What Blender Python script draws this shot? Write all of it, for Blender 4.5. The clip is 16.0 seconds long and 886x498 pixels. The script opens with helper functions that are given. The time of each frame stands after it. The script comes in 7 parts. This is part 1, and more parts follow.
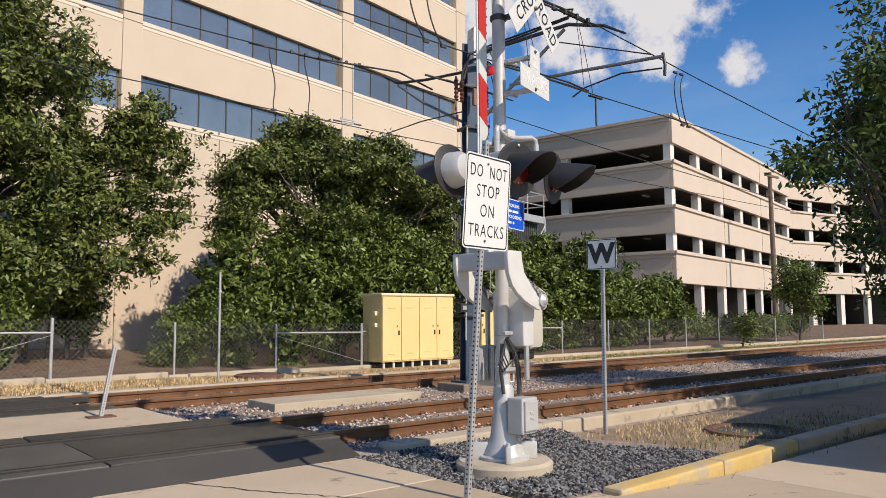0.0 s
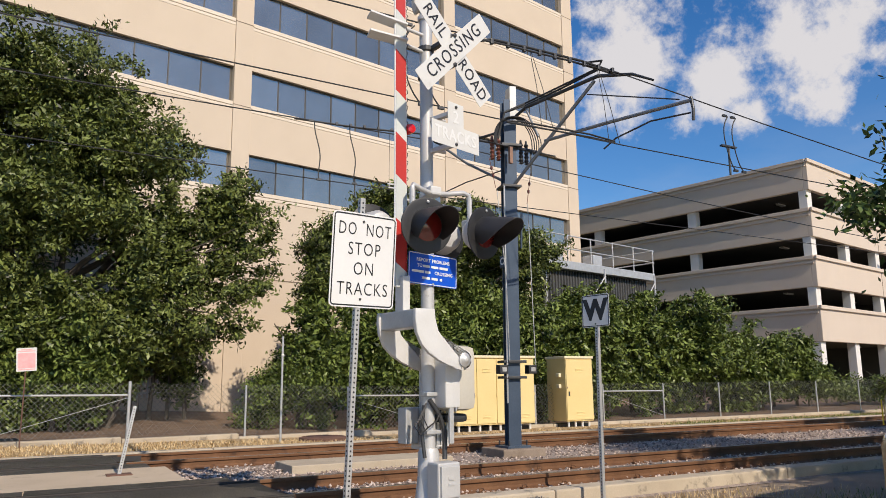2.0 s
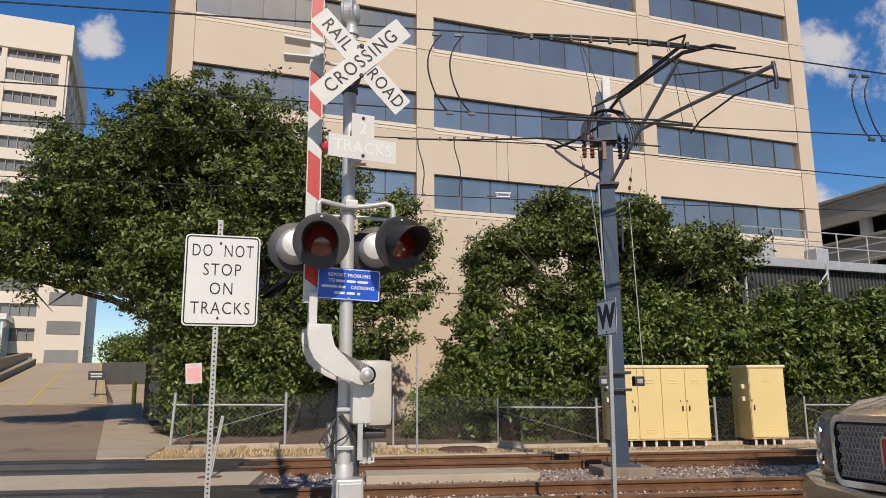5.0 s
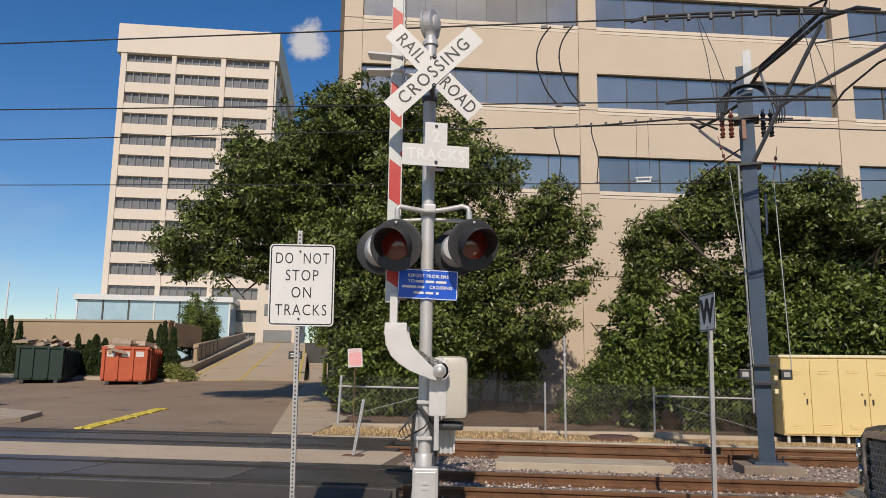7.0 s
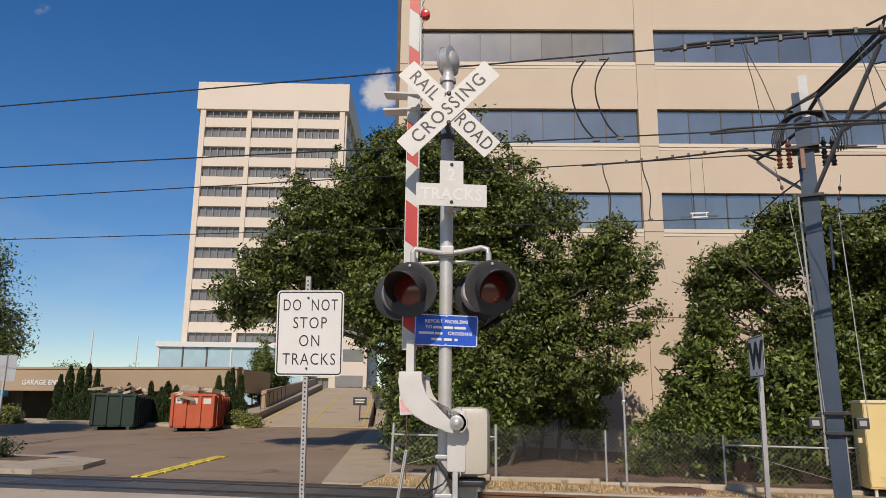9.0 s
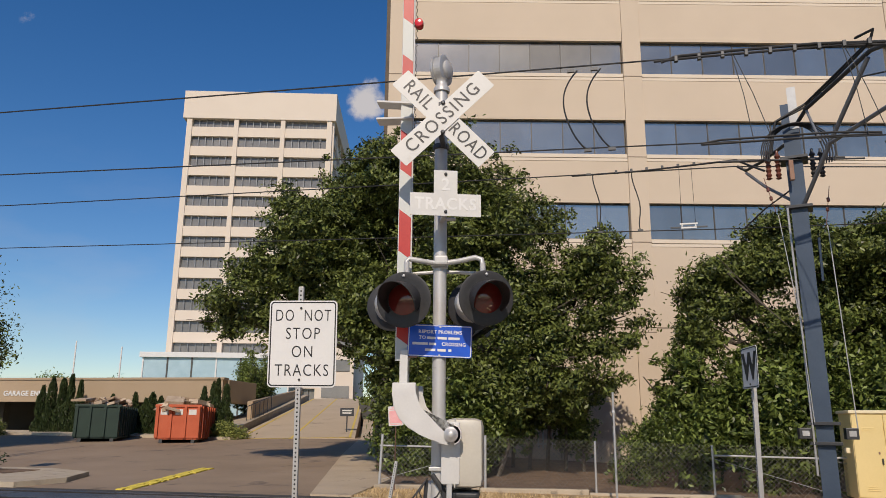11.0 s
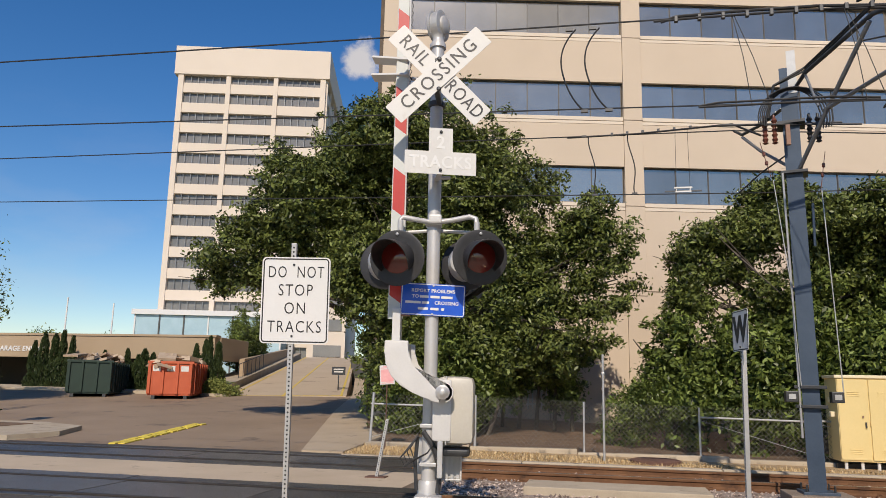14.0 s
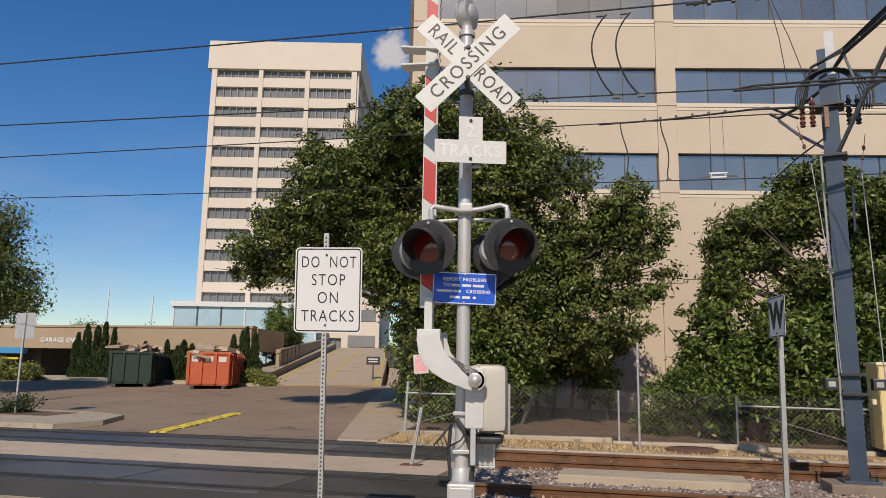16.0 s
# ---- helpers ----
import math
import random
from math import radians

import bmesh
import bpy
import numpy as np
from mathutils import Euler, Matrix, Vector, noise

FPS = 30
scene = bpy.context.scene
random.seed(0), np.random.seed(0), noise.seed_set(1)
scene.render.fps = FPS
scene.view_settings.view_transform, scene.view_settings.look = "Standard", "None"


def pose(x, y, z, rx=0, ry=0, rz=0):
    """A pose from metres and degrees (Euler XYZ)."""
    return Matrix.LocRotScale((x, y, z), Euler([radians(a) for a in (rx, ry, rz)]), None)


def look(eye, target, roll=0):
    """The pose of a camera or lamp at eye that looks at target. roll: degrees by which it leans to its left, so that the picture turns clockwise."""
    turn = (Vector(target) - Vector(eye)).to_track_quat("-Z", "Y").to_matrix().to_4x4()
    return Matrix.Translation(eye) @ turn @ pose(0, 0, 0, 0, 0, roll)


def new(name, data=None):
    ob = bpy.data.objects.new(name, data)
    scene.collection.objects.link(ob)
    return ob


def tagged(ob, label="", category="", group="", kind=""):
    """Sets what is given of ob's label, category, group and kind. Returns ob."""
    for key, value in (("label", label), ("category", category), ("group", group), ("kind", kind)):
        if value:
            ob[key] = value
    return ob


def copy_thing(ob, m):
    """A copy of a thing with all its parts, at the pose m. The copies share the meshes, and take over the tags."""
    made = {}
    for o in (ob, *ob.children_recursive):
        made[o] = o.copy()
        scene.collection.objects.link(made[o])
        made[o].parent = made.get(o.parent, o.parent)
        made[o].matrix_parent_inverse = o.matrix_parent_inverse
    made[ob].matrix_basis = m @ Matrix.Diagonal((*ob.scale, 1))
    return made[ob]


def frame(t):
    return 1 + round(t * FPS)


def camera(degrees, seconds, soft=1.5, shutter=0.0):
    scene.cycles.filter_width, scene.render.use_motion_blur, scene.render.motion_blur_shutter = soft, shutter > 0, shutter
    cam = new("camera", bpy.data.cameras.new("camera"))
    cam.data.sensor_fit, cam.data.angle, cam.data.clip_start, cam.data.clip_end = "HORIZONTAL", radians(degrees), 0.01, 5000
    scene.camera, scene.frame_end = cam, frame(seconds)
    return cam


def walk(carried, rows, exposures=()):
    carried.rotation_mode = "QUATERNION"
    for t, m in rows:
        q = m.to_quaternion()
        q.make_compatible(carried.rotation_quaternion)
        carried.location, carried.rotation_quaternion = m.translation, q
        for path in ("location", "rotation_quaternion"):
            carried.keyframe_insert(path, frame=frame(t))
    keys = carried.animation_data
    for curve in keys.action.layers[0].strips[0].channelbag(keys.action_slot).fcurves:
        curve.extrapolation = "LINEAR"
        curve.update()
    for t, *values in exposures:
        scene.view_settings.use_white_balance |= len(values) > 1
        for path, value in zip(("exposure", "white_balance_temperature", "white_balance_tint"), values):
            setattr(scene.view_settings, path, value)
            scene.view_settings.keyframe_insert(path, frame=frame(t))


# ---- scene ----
# Camera: seconds, place, yaw, pitch, roll.
cam = camera(61.2, 16.0, soft=0.5)
PATH = [
    (0, (0.262, 0.184, 1.468), (1.546, 1.706, 1.647), -0.4),
    (0.5, (0.663, -0.075, 1.457), (1.93, 1.455, 1.688), -2.1),
    (1, (1.181, -0.464, 1.415), (2.39, 1.106, 1.685), -2.8),
    (1.5, (1.668, -0.683, 1.396), (2.762, 0.962, 1.711), -2.0),
    (2, (2.168, -0.997, 1.418), (3.105, 0.735, 1.766), -0.6),
    (2.5, (2.632, -1.249, 1.412), (3.426, 0.549, 1.785), 0.4),
    (3, (3.195, -1.414, 1.433), (3.877, 0.429, 1.807), 0.8),
    (3.2, (3.407, -1.509, 1.401), (4.061, 0.343, 1.777), 1.1),
    (5.3, (5.682, -1.933, 1.454), (5.858, 0.024, 1.826), -0.1),
    (5.5, (5.747, -2.023, 1.463), (5.877, -0.061, 1.83), 0.3),
    (6, (6.167, -2.223, 1.533), (6.141, -0.258, 1.902), 0.4),
    (6.5, (6.426, -2.153, 1.574), (6.27, -0.193, 1.939), 0.8),
    (7, (6.727, -2.142, 1.599), (6.455, -0.187, 1.924), 0.7),
    (7.5, (6.901, -2.045, 1.617), (6.556, -0.098, 1.916), 0.8),
    (8, (6.998, -1.904, 1.636), (6.594, 0.029, 1.954), 0.7),
    (8.5, (7.123, -1.812, 1.646), (6.665, 0.096, 2.029), 0.7),
    (9, (7.203, -1.679, 1.671), (6.743, 0.218, 2.107), 0.6),
    (9.5, (7.19, -1.713, 1.67), (6.752, 0.182, 2.135), -0.1),
    (12, (7.1, -1.62, 1.686), (6.684, 0.282, 2.143), 1.1),
    (12.5, (7.099, -1.631, 1.683), (6.682, 0.276, 2.117), 1.2),
    (13, (7.088, -1.597, 1.663), (6.671, 0.315, 2.078), 1.1),
    (13.5, (7.089, -1.602, 1.663), (6.676, 0.316, 2.048), 1.1),
    (14, (7.104, -1.617, 1.659), (6.696, 0.307, 2.022), 1.2),
    (14.5, (7.099, -1.604, 1.656), (6.698, 0.323, 2.007), 1.2),
    (15, (7.106, -1.623, 1.655), (6.7, 0.305, 1.997), 1.3),
    (15.5, (7.118, -1.641, 1.656), (6.676, 0.28, 1.992), 1.2),
    (16, (7.125, -1.631, 1.644), (6.631, 0.278, 1.979), 1.0),
]
walk(cam, [(t, look(eye, target, roll)) for t, eye, target, roll in PATH],
     [(0.0, -0.15, 7350, 13), (3.0, -0.28, 7300, 13), (5.5, -0.50, 7300, 13), (9.0, -0.60, 7450, 15), (12.5, -0.62, 7500, 15), (14.0, -0.44, 7400, 14), (15.2, -0.42, 7400, 14), (16.0, -0.60, 7400, 14)])

# ---- light: afternoon sun behind the walk, clear sky with a few cumulus clouds ----
SUN_DIR = Vector((0.11, -1.0, 0.80)).normalized()
sun_data = bpy.data.lights.new("sun", "SUN")
sun_data.energy, sun_data.angle, sun_data.color = 5.0, radians(0.53), (1.0, 0.95, 0.87)
sun = new("sun", sun_data)
sun.matrix_world = look((0, 0, 0), -SUN_DIR)
scene.view_settings.exposure = 0.0

world = bpy.data.worlds.new("sky")
scene.world = world
world.use_nodes = True
wn, wl = world.node_tree.nodes, world.node_tree.links
wn.clear()


def wnode(kind, **values):
    n = wn.new(kind)
    for key, value in values.items():
        n.inputs[key].default_value = value
    return n


sky = wn.new("ShaderNodeTexSky")
sky.sky_type, sky.sun_disc = "NISHITA", False
sky.sun_elevation = math.asin(SUN_DIR.z)
sky.sun_rotation = math.atan2(SUN_DIR.x, SUN_DIR.y)
sky.air_density, sky.dust_density, sky.ozone_density = 1.0, 0.2, 4.0
coord = wn.new("ShaderNodeTexCoord")
cloud_mask = None
# clouds: direction, half width, height stretch
CLOUDS = [((0.625, 0.669, 0.402), 0.14), ((0.775, 0.51, 0.375), 0.14), ((0.72, 0.593, 0.362), 0.12), ((0.843, 0.442, 0.307), 0.045), ((0.54, 0.75, 0.39), 0.06), ((0.53, 0.78, 0.20), 0.05),
          ((-0.298, 0.859, 0.412), 0.038), ((-0.345, 0.85, 0.408), 0.026), ((0.3, -0.8, 0.5), 0.2), ((-0.5, -0.7, 0.4), 0.16)]
big = wnode("ShaderNodeTexNoise", Scale=17.0, Detail=9.0, Roughness=0.64)
wl.new(coord.outputs["Generated"], big.inputs["Vector"])
for place, width in CLOUDS:
    gap = wn.new("ShaderNodeVectorMath")
    gap.operation = "DISTANCE"
    wl.new(coord.outputs["Generated"], gap.inputs[0])
    gap.inputs[1].default_value = Vector(place).normalized()
    near = wn.new("ShaderNodeMapRange")
    near.inputs["From Min"].default_value, near.inputs["From Max"].default_value = width, 0.0
    wl.new(gap.outputs["Value"], near.inputs["Value"])
    if cloud_mask is None:
        cloud_mask = near.outputs[0]
    else:
        both = wn.new("ShaderNodeMath")
        both.operation = "MAXIMUM"
        wl.new(cloud_mask, both.inputs[0]), wl.new(near.outputs[0], both.inputs[1])
        cloud_mask = both.outputs[0]
total = wn.new("ShaderNodeMath")
total.operation = "MULTIPLY_ADD"
total.inputs[1].default_value = 0.48
wl.new(cloud_mask, total.inputs[0]), wl.new(big.outputs["Fac"], total.inputs[2])
puff = wn.new("ShaderNodeMapRange")
puff.interpolation_type = "SMOOTHSTEP"
puff.inputs["From Min"].default_value, puff.inputs["From Max"].default_value = 0.66, 0.90
puff.inputs["To Max"].default_value = 0.9
wl.new(total.outputs[0], puff.inputs["Value"])
cover = wn.new("ShaderNodeMix")
cover.data_type = "RGBA"
cover.inputs["B"].default_value = (9.0, 9.3, 10.0, 1)
richer = wnode("ShaderNodeHueSaturation", Hue=0.507, Saturation=1.32, Value=1.75)
wl.new(sky.outputs[0], richer.inputs["Color"])
# thin haze streaks low in the sky
haze_map = wn.new("ShaderNodeMapping")
haze_map.inputs["Scale"].default_value = (2.6, 2.6, 7.5)
wl.new(coord.outputs["Generated"], haze_map.inputs["Vector"])
streak = wnode("ShaderNodeTexNoise", Scale=1.6, Detail=7.0, Roughness=0.6)
wl.new(haze_map.outputs[0], streak.inputs["Vector"])
thin = wn.new("ShaderNodeMapRange")
thin.inputs["From Min"].default_value, thin.inputs["From Max"].default_value, thin.inputs["To Max"].default_value = 0.45, 0.72, 0.14
wl.new(streak.outputs["Fac"], thin.inputs["Value"])
split = wn.new("ShaderNodeSeparateXYZ")
wl.new(coord.outputs["Generated"], split.inputs[0])
low_down = wn.new("ShaderNodeMapRange")
low_down.inputs["From Min"].default_value, low_down.inputs["From Max"].default_value = 0.36, 0.16
wl.new(split.outputs["Z"], low_down.inputs["Value"])
haze = wn.new("ShaderNodeMath")
haze.operation = "MULTIPLY"
wl.new(thin.outputs[0], haze.inputs[0]), wl.new(low_down.outputs[0], haze.inputs[1])
veil = wn.new("ShaderNodeMath")
veil.operation = "MAXIMUM"
wl.new(haze.outputs[0], veil.inputs[0]), wl.new(puff.outputs[0], veil.inputs[1])
wl.new(veil.outputs[0], cover.inputs["Factor"]), wl.new(richer.outputs[0], cover.inputs["A"])
sky_light = wnode("ShaderNodeBackground", Strength=0.095)
world_out = wn.new("ShaderNodeOutputWorld")
wl.new(cover.outputs["Result"], sky_light.inputs["Color"]), wl.new(sky_light.outputs[0], world_out.inputs["Surface"])

# ---- materials ----
def surface(name, low, high, scale=3.0, rough=0.8, metal=0.0, bump=0.0, grain=40.0, vary=0.0, spec=0.5, coat=0.0, spots=None, island=0.0):
    """A material between two colours: broad stains, fine grain, relief; vary: difference from piece to piece; spots: colour, scale, amount of marks."""
    m = bpy.data.materials.new(name)
    m.use_nodes = True
    nt = m.node_tree
    b = nt.nodes["Principled BSDF"]
    b.inputs["Metallic"].default_value, b.inputs["Specular IOR Level"].default_value, b.inputs["Coat Weight"].default_value = metal, spec, coat
    tc = nt.nodes.new("ShaderNodeTexCoord")

    def noisy(size, detail, rough_=0.6):
        n = nt.nodes.new("ShaderNodeTexNoise")
        n.inputs["Scale"].default_value, n.inputs["Detail"].default_value, n.inputs["Roughness"].default_value = size, detail, rough_
        nt.links.new(tc.outputs["Object"], n.inputs["Vector"])
        return n.outputs["Fac"]

    def calc(kind, a, c):
        n = nt.nodes.new("ShaderNodeMath")
        n.operation = kind
        for k, value in enumerate((a, c)):
            if isinstance(value, (int, float)):
                n.inputs[k].default_value = value
            else:
                nt.links.new(value, n.inputs[k])
        return n.outputs[0]

    broad, fine = noisy(scale, 5), noisy(grain, 4, 0.7)
    f = calc("ADD", calc("MULTIPLY", broad, 0.62), calc("MULTIPLY", fine, 0.38))
    if vary:
        info = nt.nodes.new("ShaderNodeObjectInfo")
        f = calc("ADD", f, calc("MULTIPLY", calc("SUBTRACT", info.outputs["Random"], 0.5), vary))
    if island:
        geo = nt.nodes.new("ShaderNodeNewGeometry")
        f = calc("ADD", f, calc("MULTIPLY", calc("SUBTRACT", geo.outputs["Random Per Island"], 0.5), island))
    ramp = nt.nodes.new("ShaderNodeMapRange")
    ramp.inputs["From Min"].default_value, ramp.inputs["From Max"].default_value = 0.3, 0.7
    nt.links.new(f, ramp.inputs["Value"])
    mix = nt.nodes.new("ShaderNodeMix")
    mix.data_type = "RGBA"
    mix.inputs["A"].default_value, mix.inputs["B"].default_value = (*low, 1), (*high, 1)
    nt.links.new(ramp.outputs[0], mix.inputs["Factor"])
    colour = mix.outputs["Result"]
    if spots:
        tint, size, amount = spots
        cut = nt.nodes.new("ShaderNodeMapRange")
        cut.inputs["From Min"].default_value, cut.inputs["From Max"].default_value = 0.66 - amount, 0.74 - amount
        nt.links.new(noisy(size, 8, 0.65), cut.inputs["Value"])
        over = nt.nodes.new("ShaderNodeMix")
        over.data_type = "RGBA"
        over.inputs["B"].default_value = (*tint, 1)
        nt.links.new(calc("MULTIPLY", cut.outputs[0], 0.75), over.inputs["Factor"]), nt.links.new(colour, over.inputs["A"])
        colour = over.outputs["Result"]
    nt.links.new(colour, b.inputs["Base Color"])
    r = nt.nodes.new("ShaderNodeMapRange")
    r.inputs["To Min"].default_value, r.inputs["To Max"].default_value = max(0.03, rough - 0.12), min(1.0, rough + 0.1)
    nt.links.new(fine, r.inputs["Value"]), nt.links.new(r.outputs[0], b.inputs["Roughness"])
    if bump:
        bn = nt.nodes.new("ShaderNodeBump")
        bn.inputs["Strength"].default_value, bn.inputs["Distance"].default_value = bump, 0.02
        nt.links.new(fine, bn.inputs["Height"]), nt.links.new(bn.outputs[0], b.inputs["Normal"])
    return m


def leaf_material(name, low, high):
    """Leaf green from low to high by leaf and clump, a near-black low standing for inner shade; lets some sun through.
    """
    m = bpy.data.materials.new(name)
    m.use_nodes = True
    nt = m.node_tree
    b = nt.nodes["Principled BSDF"]
    geo = nt.nodes.new("ShaderNodeNewGeometry")
    tc = nt.nodes.new("ShaderNodeTexCoord")
    n = nt.nodes.new("ShaderNodeTexNoise")
    n.inputs["Scale"].default_value = 2.2
    nt.links.new(tc.outputs["Object"], n.inputs["Vector"])
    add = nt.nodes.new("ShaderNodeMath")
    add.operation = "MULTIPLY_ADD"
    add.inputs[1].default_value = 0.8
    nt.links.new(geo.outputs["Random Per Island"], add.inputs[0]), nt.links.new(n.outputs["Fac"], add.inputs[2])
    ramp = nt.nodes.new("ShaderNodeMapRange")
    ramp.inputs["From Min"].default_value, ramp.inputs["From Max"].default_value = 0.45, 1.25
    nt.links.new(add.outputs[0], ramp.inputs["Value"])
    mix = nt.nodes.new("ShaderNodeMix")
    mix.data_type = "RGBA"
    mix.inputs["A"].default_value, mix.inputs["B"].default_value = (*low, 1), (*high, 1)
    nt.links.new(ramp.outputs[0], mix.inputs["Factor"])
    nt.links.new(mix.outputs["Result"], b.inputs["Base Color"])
    b.inputs["Roughness"].default_value, b.inputs["Specular IOR Level"].default_value = 0.42, 0.3
    through_leaf = nt.nodes.new("ShaderNodeBsdfTranslucent")
    nt.links.new(mix.outputs["Result"], through_leaf.inputs["Color"])
    blend = nt.nodes.new("ShaderNodeMixShader")
    blend.inputs[0].default_value = 0.08
    nt.links.new(b.outputs[0], blend.inputs[1]), nt.links.new(through_leaf.outputs[0], blend.inputs[2])
    nt.links.new(blend.outputs[0], nt.nodes["Material Output"].inputs["Surface"])
    return m


def glowing(name, colour, strength):
    m = bpy.data.materials.new(name)
    m.use_nodes = True
    b = m.node_tree.nodes["Principled BSDF"]
    b.inputs["Base Color"].default_value, b.inputs["Emission Color"].default_value = (*colour, 1), (*colour, 1)
    b.inputs["Emission Strength"].default_value, b.inputs["Roughness"].default_value = strength, 0.3
    return m


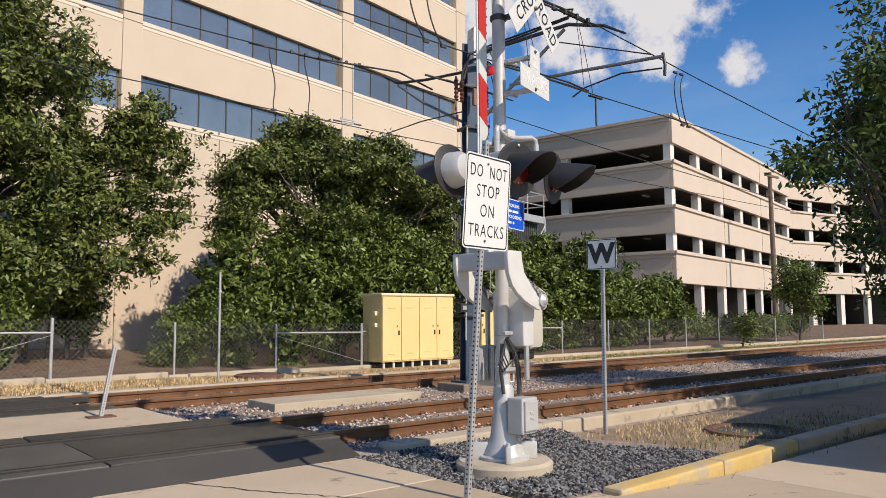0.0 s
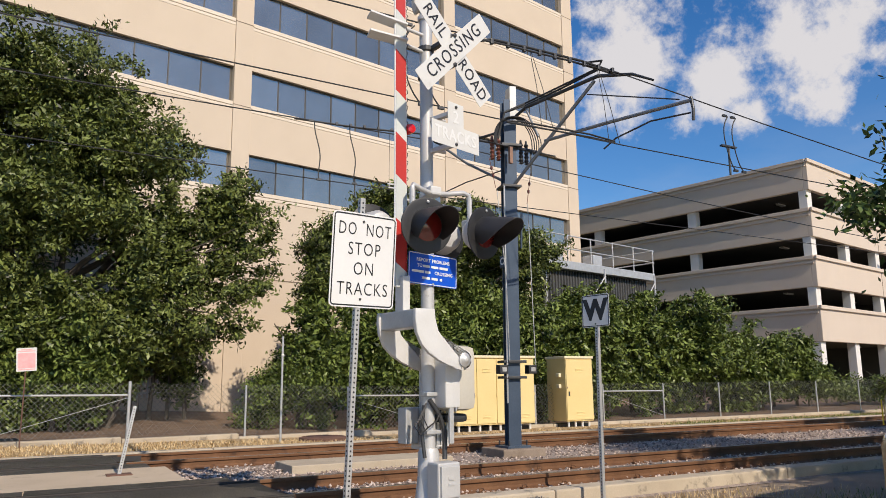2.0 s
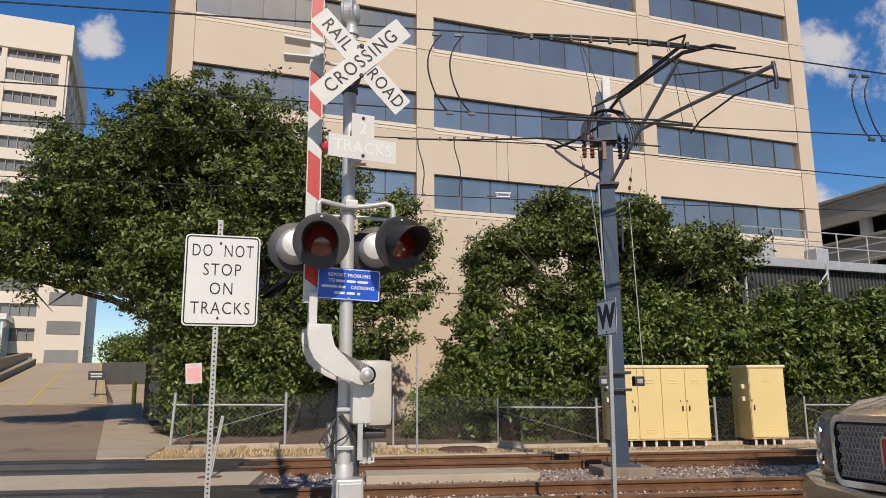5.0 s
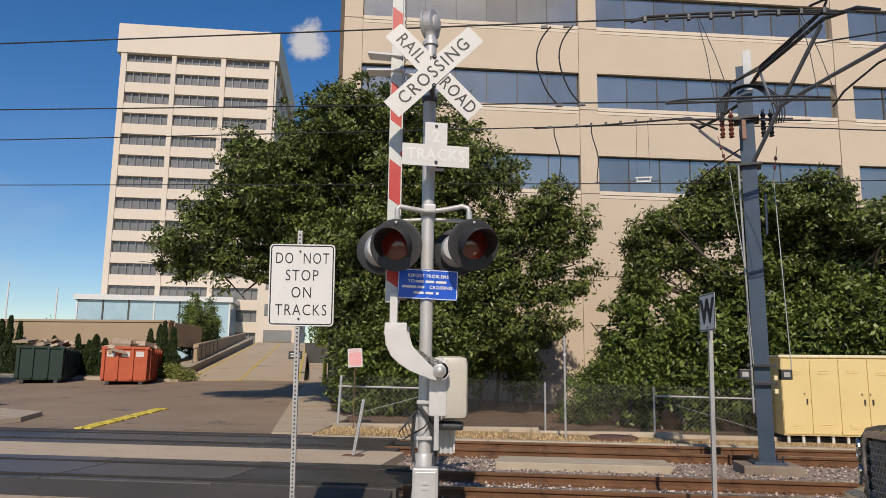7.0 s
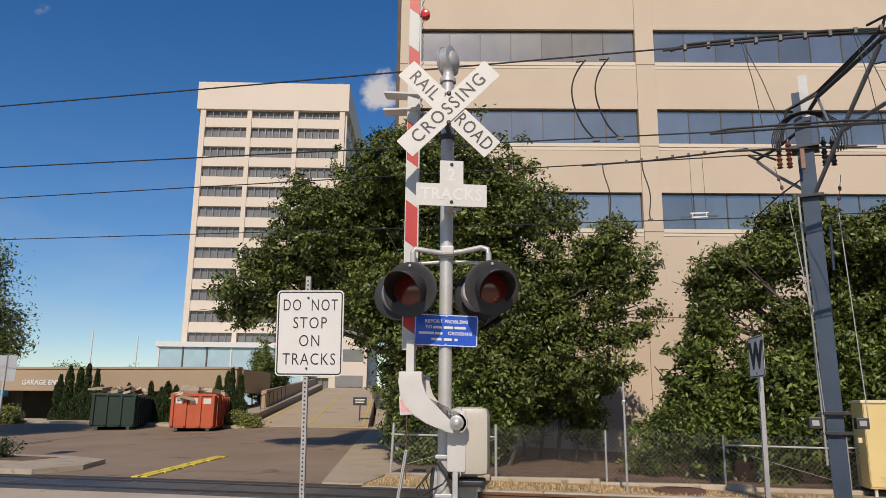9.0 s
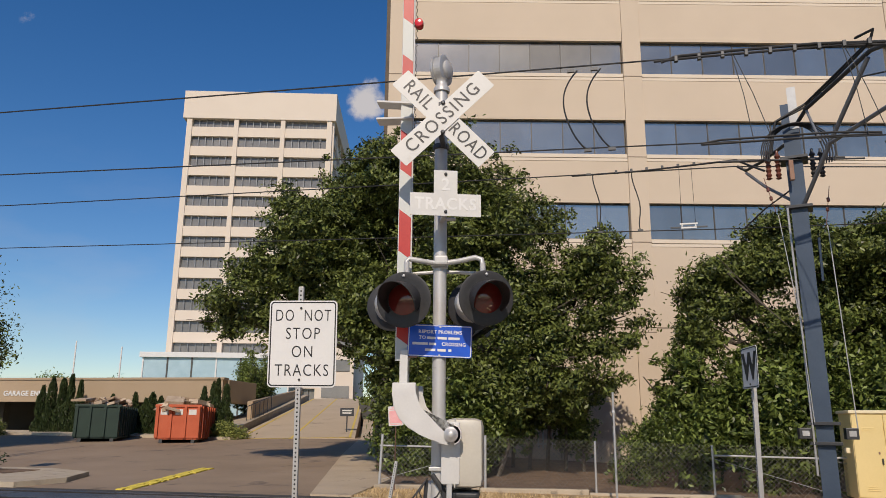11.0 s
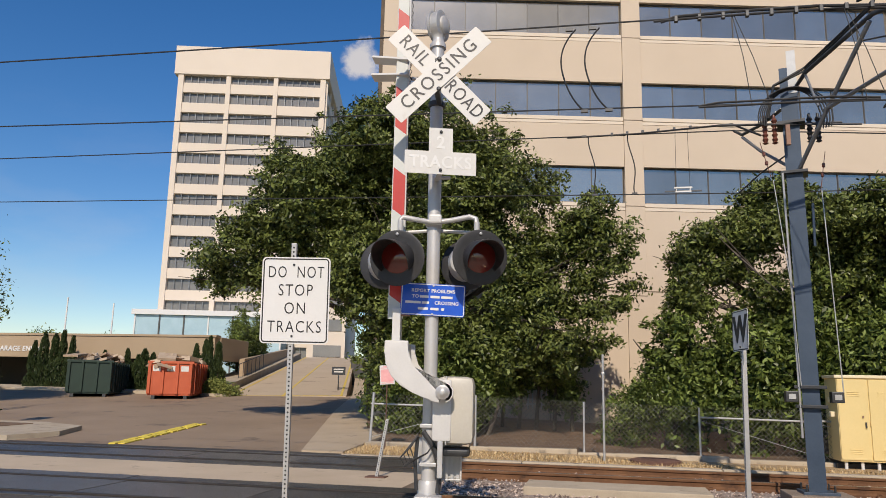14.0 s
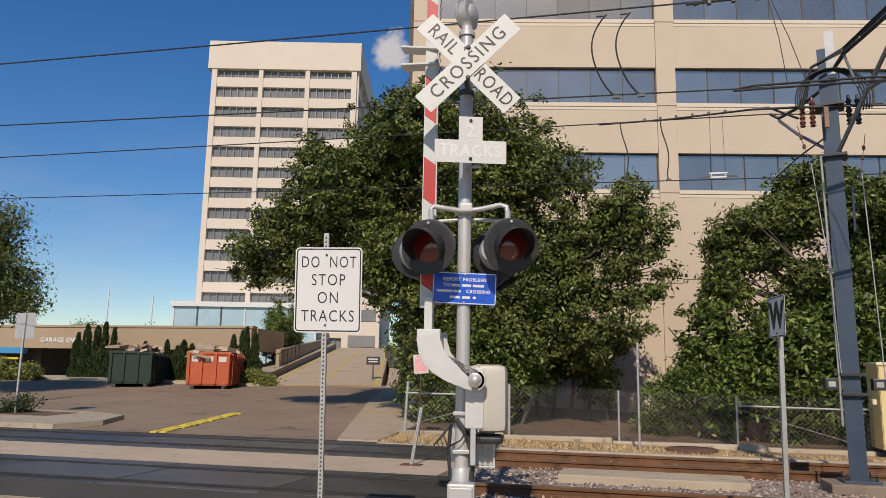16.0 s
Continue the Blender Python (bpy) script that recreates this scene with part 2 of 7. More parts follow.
M = dict(
    concrete=surface("pale_concrete", (0.40, 0.31, 0.21), (0.56, 0.45, 0.325), 0.6, 0.85, bump=0.25, grain=60, spots=((0.20, 0.16, 0.12), 2.5, 0.06), vary=0.25),
    curb=surface("curb_concrete", (0.38, 0.31, 0.225), (0.52, 0.44, 0.33), 2.0, 0.9, bump=0.35, grain=50, vary=0.2, spots=((0.16, 0.14, 0.11), 3.0, 0.07)),
    yellow_curb=surface("worn_yellow_curb_paint", (0.50, 0.33, 0.10), (0.66, 0.48, 0.20), 3.0, 0.8, bump=0.4, grain=30, spots=((0.40, 0.34, 0.26), 3.0, 0.12)),
    asphalt=surface("asphalt", (0.040, 0.036, 0.032), (0.080, 0.072, 0.063), 0.5, 0.8, bump=0.4, grain=120),
    road=surface("brown_grey_road", (0.22, 0.155, 0.10), (0.34, 0.25, 0.17), 0.35, 0.85, bump=0.2, grain=70, spots=((0.12, 0.09, 0.065), 0.8, 0.08)),
    panel=surface("dark_crossing_panel", (0.040, 0.037, 0.033), (0.110, 0.100, 0.088), 1.3, 0.45, bump=0.35, grain=90, vary=0.3),
    rubber=surface("black_flange_rubber", (0.02, 0.02, 0.02), (0.045, 0.042, 0.04), 4, 0.7, bump=0.2),
    gravel=surface("blue_grey_gravel", (0.045, 0.046, 0.048), (0.25, 0.245, 0.24), 6, 0.85, bump=0.6, grain=60, island=1.0),
    ballast=surface("pinkish_ballast", (0.20, 0.15, 0.125), (0.62, 0.50, 0.42), 5, 0.9, bump=0.6, grain=50, island=0.9),
    bed=surface("ballast_bed", (0.15, 0.12, 0.10), (0.50, 0.40, 0.335), 14, 0.95, bump=0.9, grain=45),
    dry_grass=surface("dry_grass_soil", (0.32, 0.21, 0.11), (0.54, 0.39, 0.22), 2.2, 0.95, bump=0.9, grain=55),
    straw=surface("straw_blades", (0.42, 0.29, 0.14), (0.66, 0.49, 0.27), 2.0, 0.9, island=1.0),
    grass=surface("green_grass_blades", (0.09, 0.12, 0.025), (0.26, 0.28, 0.07), 1.2, 0.8, island=1.0),
    mulch=surface("mulch", (0.075, 0.048, 0.031), (0.25, 0.160, 0.100), 3.0, 0.95, bump=1.0, grain=40),
    soil=surface("dry_soil", (0.22, 0.155, 0.10), (0.38, 0.29, 0.20), 1.5, 0.95, bump=0.8, grain=40),
    rust=surface("rusty_rail_steel", (0.105, 0.045, 0.02), (0.235, 0.115, 0.055), 2.5, 0.8, metal=0.25, bump=0.3, grain=35, spots=((0.06, 0.03, 0.018), 2.0, 0.08)),
    rail_dark=surface("grimy_crossing_rail", (0.025, 0.022, 0.02), (0.06, 0.05, 0.043), 3.0, 0.6, metal=0.4),
    rail_top=surface("polished_rail_head", (0.28, 0.25, 0.22), (0.45, 0.42, 0.38), 3.0, 0.35, metal=0.9),
    tie=surface("weathered_tie", (0.20, 0.15, 0.11), (0.36, 0.29, 0.23), 3.0, 0.9, bump=0.5, vary=0.3),
    stucco=surface("beige_aggregate_panel", (0.56, 0.455, 0.345), (0.64, 0.525, 0.405), 0.35, 0.9, bump=0.25, grain=30),
    stucco_pale=surface("pale_sill_band", (0.66, 0.56, 0.445), (0.72, 0.62, 0.50), 0.5, 0.85, bump=0.15, grain=30),
    joint=surface("dark_joint", (0.16, 0.12, 0.085), (0.22, 0.165, 0.12), 1.0, 0.9),
    glass=surface("grey_reflecting_glass", (0.34, 0.31, 0.265), (0.50, 0.465, 0.40), 0.5, 0.12, metal=0.8, spec=1.0, vary=0.35),
    mullion=surface("dark_bronze_mullion", (0.075, 0.075, 0.07), (0.11, 0.105, 0.10), 2.0, 0.5, metal=0.4),
    fins=surface("dark_brown_fins", (0.08, 0.06, 0.045), (0.15, 0.115, 0.085), 1.5, 0.8),
    tower=surface("cream_tower_cladding", (0.66, 0.57, 0.47), (0.72, 0.63, 0.53), 0.1, 0.8),
    tower_glass=surface("tower_window_band", (0.15, 0.15, 0.145), (0.27, 0.265, 0.25), 0.25, 0.2, spec=0.6, vary=0.4),
    deck=surface("garage_precast_panel", (0.56, 0.465, 0.375), (0.64, 0.535, 0.435), 0.3, 0.9, bump=0.15, grain=25),
    deck_white=surface("white_garage_column", (0.66, 0.63, 0.58), (0.74, 0.71, 0.66), 1.0, 0.85),
    # dark tone puts the indoor shade into the colour of inner surfaces
    shaded_inside=surface("interior_dark_for_shade", (0.06, 0.055, 0.05), (0.10, 0.09, 0.08), 0.5, 0.9),
    galvanised=surface("galvanised_steel", (0.42, 0.42, 0.41), (0.58, 0.58, 0.57), 6, 0.5, metal=0.5, grain=80),
    silver=surface("silver_painted_steel", (0.46, 0.455, 0.445), (0.58, 0.575, 0.56), 4, 0.45, metal=0.25, bump=0.06, grain=60, spots=((0.30, 0.28, 0.26), 7, 0.0)),
    white_metal=surface("white_painted_casting", (0.54, 0.535, 0.52), (0.64, 0.635, 0.615), 3, 0.42, bump=0.05, grain=50, spots=((0.42, 0.37, 0.31), 6, -0.02)),
    beige_case=surface("yellowed_white_casing", (0.46, 0.43, 0.365), (0.55, 0.52, 0.45), 2, 0.4, bump=0.04, spots=((0.40, 0.35, 0.27), 4, 0.0)),
    sign_white=surface("white_sign_sheeting", (0.66, 0.66, 0.645), (0.73, 0.73, 0.715), 2, 0.4),
    sign_aged=surface("aged_white_sheeting", (0.58, 0.575, 0.545), (0.67, 0.665, 0.635), 3, 0.45, spots=((0.55, 0.53, 0.49), 5, 0.0)),
    faded=surface("faded_lettering", (0.68, 0.68, 0.66), (0.74, 0.74, 0.72), 4, 0.5),
    black=surface("black_sign_ink", (0.012, 0.012, 0.013), (0.02, 0.02, 0.022), 4, 0.45),
    signal_black=surface("flat_black_signal_paint", (0.016, 0.016, 0.017), (0.032, 0.032, 0.034), 5, 0.5, bump=0.05),
    blue=surface("blue_sign_sheeting", (0.0, 0.07, 0.50), (0.0, 0.10, 0.62), 3, 0.35),
    red=surface("red_reflective_stripe", (0.42, 0.018, 0.015), (0.55, 0.04, 0.03), 3, 0.45, spots=((0.22, 0.02, 0.02), 5, 0.02)),
    grey_stripe=surface("grey_white_stripe", (0.48, 0.51, 0.48), (0.60, 0.62, 0.59), 3, 0.5),
    red_lens=surface("dark_red_lens", (0.10, 0.008, 0.006), (0.16, 0.012, 0.010), 6, 0.15, spec=0.6, coat=0.3),
    lamp_red=surface("red_lamp_glass", (0.55, 0.01, 0.015), (0.70, 0.02, 0.02), 6, 0.2, coat=0.4),
    lit=glowing("lit_red_signal", (1.0, 0.015, 0.012), 1.6),
    mast=surface("blue_grey_mast_paint", (0.038, 0.062, 0.098), (0.070, 0.102, 0.148), 2, 0.5, metal=0.2, bump=0.04, vary=0.1),
    dark_steel=surface("dark_steel", (0.045, 0.047, 0.05), (0.09, 0.092, 0.095), 4, 0.5, metal=0.6),
    tube=surface("grey_cantilever_tube", (0.16, 0.17, 0.18), (0.26, 0.27, 0.28), 3, 0.5, metal=0.5),
    wire=surface("black_wire", (0.012, 0.012, 0.013), (0.03, 0.03, 0.03), 5, 0.6),
    insulator=surface("brown_insulator", (0.10, 0.03, 0.02), (0.20, 0.07, 0.045), 6, 0.3),
    copper=surface("rust_brown_weight", (0.22, 0.12, 0.08), (0.36, 0.22, 0.16), 5, 0.7, metal=0.2),
    cabinet=surface("pale_yellow_cabinet_paint", (0.72, 0.56, 0.25), (0.80, 0.63, 0.30), 0.8, 0.55, bump=0.05, grain=30, spots=((0.55, 0.38, 0.14), 2.0, -0.03)),
    cabinet_top=surface("cream_cabinet_roof", (0.74, 0.64, 0.42), (0.80, 0.70, 0.48), 1.0, 0.6),
    rust_iron=surface("rusty_iron_lid", (0.10, 0.05, 0.035), (0.19, 0.10, 0.07), 4, 0.85, bump=0.3),
    pink=surface("faded_red_notice", (0.75, 0.30, 0.30), (0.84, 0.46, 0.45), 9, 0.6),
    yellow=surface("yellow_road_paint", (0.60, 0.46, 0.05), (0.76, 0.60, 0.10), 4, 0.8, bump=0.2, spots=((0.30, 0.25, 0.14), 6, 0.04)),
    bollard=surface("yellow_bollard_paint", (0.62, 0.44, 0.02), (0.72, 0.54, 0.04), 2, 0.5),
    ramp=surface("tan_ramp_concrete", (0.42, 0.325, 0.225), (0.53, 0.42, 0.295), 0.3, 0.9, bump=0.15, grain=40, spots=((0.24, 0.19, 0.14), 0.7, 0.06)),
    yellow_worn=surface("worn_yellow_line", (0.56, 0.41, 0.07), (0.68, 0.50, 0.11), 3, 0.85, spots=((0.45, 0.35, 0.18), 4, 0.0)),
    fascia=surface("tan_fascia_panel", (0.37, 0.275, 0.18), (0.43, 0.325, 0.22), 0.4, 0.9, bump=0.15, grain=25),
    blue_band=surface("bright_blue_sign_band", (0.03, 0.24, 0.48), (0.05, 0.30, 0.56), 1, 0.4),
    mesh=surface("dull_chrome_mesh", (0.30, 0.29, 0.28), (0.45, 0.44, 0.42), 6, 0.4, metal=0.7),
    fence_wire=surface("dull_fence_wire", (0.15, 0.15, 0.145), (0.24, 0.24, 0.23), 6, 0.6, metal=0.4),
    bark=surface("grey_brown_bark", (0.055, 0.045, 0.036), (0.14, 0.115, 0.09), 3, 0.95, bump=1.0, grain=25),
    # oak and hedge: near-black low ends paint the shade between clumps into the leaves
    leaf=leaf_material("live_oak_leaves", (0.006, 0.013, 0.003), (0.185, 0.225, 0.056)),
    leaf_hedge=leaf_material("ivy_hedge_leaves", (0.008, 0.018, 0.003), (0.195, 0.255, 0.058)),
    leaf_bright=leaf_material("street_tree_leaves", (0.016, 0.032, 0.008), (0.10, 0.155, 0.038)),
    leaf_juniper=leaf_material("juniper_foliage", (0.016, 0.03, 0.012), (0.06, 0.085, 0.03)),
    orange=surface("orange_dumpster_paint", (0.42, 0.07, 0.02), (0.56, 0.12, 0.05), 1.5, 0.6, bump=0.15, spots=((0.30, 0.10, 0.06), 2.5, 0.05)),
    # green made half as bright, so the shadow over this dumpster is in its colour
    green_bin=surface("shade_darkened_green_dumpster_paint", (0.005, 0.020, 0.013), (0.012, 0.038, 0.026), 1.5, 0.6, bump=0.15),
    debris=surface("cardboard_debris", (0.30, 0.21, 0.14), (0.52, 0.42, 0.32), 3, 0.9, island=0.8),
    car_paint=surface("metallic_sand_car_paint", (0.36, 0.29, 0.185), (0.40, 0.325, 0.21), 2, 0.25, metal=0.55, coat=0.8),
    chrome=surface("chrome", (0.70, 0.70, 0.70), (0.78, 0.78, 0.78), 4, 0.12, metal=1.0),
    car_glass=surface("dark_car_glass", (0.01, 0.012, 0.013), (0.02, 0.022, 0.023), 2, 0.06, spec=0.8),
    clear=surface("clear_lamp_cover", (0.20, 0.20, 0.19), (0.55, 0.55, 0.53), 9, 0.12, metal=0.15, coat=1.0),
    tyre=surface("tyre_rubber", (0.015, 0.015, 0.015), (0.03, 0.03, 0.03), 5, 0.85),
    wood_pole=surface("weathered_wood_pole", (0.12, 0.085, 0.06), (0.21, 0.155, 0.115), 2, 0.95, bump=0.5),
    dark_slat=surface("dark_louvre", (0.05, 0.052, 0.052), (0.10, 0.10, 0.098), 2, 0.8, bump=0.3),
    sky_glass=surface("pale_blue_lobby_glass", (0.30, 0.45, 0.52), (0.42, 0.58, 0.65), 0.6, 0.15, spec=0.8),
    land=surface("far_dry_land", (0.16, 0.15, 0.08), (0.28, 0.25, 0.15), 0.08, 0.95),
)


# ---- building helpers ----
def thing(name, m=None, label="", category="", group="", kind=""):
    """An Empty at the base of a thing."""
    ob = new(name)
    ob.empty_display_size = 0.2
    if m is not None:
        ob.matrix_basis = m
    return tagged(ob, label, category, group, kind)


def part(name, bm, material, parent=None, label="", smooth=False, kind=""):
    """Links a bmesh as one mesh object under a thing or a part."""
    data = bm if isinstance(bm, bpy.types.Mesh) else bpy.data.meshes.new(name)
    if data is not bm:
        bm.normal_update()
        bm.to_mesh(data)
        bm.free()
    if smooth:
        data.shade_smooth()
        data.set_sharp_from_angle(angle=radians(38))
    if not data.materials:
        data.materials.append(M[material])
    ob = new(name, data)
    ob.parent = parent
    return tagged(ob, label, "", "", kind)


def box(sx, sy, sz, at=(0, 0, 0), turn=None, bevel=0.0, bm=None):
    """A box with its middle at the given place."""
    out = bm or bmesh.new()
    m = Matrix.Translation(at) @ (turn.to_4x4() if turn else Matrix()) @ Matrix.Diagonal((sx, sy, sz, 1))
    made = bmesh.ops.create_cube(out, size=1, matrix=m)["verts"]
    if bevel:
        edges = list({e for v in made for e in v.link_edges})
        bmesh.ops.bevel(out, geom=edges, offset=bevel, segments=2, profile=0.6, affect="EDGES", clamp_overlap=True)
    return out


def rod(a, b, r, r2=None, seg=12, bm=None, caps=True):
    """A round bar from a to b."""
    out = bm or bmesh.new()
    a, b = Vector(a), Vector(b)
    turn = (b - a).to_track_quat("Z", "Y").to_matrix().to_4x4()
    bmesh.ops.create_cone(out, cap_ends=caps, segments=seg, radius1=r, radius2=r if r2 is None else r2, depth=(b - a).length,
                          matrix=Matrix.Translation((a + b) / 2) @ turn)
    return out


def tube(points, r, seg=8, bm=None):
    """A bent round bar along points; r is one radius or one for each point."""
    out = bm or bmesh.new()
    points = [Vector(p) for p in points]
    rs = r if isinstance(r, (list, tuple)) else [r] * len(points)
    side = None
    rings = []
    for i, p in enumerate(points):
        way = (points[min(i + 1, len(points) - 1)] - points[max(i - 1, 0)]).normalized()
        if side is None:
            side = way.orthogonal().normalized()
        side = (side - way * side.dot(way)).normalized()
        up = way.cross(side)
        rings.append([out.verts.new(p + (side * math.cos(a) + up * math.sin(a)) * rs[i]) for a in [2 * math.pi * k / seg for k in range(seg)]])
    for one, two in zip(rings, rings[1:]):
        for k in range(seg):
            out.faces.new((one[k], one[(k + 1) % seg], two[(k + 1) % seg], two[k]))
    out.faces.new(rings[0][::-1]), out.faces.new(rings[-1])
    return out


def lathe(profile, seg=24, bm=None, m=None):
    """A turned shape about z from (radius, height) pairs."""
    out = bm or bmesh.new()
    m = m or Matrix()
    rings = [[out.verts.new(m @ Vector((r * math.cos(2 * math.pi * k / seg), r * math.sin(2 * math.pi * k / seg), z))) for k in range(seg)] for r, z in profile]
    for one, two in zip(rings, rings[1:]):
        for k in range(seg):
            out.faces.new((one[k], one[(k + 1) % seg], two[(k + 1) % seg], two[k]))
    out.faces.new(rings[0][::-1]), out.faces.new(rings[-1])
    return out


def prism(outline, thick, m=None, bm=None, bevel=0.0):
    """An outline in x, y pushed out by thick along z."""
    out = bm or bmesh.new()
    m = m or Matrix()
    low = [out.verts.new(m @ Vector((x, y, 0))) for x, y in outline]
    top = [out.verts.new(m @ Vector((x, y, thick))) for x, y in outline]
    n = len(outline)
    out.faces.new(low[::-1]), out.faces.new(top)
    for k in range(n):
        out.faces.new((low[k], low[(k + 1) % n], top[(k + 1) % n], top[k]))
    if bevel:
        bmesh.ops.bevel(out, geom=list({e for v in low + top for e in v.link_edges}), offset=bevel, segments=2, profile=0.6, affect="EDGES", clamp_overlap=True)
    return out


def rounded(w, h, r, steps=5):
    """The outline of a rounded rectangle about the origin."""
    pts = []
    for cx, cy, start in ((w / 2 - r, h / 2 - r, 0), (-w / 2 + r, h / 2 - r, 90), (-w / 2 + r, -h / 2 + r, 180), (w / 2 - r, -h / 2 + r, 270)):
        pts += [(cx + r * math.cos(radians(start + 90 * k / steps)), cy + r * math.sin(radians(start + 90 * k / steps))) for k in range(steps + 1)]
    return pts


def ring(w, h, r, band, thick, m):
    """A rounded rectangular border of that band."""
    out = bmesh.new()
    a, b = rounded(w, h, r), rounded(w - 2 * band, h - 2 * band, max(0.004, r - band))
    rows = [[out.verts.new(m @ Vector((x, y, z))) for x, y in o] for o, z in ((a, 0), (a, thick), (b, thick), (b, 0))]
    n = len(a)
    for i in range(4):
        one, two = rows[i], rows[(i + 1) % 4]
        for k in range(n):
            out.faces.new((one[k], one[(k + 1) % n], two[(k + 1) % n], two[k]))
    return out


def words(body, size, m, depth=0.002, bold=0.0, wide=1.0, space=1.0):
    """Lettering in the built-in font as a mesh, centred on m."""
    c = bpy.data.curves.new("words", "FONT")
    c.body, c.size, c.extrude, c.offset = body, size, depth, bold
    c.align_x, c.align_y, c.space_character, c.resolution_u = "CENTER", "CENTER", space, 3
    ob = bpy.data.objects.new("words", c)
    scene.collection.objects.link(ob)
    bpy.context.view_layer.update()
    data = bpy.data.meshes.new_from_object(ob.evaluated_get(bpy.context.evaluated_depsgraph_get()))
    data.materials.clear()
    bpy.data.objects.remove(ob), bpy.data.curves.remove(c)
    data.transform(m @ Matrix.Diagonal((wide, 1, 1, 1)))
    return data


FRONT = pose(0, 0, 0, 90, 0, 0)  # turns x, y outlines to stand in x, z and face -y


def soup(name, verts, faces, material, parent=None, label="", kind=""):
    """A mesh straight from arrays of corners and faces."""
    data = bpy.data.meshes.new(name)
    data.from_pydata(verts, [], faces)
    data.update()
    return part(name, data, material, parent, label, kind=kind)

# ---- ground ----
def rise(y, x=-5.0):
    """Height of the land behind the tracks: it climbs away from them, most of all along the street."""
    if y <= 14.6:
        return 0.0
    k = max(0.0, min(1.0, (10.0 - x) / 7.0))
    return k * (0.13 + 0.05 * max(0.0, min(y, 60.0) - 15.3)) + (1 - k) * (0.04 + 0.03 * max(0.0, min(y, 60.0) - 18.0))


def sheet(name, material, xs, ys, height, kind="structure", label="", category=""):
    verts = [(x, y, height(x, y)) for y in ys for x in xs]
    n = len(xs)
    faces = [(j * n + i, j * n + i + 1, (j + 1) * n + i + 1, (j + 1) * n + i) for j in range(len(ys) - 1) for i in range(n - 1)]
    ob = soup(name, verts, faces, material, kind=kind)
    return tagged(ob, label, category or name)


def patch(name, material, outline, height, label, deep=0.10, kind="structure"):
    """A flat or sloping slab of any outline, its top by a height function."""
    bm = bmesh.new()
    top = [bm.verts.new((x, y, height(x, y))) for x, y in outline]
    low = [bm.verts.new((x, y, height(x, y) - deep)) for x, y in outline]
    n = len(outline)
    f = bm.faces.new(top)
    bm.faces.new(low[::-1])
    for k in range(n):
        bm.faces.new((top[k], low[k], low[(k + 1) % n], top[(k + 1) % n]))
    bmesh.ops.triangulate(bm, faces=[f])
    bmesh.ops.recalc_face_normals(bm, faces=bm.faces)
    ob = part(name, bm, material, kind=kind)
    return tagged(ob, label, name)


sheet("ground", "land", [-2500, -400, -90, -40, -20, -5, 5, 20, 40, 90, 400, 2500], [-2500, -400, -60, -20, 0, 7.2, 14.4, 15.3, 20, 27, 35, 45, 60, 120, 400, 2500],
      lambda x, y: rise(y, x) - 0.30, label="wide dry land under streets and tracks", category="ground")

# ballast under both tracks
sheet("ballast_bed", "bed", [2.6 + 2.2 * k for k in range(48)], [6.9, 7.35, 8.4, 9.6, 10.9, 12.2, 13.3, 14.3, 14.75],
      lambda x, y: (0.0 if y > 7 else -0.12) + 0.02 * noise.noise((x, y, 0)), label="bed of crushed pinkish stone under the rails", category="ballast")

# near soil strip beside the street
sheet("soil_strip", "soil", [5.0 + 1.2 * k for k in range(48)], [4.35, 4.9, 5.5, 6.1, 6.7, 7.05], lambda x, y: -0.07 - 0.02 * (y - 4.35) + 0.03 * noise.noise((x * 1.3, y * 1.3, 4)),
      label="dry bare soil with thin grass beside the kerb", category="soil")
patch("gravel_bed", "bed", [(4.70, 6.93), (4.78, 5.2), (5.1, 4.32), (6.2, 4.33), (7.5, 4.50), (7.9, 5.3), (7.6, 6.2), (7.5, 6.93)], lambda x, y: -0.03, "bed under dark blue-grey crushed gravel", 0.05)

# ---- crossing ----
pave = lambda x, y: 0.14
tagged(part("crossing_apron", box(50, 2.1, 0.3, (-20.9, 10.86, -0.01)), "concrete", kind="structure"), "pale concrete strip between the two tracks", "road")
bm = bmesh.new()
prism([(6.93, 0.002), (7.38, 0.136), (7.38, -0.15), (6.93, -0.15)], 50, Matrix(((0, 0, 1, -45.2), (1, 0, 0, 0), (0, 1, 0, 0), (0, 0, 0, 1))), bm)
tagged(part("crossing_lip", bm, "asphalt", kind="structure"), "dark asphalt lip rising to the rails", "road")
tagged(part("crossing_fill", box(50, 0.55, 0.3, (-21.6, 14.78, -0.012)), "asphalt", kind="structure"), "dark asphalt beside the far rail", "road")

# far street, climbing away from the tracks, with its pavement
ys_far = [15.05 + 1.25 * k for k in range(17)]
bm = bmesh.new()
rows_ = []
for y in ys_far:
    right = 0.35 - 0.29 * (y - 15.05) if y < 26 else -2.8 - 0.23 * (y - 26)
    rows_.append([bm.verts.new((x, y, rise(y) + 0.012)) for x in [-60, -30, -15, -6, right]])
for one, two in zip(rows_, rows_[1:]):
    for k in range(4):
        bm.faces.new((one[k], one[k + 1], two[k + 1], two[k]))
tagged(part("far_road", bm, "road", kind="structure"), "worn brown-grey street climbing from the crossing", "road")
patch("far_pavement", "concrete", [(0.36, 15.05), (1.35, 15.05), (1.3, 18.3), (0.2, 20.5), (-1.5, 26), (-4.2, 36), (-5.4, 36), (-2.72, 25.7)], lambda x, y: rise(y) + 0.05, "pale concrete pavement beside the far street", 0.25)
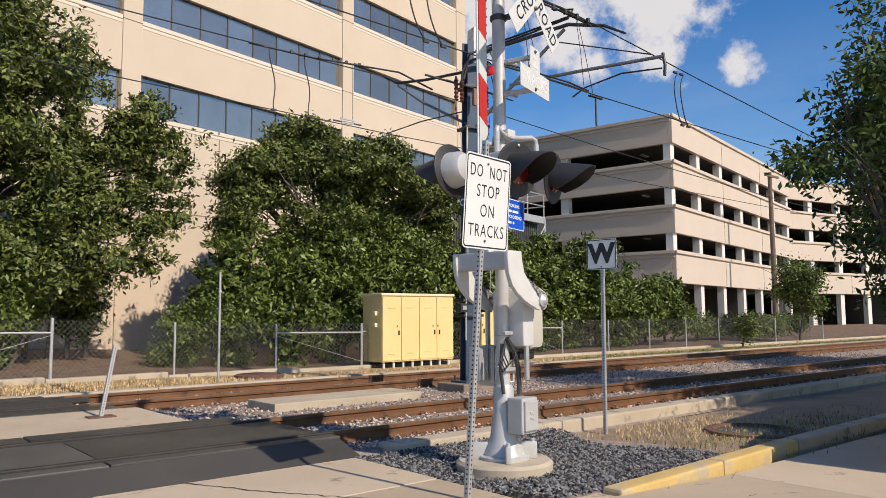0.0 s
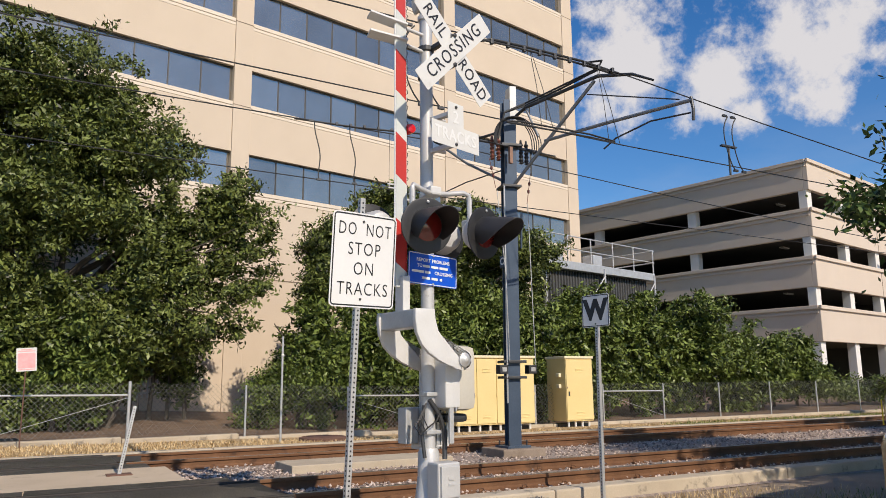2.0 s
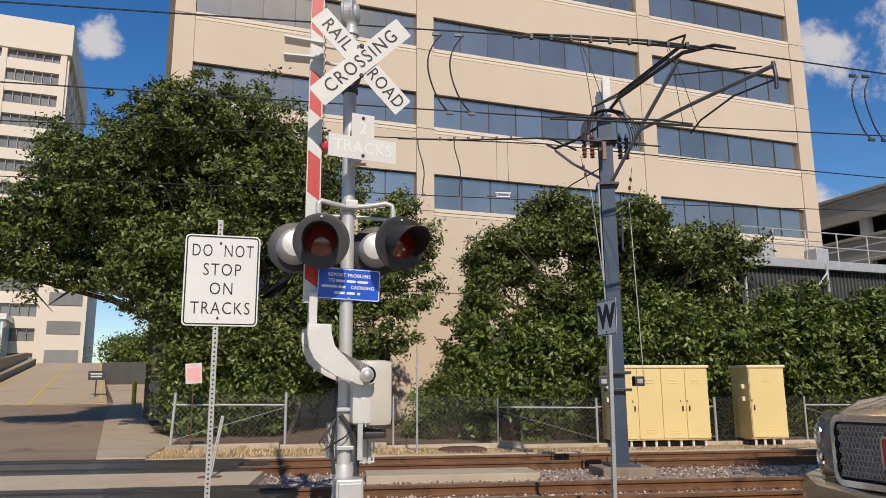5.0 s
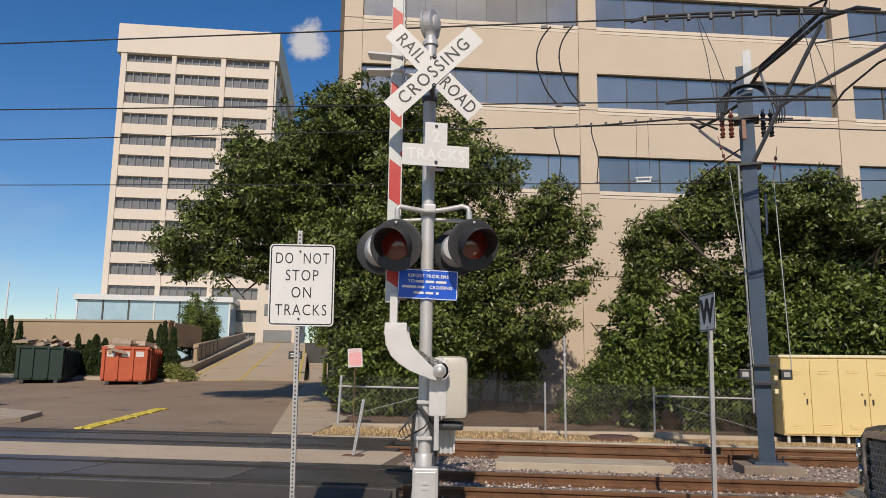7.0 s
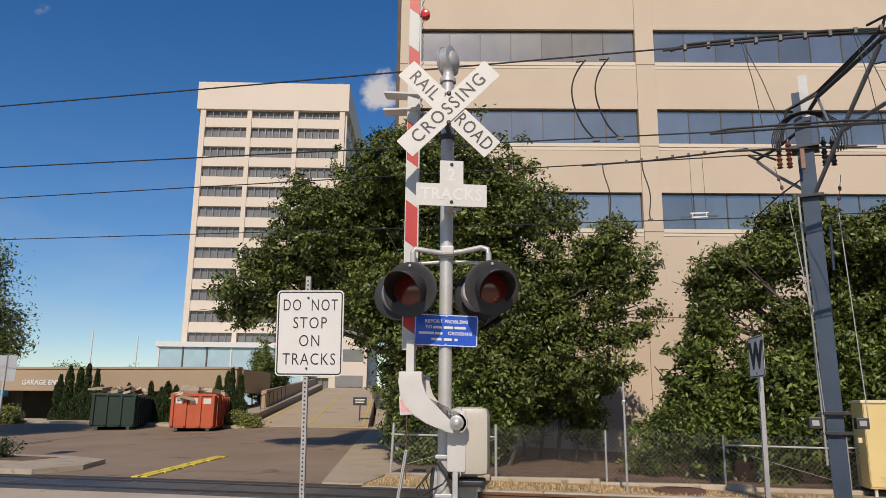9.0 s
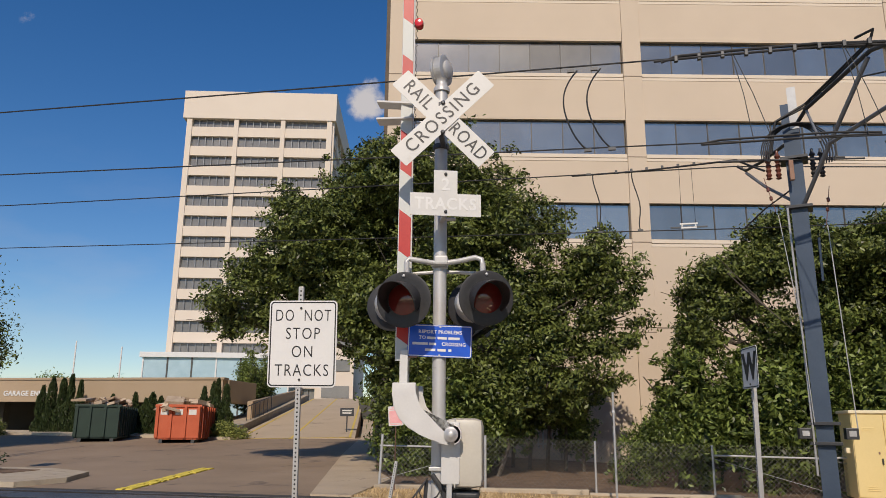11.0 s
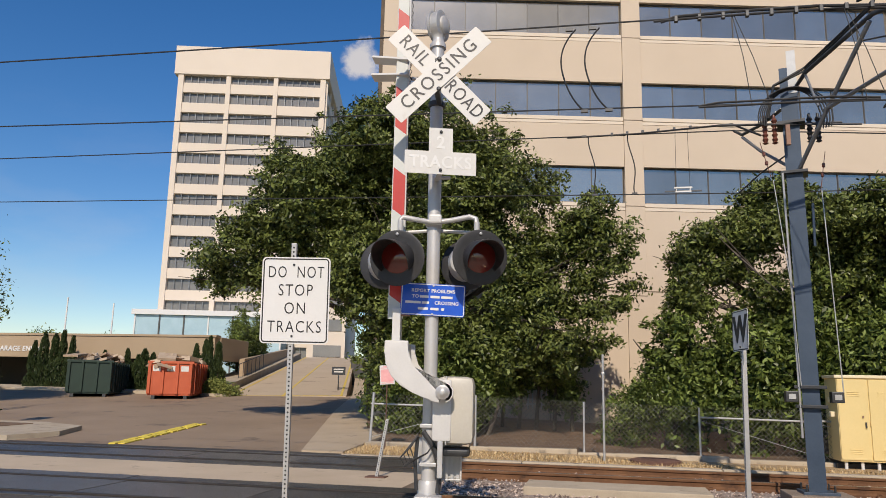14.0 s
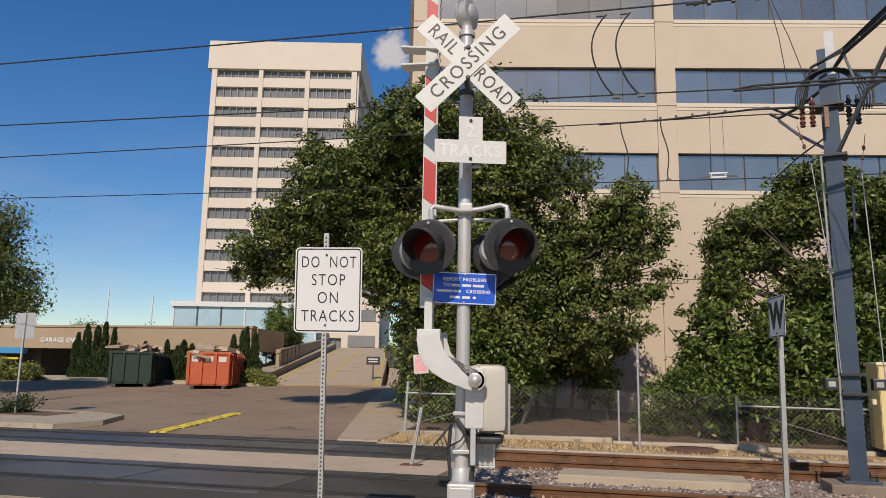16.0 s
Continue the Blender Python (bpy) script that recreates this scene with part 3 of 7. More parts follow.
patch("dry_verge", "dry_grass", [(1.35, 14.98), (3, 14.98), (5, 14.98), (7, 14.98), (10, 14.98), (70, 14.98), (70, 17.6), (10, 17.55), (6.5, 17.2), (1.35, 16.62)], lambda x, y: rise(y, x) + 0.012, "strip of dry straw-coloured grass", 0.2)
patch("mulch_bed", "mulch", [(1.3, 16.8), (6.5, 17.4), (10, 17.75), (80, 17.8), (80, 30), (32, 31), (10, 27), (3, 26.2), (-2.0, 25.5), (-0.6, 21.5)], lambda x, y: rise(y, x) + 0.03 * (1 if y > 20 else 0), "dark brown mulch under the trees", 0.25)

# ramp up to the tower
ramp_z = lambda x, y: 1.0 + (y - 33.0) * 0.108
patch("ramp_road", "ramp", [(-11.2, 33.0), (-5.2, 34.2), (-13.6, 60.5), (-18.2, 60.5)], ramp_z, "pale tan concrete ramp climbing to the tower", 1.3)
patch("ramp_top", "road", [(-18.4, 60.4), (-13.4, 60.4), (-24, 120), (-38, 120)], lambda x, y: 3.95 + 0.004 * (y - 60), "level street beyond the ramp", 0.3)
patch("ramp_pavement", "concrete", [(-4.9, 34.2), (-1.0, 34.6), (-5.2, 50.2), (-10.1, 50.2)], lambda x, y: 1.06 + (y - 34.0) * 0.068, "pale pavement beside the ramp", 0.4)
for name, outline, h in (("ramp_kerb", [(-13.2, 33.4), (-11.5, 33.4), (-18.5, 60.4), (-20.2, 60.4)], 0.35),):
    patch(name, "curb", outline, lambda x, y: ramp_z(x, y) + h, "pale concrete kerb band beside the ramp", 0.6)


def kerb(name, points, wide, top, deep, material, label, seg=2.4):
    """Kerb stones along a line, one piece each, under one setting object."""
    root = thing(name, None, label, "kerb", kind="structure")
    for (x0, y0), (x1, y1) in zip(points, points[1:]):
        d = Vector((x1 - x0, y1 - y0, 0))
        n = max(1, round(d.length / seg))
        long = d.length / n
        data = None
        for k in range(n):
            bm = None
            if data is None:
                bm = box(long - 0.012, wide, deep, (0, 0, 0), bevel=min(0.025, wide / 5))
                ob = part("kerb_stone", bm, material, root)
                data = ob.data
            else:
                ob = part("kerb_stone", data, material, root)
            c = Vector((x0, y0, 0)) + d * ((k + 0.5) / n)
            z = top(c.x, c.y) if callable(top) else top
            ob.matrix_basis = Matrix.Translation((c.x, c.y, z - deep / 2)) @ Matrix.Rotation(math.atan2(d.y, d.x), 4, "Z")
    return root


kerb("track_kerb", [(5.25, 7.12), (8.05, 7.12), (12.45, 7.14), (90, 7.3)], 0.32, 0.06, 0.36, "curb", "pale concrete beam edging the near track", 4.2)
kerb("yellow_kerb", [(5.5, 4.22), (9.1, 4.40)], 0.20, 0.015, 0.26, "yellow_curb", "worn yellow-painted street kerb", 1.8)
kerb("street_kerb", [(9.1, 4.40), (11.0, 4.44), (90, 4.45)], 0.20, 0.015, 0.26, "curb", "grey street kerb with old yellow traces", 3.0)
kerb("far_track_kerb", [(1.4, 14.86), (90, 14.86)], 0.26, 0.15, 0.34, "curb", "pale concrete beam edging the far track", 4.0)
kerb("fence_kerb", [(1.35, 16.72), (6.5, 17.3), (10.0, 17.66), (60, 17.7)], 0.24, lambda x, y: rise(y, x) + 0.10, 0.34, "curb", "low concrete mowing kerb under the fence", 3.0)


# ---- rails and ties ----
def rail(y, x0, x1, name_label, split=4.88):
    """A rail: foot, web and head, and the worn running band on top of the head."""
    root = thing("rail", Matrix.Translation((0, y, 0)), name_label, "rail", "rails")
    half = [(0.07, 0.0), (0.07, 0.012), (0.02, 0.03), (0.011, 0.06), (0.011, 0.118), (0.036, 0.13), (0.036, 0.162), (0.028, 0.172)]
    outline = half + [(-a, b) for a, b in reversed(half)]
    m = Matrix(((0, 0, 1, x0), (1, 0, 0, 0), (0, 1, 0, 0), (0, 0, 0, 1)))
    part("crossing_rail", prism(outline, split - x0, m), "rail_dark", root, "grimy dark rail within the crossing")
    part("rail_body", prism(outline, x1 - split, Matrix.Translation((split - x0, 0, 0)) @ m), "rust", root)
    part("running_band", box(x1 - split, 0.05, 0.004, ((split + x1) / 2, 0, 0.174)), "rail_top", root, "polished steel running band")


for y in (7.66, 9.16, 12.56, 14.06):
    rail(y, -46, 95, "rusty brown steel rail with a worn head", 4.88 if y < 10 else 3.6)

ties = []
for j, yc in enumerate((8.41, 13.31)):
    first = None
    k = 0
    x = 5.35 if j == 0 else 4.3
    while x < 46:
        m = Matrix.Translation((x, yc, -0.055)) @ Matrix.Rotation(radians(random.uniform(-0.8, 0.8)), 4, "Z")
        if first is None:
            first = tagged(part("tie", box(0.24, 2.55, 0.12, bevel=0.012), "tie"), "weathered tie under the rails", "railway tie", "ties")
            first.matrix_basis = m
            for yy in (-0.75, 0.75):
                for s in (-1, 1):
                    bm = box(0.10, 0.05, 0.02, (0, yy + s * 0.10, 0.075))
                    tube([(-0.03, yy + s * 0.10, 0.085), (-0.03, yy + s * 0.085, 0.115), (0.03, yy + s * 0.085, 0.115), (0.03, yy + s * 0.11, 0.09)], 0.009, 6, bm)
                    part("rail_clip", bm, "rust", first, "rusty spring clip")
        else:
            copy_thing(first, m)
        x += 0.66


def stones(name, material, count, region, size, z, label, seed):
    """Loose crushed stones over an area, too many to count."""
    rng = np.random.default_rng(seed)
    base = np.array([(1, 0, 0), (-1, 0, 0), (0, 1, 0), (0, -1, 0), (0, 0, 1), (0, 0, -1), (.7, .7, .35), (-.6, .7, -.2)])[:6]
    tri = [(0, 2, 4), (2, 1, 4), (1, 3, 4), (3, 0, 4), (2, 0, 5), (1, 2, 5), (3, 1, 5), (0, 3, 5)]
    verts, faces = [], []
    k = 0
    for _ in range(count):
        x, y = region(rng)
        s = size * rng.uniform(0.5, 1.25)
        v = base * rng.uniform(0.6, 1.15, (6, 1)) * (s, s * rng.uniform(0.6, 1), s * rng.uniform(0.5, 0.9))
        a = rng.uniform(0, 6.28)
        c, d = math.cos(a), math.sin(a)
        t = rng.uniform(-0.6, 0.6)
        v = v @ np.array([(c, d, 0), (-d, c, 0), (0, 0, 1)]) @ np.array([(1, 0, 0), (0, math.cos(t), math.sin(t)), (0, -math.sin(t), math.cos(t))])
        verts.extend((v + (x, y, z + rng.uniform(-0.012, 0.018))).tolist())
        faces.extend([(p + k, q + k, r + k) for p, q, r in tri])
        k += 6
    ob = soup(name, verts, faces, material, kind="stuff")
    return tagged(ob, label, "gravel")


def in_gravel(rng):
    while True:
        x, y = rng.uniform(4.72, 7.9), rng.uniform(4.34, 6.95)
        if y > 4.3 + max(0, 5.05 - x) * 2.2 and x < 7.55 + 0.25 * math.sin(y * 3) and (x - 5.5) ** 2 + (y - 5.49) ** 2 > 0.2:
            return x, y


def in_ballast(rng):
    x = 3.2 + 27 * rng.uniform(0, 1) ** 1.6
    y = rng.choice([rng.uniform(7.3, 9.1), rng.uniform(9.22, 12.5), rng.uniform(12.6, 14.7)], p=[0.3, 0.5, 0.2])
    if x < 4.95 and y < 9.9:
        x += 1.8
    if 3 < x < 4.25 and y < 12:
        x += 1.2
    return x, y


stones("gravel", "gravel", 9000, in_gravel, 0.024, -0.015, "dark blue-grey crushed gravel", 3)
stones("ballast_stones", "ballast", 14000, in_ballast, 0.032, 0.015, "pale pinkish ballast stones", 4)


def blades(name, material, count, region, tall, z, label, seed, wide=0.006):
    """Grass blades over an area."""
    rng = np.random.default_rng(seed)
    verts, faces = [], []
    for k in range(count):
        x, y = region(rng)
        h, a, lean = tall * rng.uniform(0.4, 1.3), rng.uniform(0, 6.28), rng.uniform(0.2, 1.0)
        dx, dy = math.cos(a) * wide, math.sin(a) * wide
        zz = z(x, y)
        verts += [(x - dx, y - dy, zz), (x + dx, y + dy, zz), (x - dy * lean * h / wide, y + dx * lean * h / wide, zz + h)]
        faces.append((3 * k, 3 * k + 1, 3 * k + 2))
    return tagged(soup(name, verts, faces, material, kind="stuff"), label, "grass")


blades("dry_grass", "straw", 16000, lambda r: (1.4 + 33 * r.uniform() ** 1.3, r.uniform(15.0, 16.55)), 0.07, lambda x, y: rise(y, x) + 0.01, "short dry straw-coloured grass", 5, 0.012)
blades("green_grass", "grass", 9000, lambda r: (19 + 40 * r.uniform(), r.uniform(15.0, 16.4)), 0.10, lambda x, y: rise(y, x) + 0.01, "patchy green grass on the verge", 6, 0.02)
blades("grass_tufts", "straw", 2600, lambda r: (r.normal(9.4, 1.1), r.uniform(4.6, 6.6)), 0.07, lambda x, y: -0.10, "thin yellowing grass on bare soil", 7, 0.006)
blades("weeds", "grass", 1500, lambda r: (r.normal(10.0, 1.6), r.normal(5.0, 0.35)), 0.08, lambda x, y: -0.10, "green weeds along the kerb", 8, 0.006)


# ---- the office building ----
PHI = 12.87
ALONG = Matrix.Translation((8.834, 26.922, 0)) @ Matrix.Rotation(radians(PHI), 4, "Z")
office = thing("office_building", ALONG, "beige office block with dark ribbon windows", "building")
COLS = [(-9.38, -0.75, 7), (0.0, 10.05, 8), (10.80, 19.13, 6)]
TOPS = [10.09 + 3.41 * k for k in range(6)]
HEAD = 1.43
# shell: piers and spandrels as pieces, glass set back
for x0, x1 in ((-10.12, -9.38), (-0.75, 0.0), (10.05, 10.80), (19.13, 20.02)):
    part("pier", box(x1 - x0 - 0.02, 0.5, 30.0, ((x0 + x1) / 2, 0.21, 14.6), bevel=0.012), "stucco", office)
    for z in [11.95 + 3.41 * k for k in range(-2, 6)]:
        part("pier_joint", box(x1 - x0, 0.02, 0.03, ((x0 + x1) / 2, -0.036, z)), "joint", office)
for x0, x1, n in COLS:
    wide, mid = x1 - x0, (x0 + x1) / 2
    low = 0.0
    for i, top in enumerate(TOPS):
        sill = top - HEAD
        part("spandrel", box(wide, 0.5, sill - low - 0.30, (mid, 0.25, (sill + low - 0.30) / 2)), "stucco", office)
        part("sill_band", box(wide, 0.52, 0.15, (mid, 0.25, sill - 0.075), bevel=0.01), "stucco_pale", office)
        part("joint_line", box(wide, 0.46, 0.02, (mid, 0.26, sill - 0.16)), "joint", office)
        part("sill_band", box(wide, 0.50, 0.11, (mid, 0.25, sill - 0.228)), "stucco_pale", office)
        part("joint_line", box(wide, 0.46, 0.022, (mid, 0.26, sill - 0.292)), "joint", office)
        frame_ob = part("window", box(wide, 0.05, 0.05, (mid, 0.17, top - 0.025)), "mullion", office, "ribbon window in a dark bronze frame")
        part("window_sill", box(wide, 0.05, 0.05, (mid, 0.17, sill + 0.025)), "mullion", frame_ob)
        step = wide / n
        for k in range(n):
            part("pane", box(step - 0.035, 0.02, HEAD - 0.1, (x0 + step * (k + 0.5), 0.185, (top + sill) / 2), Euler((radians(random.uniform(-0.25, 0.25)), 0, radians(random.uniform(-0.3, 0.3)))).to_matrix()), "glass", frame_ob)
            if k:
                part("mullion", box(0.035, 0.06, HEAD, (x0 + step * k, 0.17, (top + sill) / 2)), "mullion", frame_ob)
        low = top
    part("parapet", box(wide, 0.5, 29.6 - low, (mid, 0.25, (29.6 + low) / 2)), "stucco", office)
    part("joint_line", box(wide, 0.02, 0.03, (mid, -0.004, 5.3)), "joint", office)
    for z in (6.9,):
        for k in (1, 2):
            part("joint_line", box(0.025, 0.02, 8.3, (x0 + wide * k / 3, -0.004, 4.2)), "joint", office)
part("core", box(29.9, 24.0, 29.2, (4.95, 12.6, 14.6)), "shaded_inside", office, "dark interior block behind the glass")
part("side_wall", box(0.5, 24.0, 29.6, (19.78, 12.7, 14.8)), "stucco", office)
part("side_wall", box(0.4, 24.0, 29.6, (-9.9, 12.7, 14.8)), "fins", office, "dark ribbed side wall")
for k in range(26):
    part("fin", box(0.22, 0.22, 29.0, (-10.2, 0.75 + 0.9 * k, 14.9), bevel=0.02), "fins", office)
part("roof", box(30.4, 25.0, 0.4, (4.95, 12.5, 29.8)), "stucco", office)

# ---- parking garages ----
def parking_garage(m, long, depth, levels, label):
    g = thing("parking_garage", m, label, "parking garage")
    for i, (z0, z1) in enumerate(levels):
        part("parapet", box(long, 0.3, z1 - z0, (long / 2, 0.15, (z0 + z1) / 2), bevel=0.03), "deck", g)
        part("parapet", box(0.3, depth - 0.3, z1 - z0, (0.15, depth / 2 + 0.15, (z0 + z1) / 2), bevel=0.03), "deck", g)
        part("cornice", box(long + 0.16, 0.12, 0.22, (long / 2 - 0.04, -0.06, z1 - 0.11), bevel=0.02), "deck", g)
        part("cornice", box(0.12, depth, 0.22, (-0.06, depth / 2 + 0.1, z1 - 0.11), bevel=0.02), "deck", g)
        part("cornice", box(0.08, depth, 0.12, (-0.04, depth / 2 + 0.1, z1 - 0.42), bevel=0.02), "deck", g)
        part("floor_slab", box(long - 0.6, depth - 0.6, 0.3, (long / 2, depth / 2 + 0.1, z0 + 0.25)), "shaded_inside", g)
        for x in [long * k / 3.0 for k in (1, 2)]:
            part("panel_joint", box(0.03, 0.02, z1 - z0 - 0.25, (x, -0.006, (z0 + z1) / 2 - 0.1)), "joint", g)
        low = levels[i + 1][1] if i + 1 < len(levels) else 0.0
        n = max(2, round(long / 4.6))
        for k in range(n + 1):
            x = 0.35 + (long - 0.7) * k / n
            part("column", box(0.62, 0.5, z0 - low + 0.1, (x, 0.42, (z0 + low) / 2), bevel=0.02), "deck_white", g)
        for k in range(1, round(depth / 8)):
            part("column", box(0.5, 0.62, z0 - low + 0.1, (0.42, 8.0 * k, (z0 + low) / 2), bevel=0.02), "deck_white", g)
        for k in range(3):
            part("ceiling_lamp", box(0.9, 0.25, 0.08, (3 + k * long / 3, 3.2, z0 + 0.05)), "sign_white", g, "white strip lamp")
    # dark inner walls stand for the shade behind the openings, as do the floors
    part("back_wall", box(long - 1, 0.3, levels[0][1] - 0.6, (long / 2, depth * 0.6, levels[0][1] / 2 - 0.2)), "shaded_inside", g)
    part("cross_wall", box(0.3, depth - 1, levels[0][1] - 0.6, (long * 0.55, depth / 2, levels[0][1] / 2 - 0.2)), "shaded_inside", g)
    return g


LEVELS = [(12.45, 14.36), (9.6, 11.35), (6.6, 8.45), (3.4, 5.5)]
parking_garage(Matrix.Translation((42.2, 26.9, 0.08)) @ Matrix.Rotation(radians(11.6), 4, "Z"), 29.2, 44, LEVELS, "tan precast parking garage with open decks")
parking_garage(Matrix.Translation((70.0, 33.4, 0)) @ Matrix.Rotation(radians(-11), 4, "Z"), 32, 30, LEVELS, "farther tan parking garage behind the first")

# ---- tower ----
TX = Matrix.Translation((-64.75, 110.3, 0)) @ Matrix.Rotation(math.atan2(6.8, 26.0), 4, "Z")
tower = thing("office_tower", TX, "tall cream tower with rows of windows in three bays", "building")
W = 25.7
step = 3.663
part("core", box(W - 0.6, 34, 57.5, (W / 2, 17.4, 31.5)), "tower_glass", tower, "window glass")
part("crown", box(W + 1.4, 35.6, 5.2, (W / 2, 17.2, 57.45), bevel=0.05), "tower", tower)
for i in range(15):
    z = 53.35 - step * i + 0.28
    if z > 2:
        part("spandrel", box(W, 0.7, 1.75, (W / 2, 0.15, z - 1.15), bevel=0.03), "tower", tower)
        part("spandrel", box(0.5, 34.4, 1.75, (W - 0.1, 17.3, z - 1.15)), "tower", tower)
        for b in range(3):
            for k in range(1, 6):
                part("mullion", box(0.09, 0.1, 1.9, (0.9 + b * 8.25 + 7.5 * k / 6, 0.0, z + 0.65)), "tube", tower)
for k in range(4):
    part("pier", box(0.95 if k in (0, 3) else 0.8, 0.9, 53, (0.45 + (W - 0.9) * k / 3, 0.05, 29), bevel=0.03), "tower", tower)
for k in range(7):
    part("pier", box(0.6, 0.8, 53, (W + 0.05, 0.6 + 5.6 * k, 29)), "tower", tower)
lobby = part("lobby", box(23, 6, 9.0, (10.0, -3.3, 7.6)), "sky_glass", tower, "pale blue glass lobby")
for k in range(7):
    part("mullion", box(0.22, 0.2, 9.0, (-1.4 + 3.8 * k, -6.36, 7.6)), "sign_white" if k % 3 == 0 else "mullion", lobby)
part("lobby_roof", box(23.8, 6.8, 0.8, (10.0, -3.4, 12.4)), "sign_white", tower)

# ---- trees and hedges ----
def leaf_cloud(rng, blobs, clusters, per, leaf, spread, tidy=False):
    """Corners of leaf blades in clusters spread through lumpy blobs; each lump breaks up into smaller ones, so that the outline is ragged."""
    blobs = np.array(blobs, float)
    many = []
    for b in blobs:
        count = int(8 + 2.4 * (b[3] * b[4] * b[5]) ** 0.66)
        u = rng.normal(size=(count, 3))
        u /= np.linalg.norm(u, axis=1, keepdims=True)
        reach = rng.uniform(0.45, 1.02, (count, 1))
        share = rng.uniform(0.26, 0.5, (count, 1))
        rad = np.clip(b[3:6] * share, 0.28, None) if min(b[3:6]) > 0.6 else b[3:6] * share
        if tidy:
            rad = b[3:6] * rng.uniform(0.4, 0.62, (count, 1))
        many.append(np.hstack([b[:3] + u * reach * b[3:6] * 0.86, rad]))
    blobs = np.vstack(many)
    vol = np.prod(blobs[:, 3:6], 1) ** 0.8
    pick = rng.choice(len(blobs), clusters, p=vol / vol.sum())
    d = rng.normal(size=(clusters, 3))
    d /= np.linalg.norm(d, axis=1, keepdims=True)
    r = rng.uniform(0.12, 1.0, (clusters, 1)) ** 0.4 * (rng.normal(1.0, 0.10, (clusters, 1)) if tidy else 0.86 + rng.exponential(0.16, (clusters, 1)))
    c = blobs[pick, :3] + d * r * blobs[pick, 3:6]
    n = clusters * per
    cc = np.repeat(c, per, 0)
    out = np.repeat(d, per, 0)
    size = np.repeat(rng.uniform(0.55, 1.25, (clusters, 1)), per, 0)
    off = rng.normal(size=(n, 3)) * spread * size
    off[:, 2] *= 0.7
    p = cc + off
    # sprays that stick out of the outline
    nrm = out * 0.5 + rng.normal(size=(n, 3)) * 0.75 + np.array((0, -0.15, 0.45))
    nrm /= np.linalg.norm(nrm, axis=1, keepdims=True)
    tan = np.cross(nrm, rng.normal(size=(n, 3)))
    tan /= np.linalg.norm(tan, axis=1, keepdims=True)
    bit = np.cross(nrm, tan)
    s = leaf * rng.uniform(0.6, 1.3, (n, 1))
    a, b = tan * s, bit * s * 0.42
    verts = np.stack([p - a, p - a * 0.1 + b, p + a, p - a * 0.1 - b], 1).reshape(-1, 3)
    return verts


def crown_part(name, verts, material, parent, label="", kind=""):
    n = len(verts) // 4
    data = bpy.data.meshes.new(name)
    data.vertices.add(len(verts))
    data.vertices.foreach_set("co", np.ascontiguousarray(verts, dtype=np.float32).ravel())
    data.loops.add(4 * n)
    data.loops.foreach_set("vertex_index", np.arange(4 * n, dtype=np.int32))
    data.polygons.add(n)
    data.polygons.foreach_set("loop_start", np.arange(0, 4 * n, 4, dtype=np.int32))
    data.polygons.foreach_set("loop_total", np.full(n, 4, dtype=np.int32))
    data.update(calc_edges=True)
    return part(name, data, material, parent, label, kind=kind)


def tree(name, at, trunk_r, fork, blobs, clusters, per, leaf, material, label, seed, category="tree", spread=0.28, stems=1, limbs=9):
    """A tree at a place: tapered trunk, limbs into each lump of the crown, and a crown of leaves. Blobs are in world places."""
    rng = np.random.default_rng(seed)
    at = Vector(at)
    root = thing(name, Matrix.Translation(at), label, category)
    local = [(b[0] - at.x, b[1] - at.y, b[2] - at.z, *b[3:]) for b in blobs]
    bm = bmesh.new()
    tops = []
    for s in range(stems):
        base = Vector((rng.normal(0, 0.35) * (stems > 1), rng.normal(0, 0.3) * (stems > 1), -0.15))
        top = Vector((base.x * 2 + rng.normal(0, 0.2), base.y + rng.normal(0, 0.2), fork))
        tube([base, base + Vector((0, 0, 0.2)), base.lerp(top, 0.5) + Vector((rng.normal(0, 0.06), 0, 0)), top], [trunk_r * 1.5, trunk_r * 1.1, trunk_r * 0.9, trunk_r * 0.7], 10, bm)
        tops.append(top)
    part("trunk", bm, "bark", root, smooth=True)
    for k in range(limbs):
        b = local[k % len(local)]
        top = tops[k % stems]
        end = Vector((b[0] + rng.normal(0, 0.4) * b[3], b[1] + rng.normal(0, 0.4) * b[4], b[2] + rng.uniform(-0.2, 0.6) * b[5]))
        mid = top.lerp(end, 0.45) + Vector((rng.normal(0, 0.3), rng.normal(0, 0.3), 0.3))
        bm = tube([top - Vector((0, 0, 0.15)), mid, end], [trunk_r * 0.55, trunk_r * 0.32, trunk_r * 0.06], 7)
        for j in range(4):
            e2 = end.lerp(mid, 0.2 * j) + Vector(rng.normal(0, 0.5, 3)) * min(b[3:6])
            tube([mid.lerp(end, 0.15 + 0.2 * j), e2], [trunk_r * 0.18, 0.008], 5, bm)
        part("limb", bm, "bark", root, smooth=True)
    crown_part("crown", leaf_cloud(rng, local, clusters, per, leaf, spread), material, root)
    return root


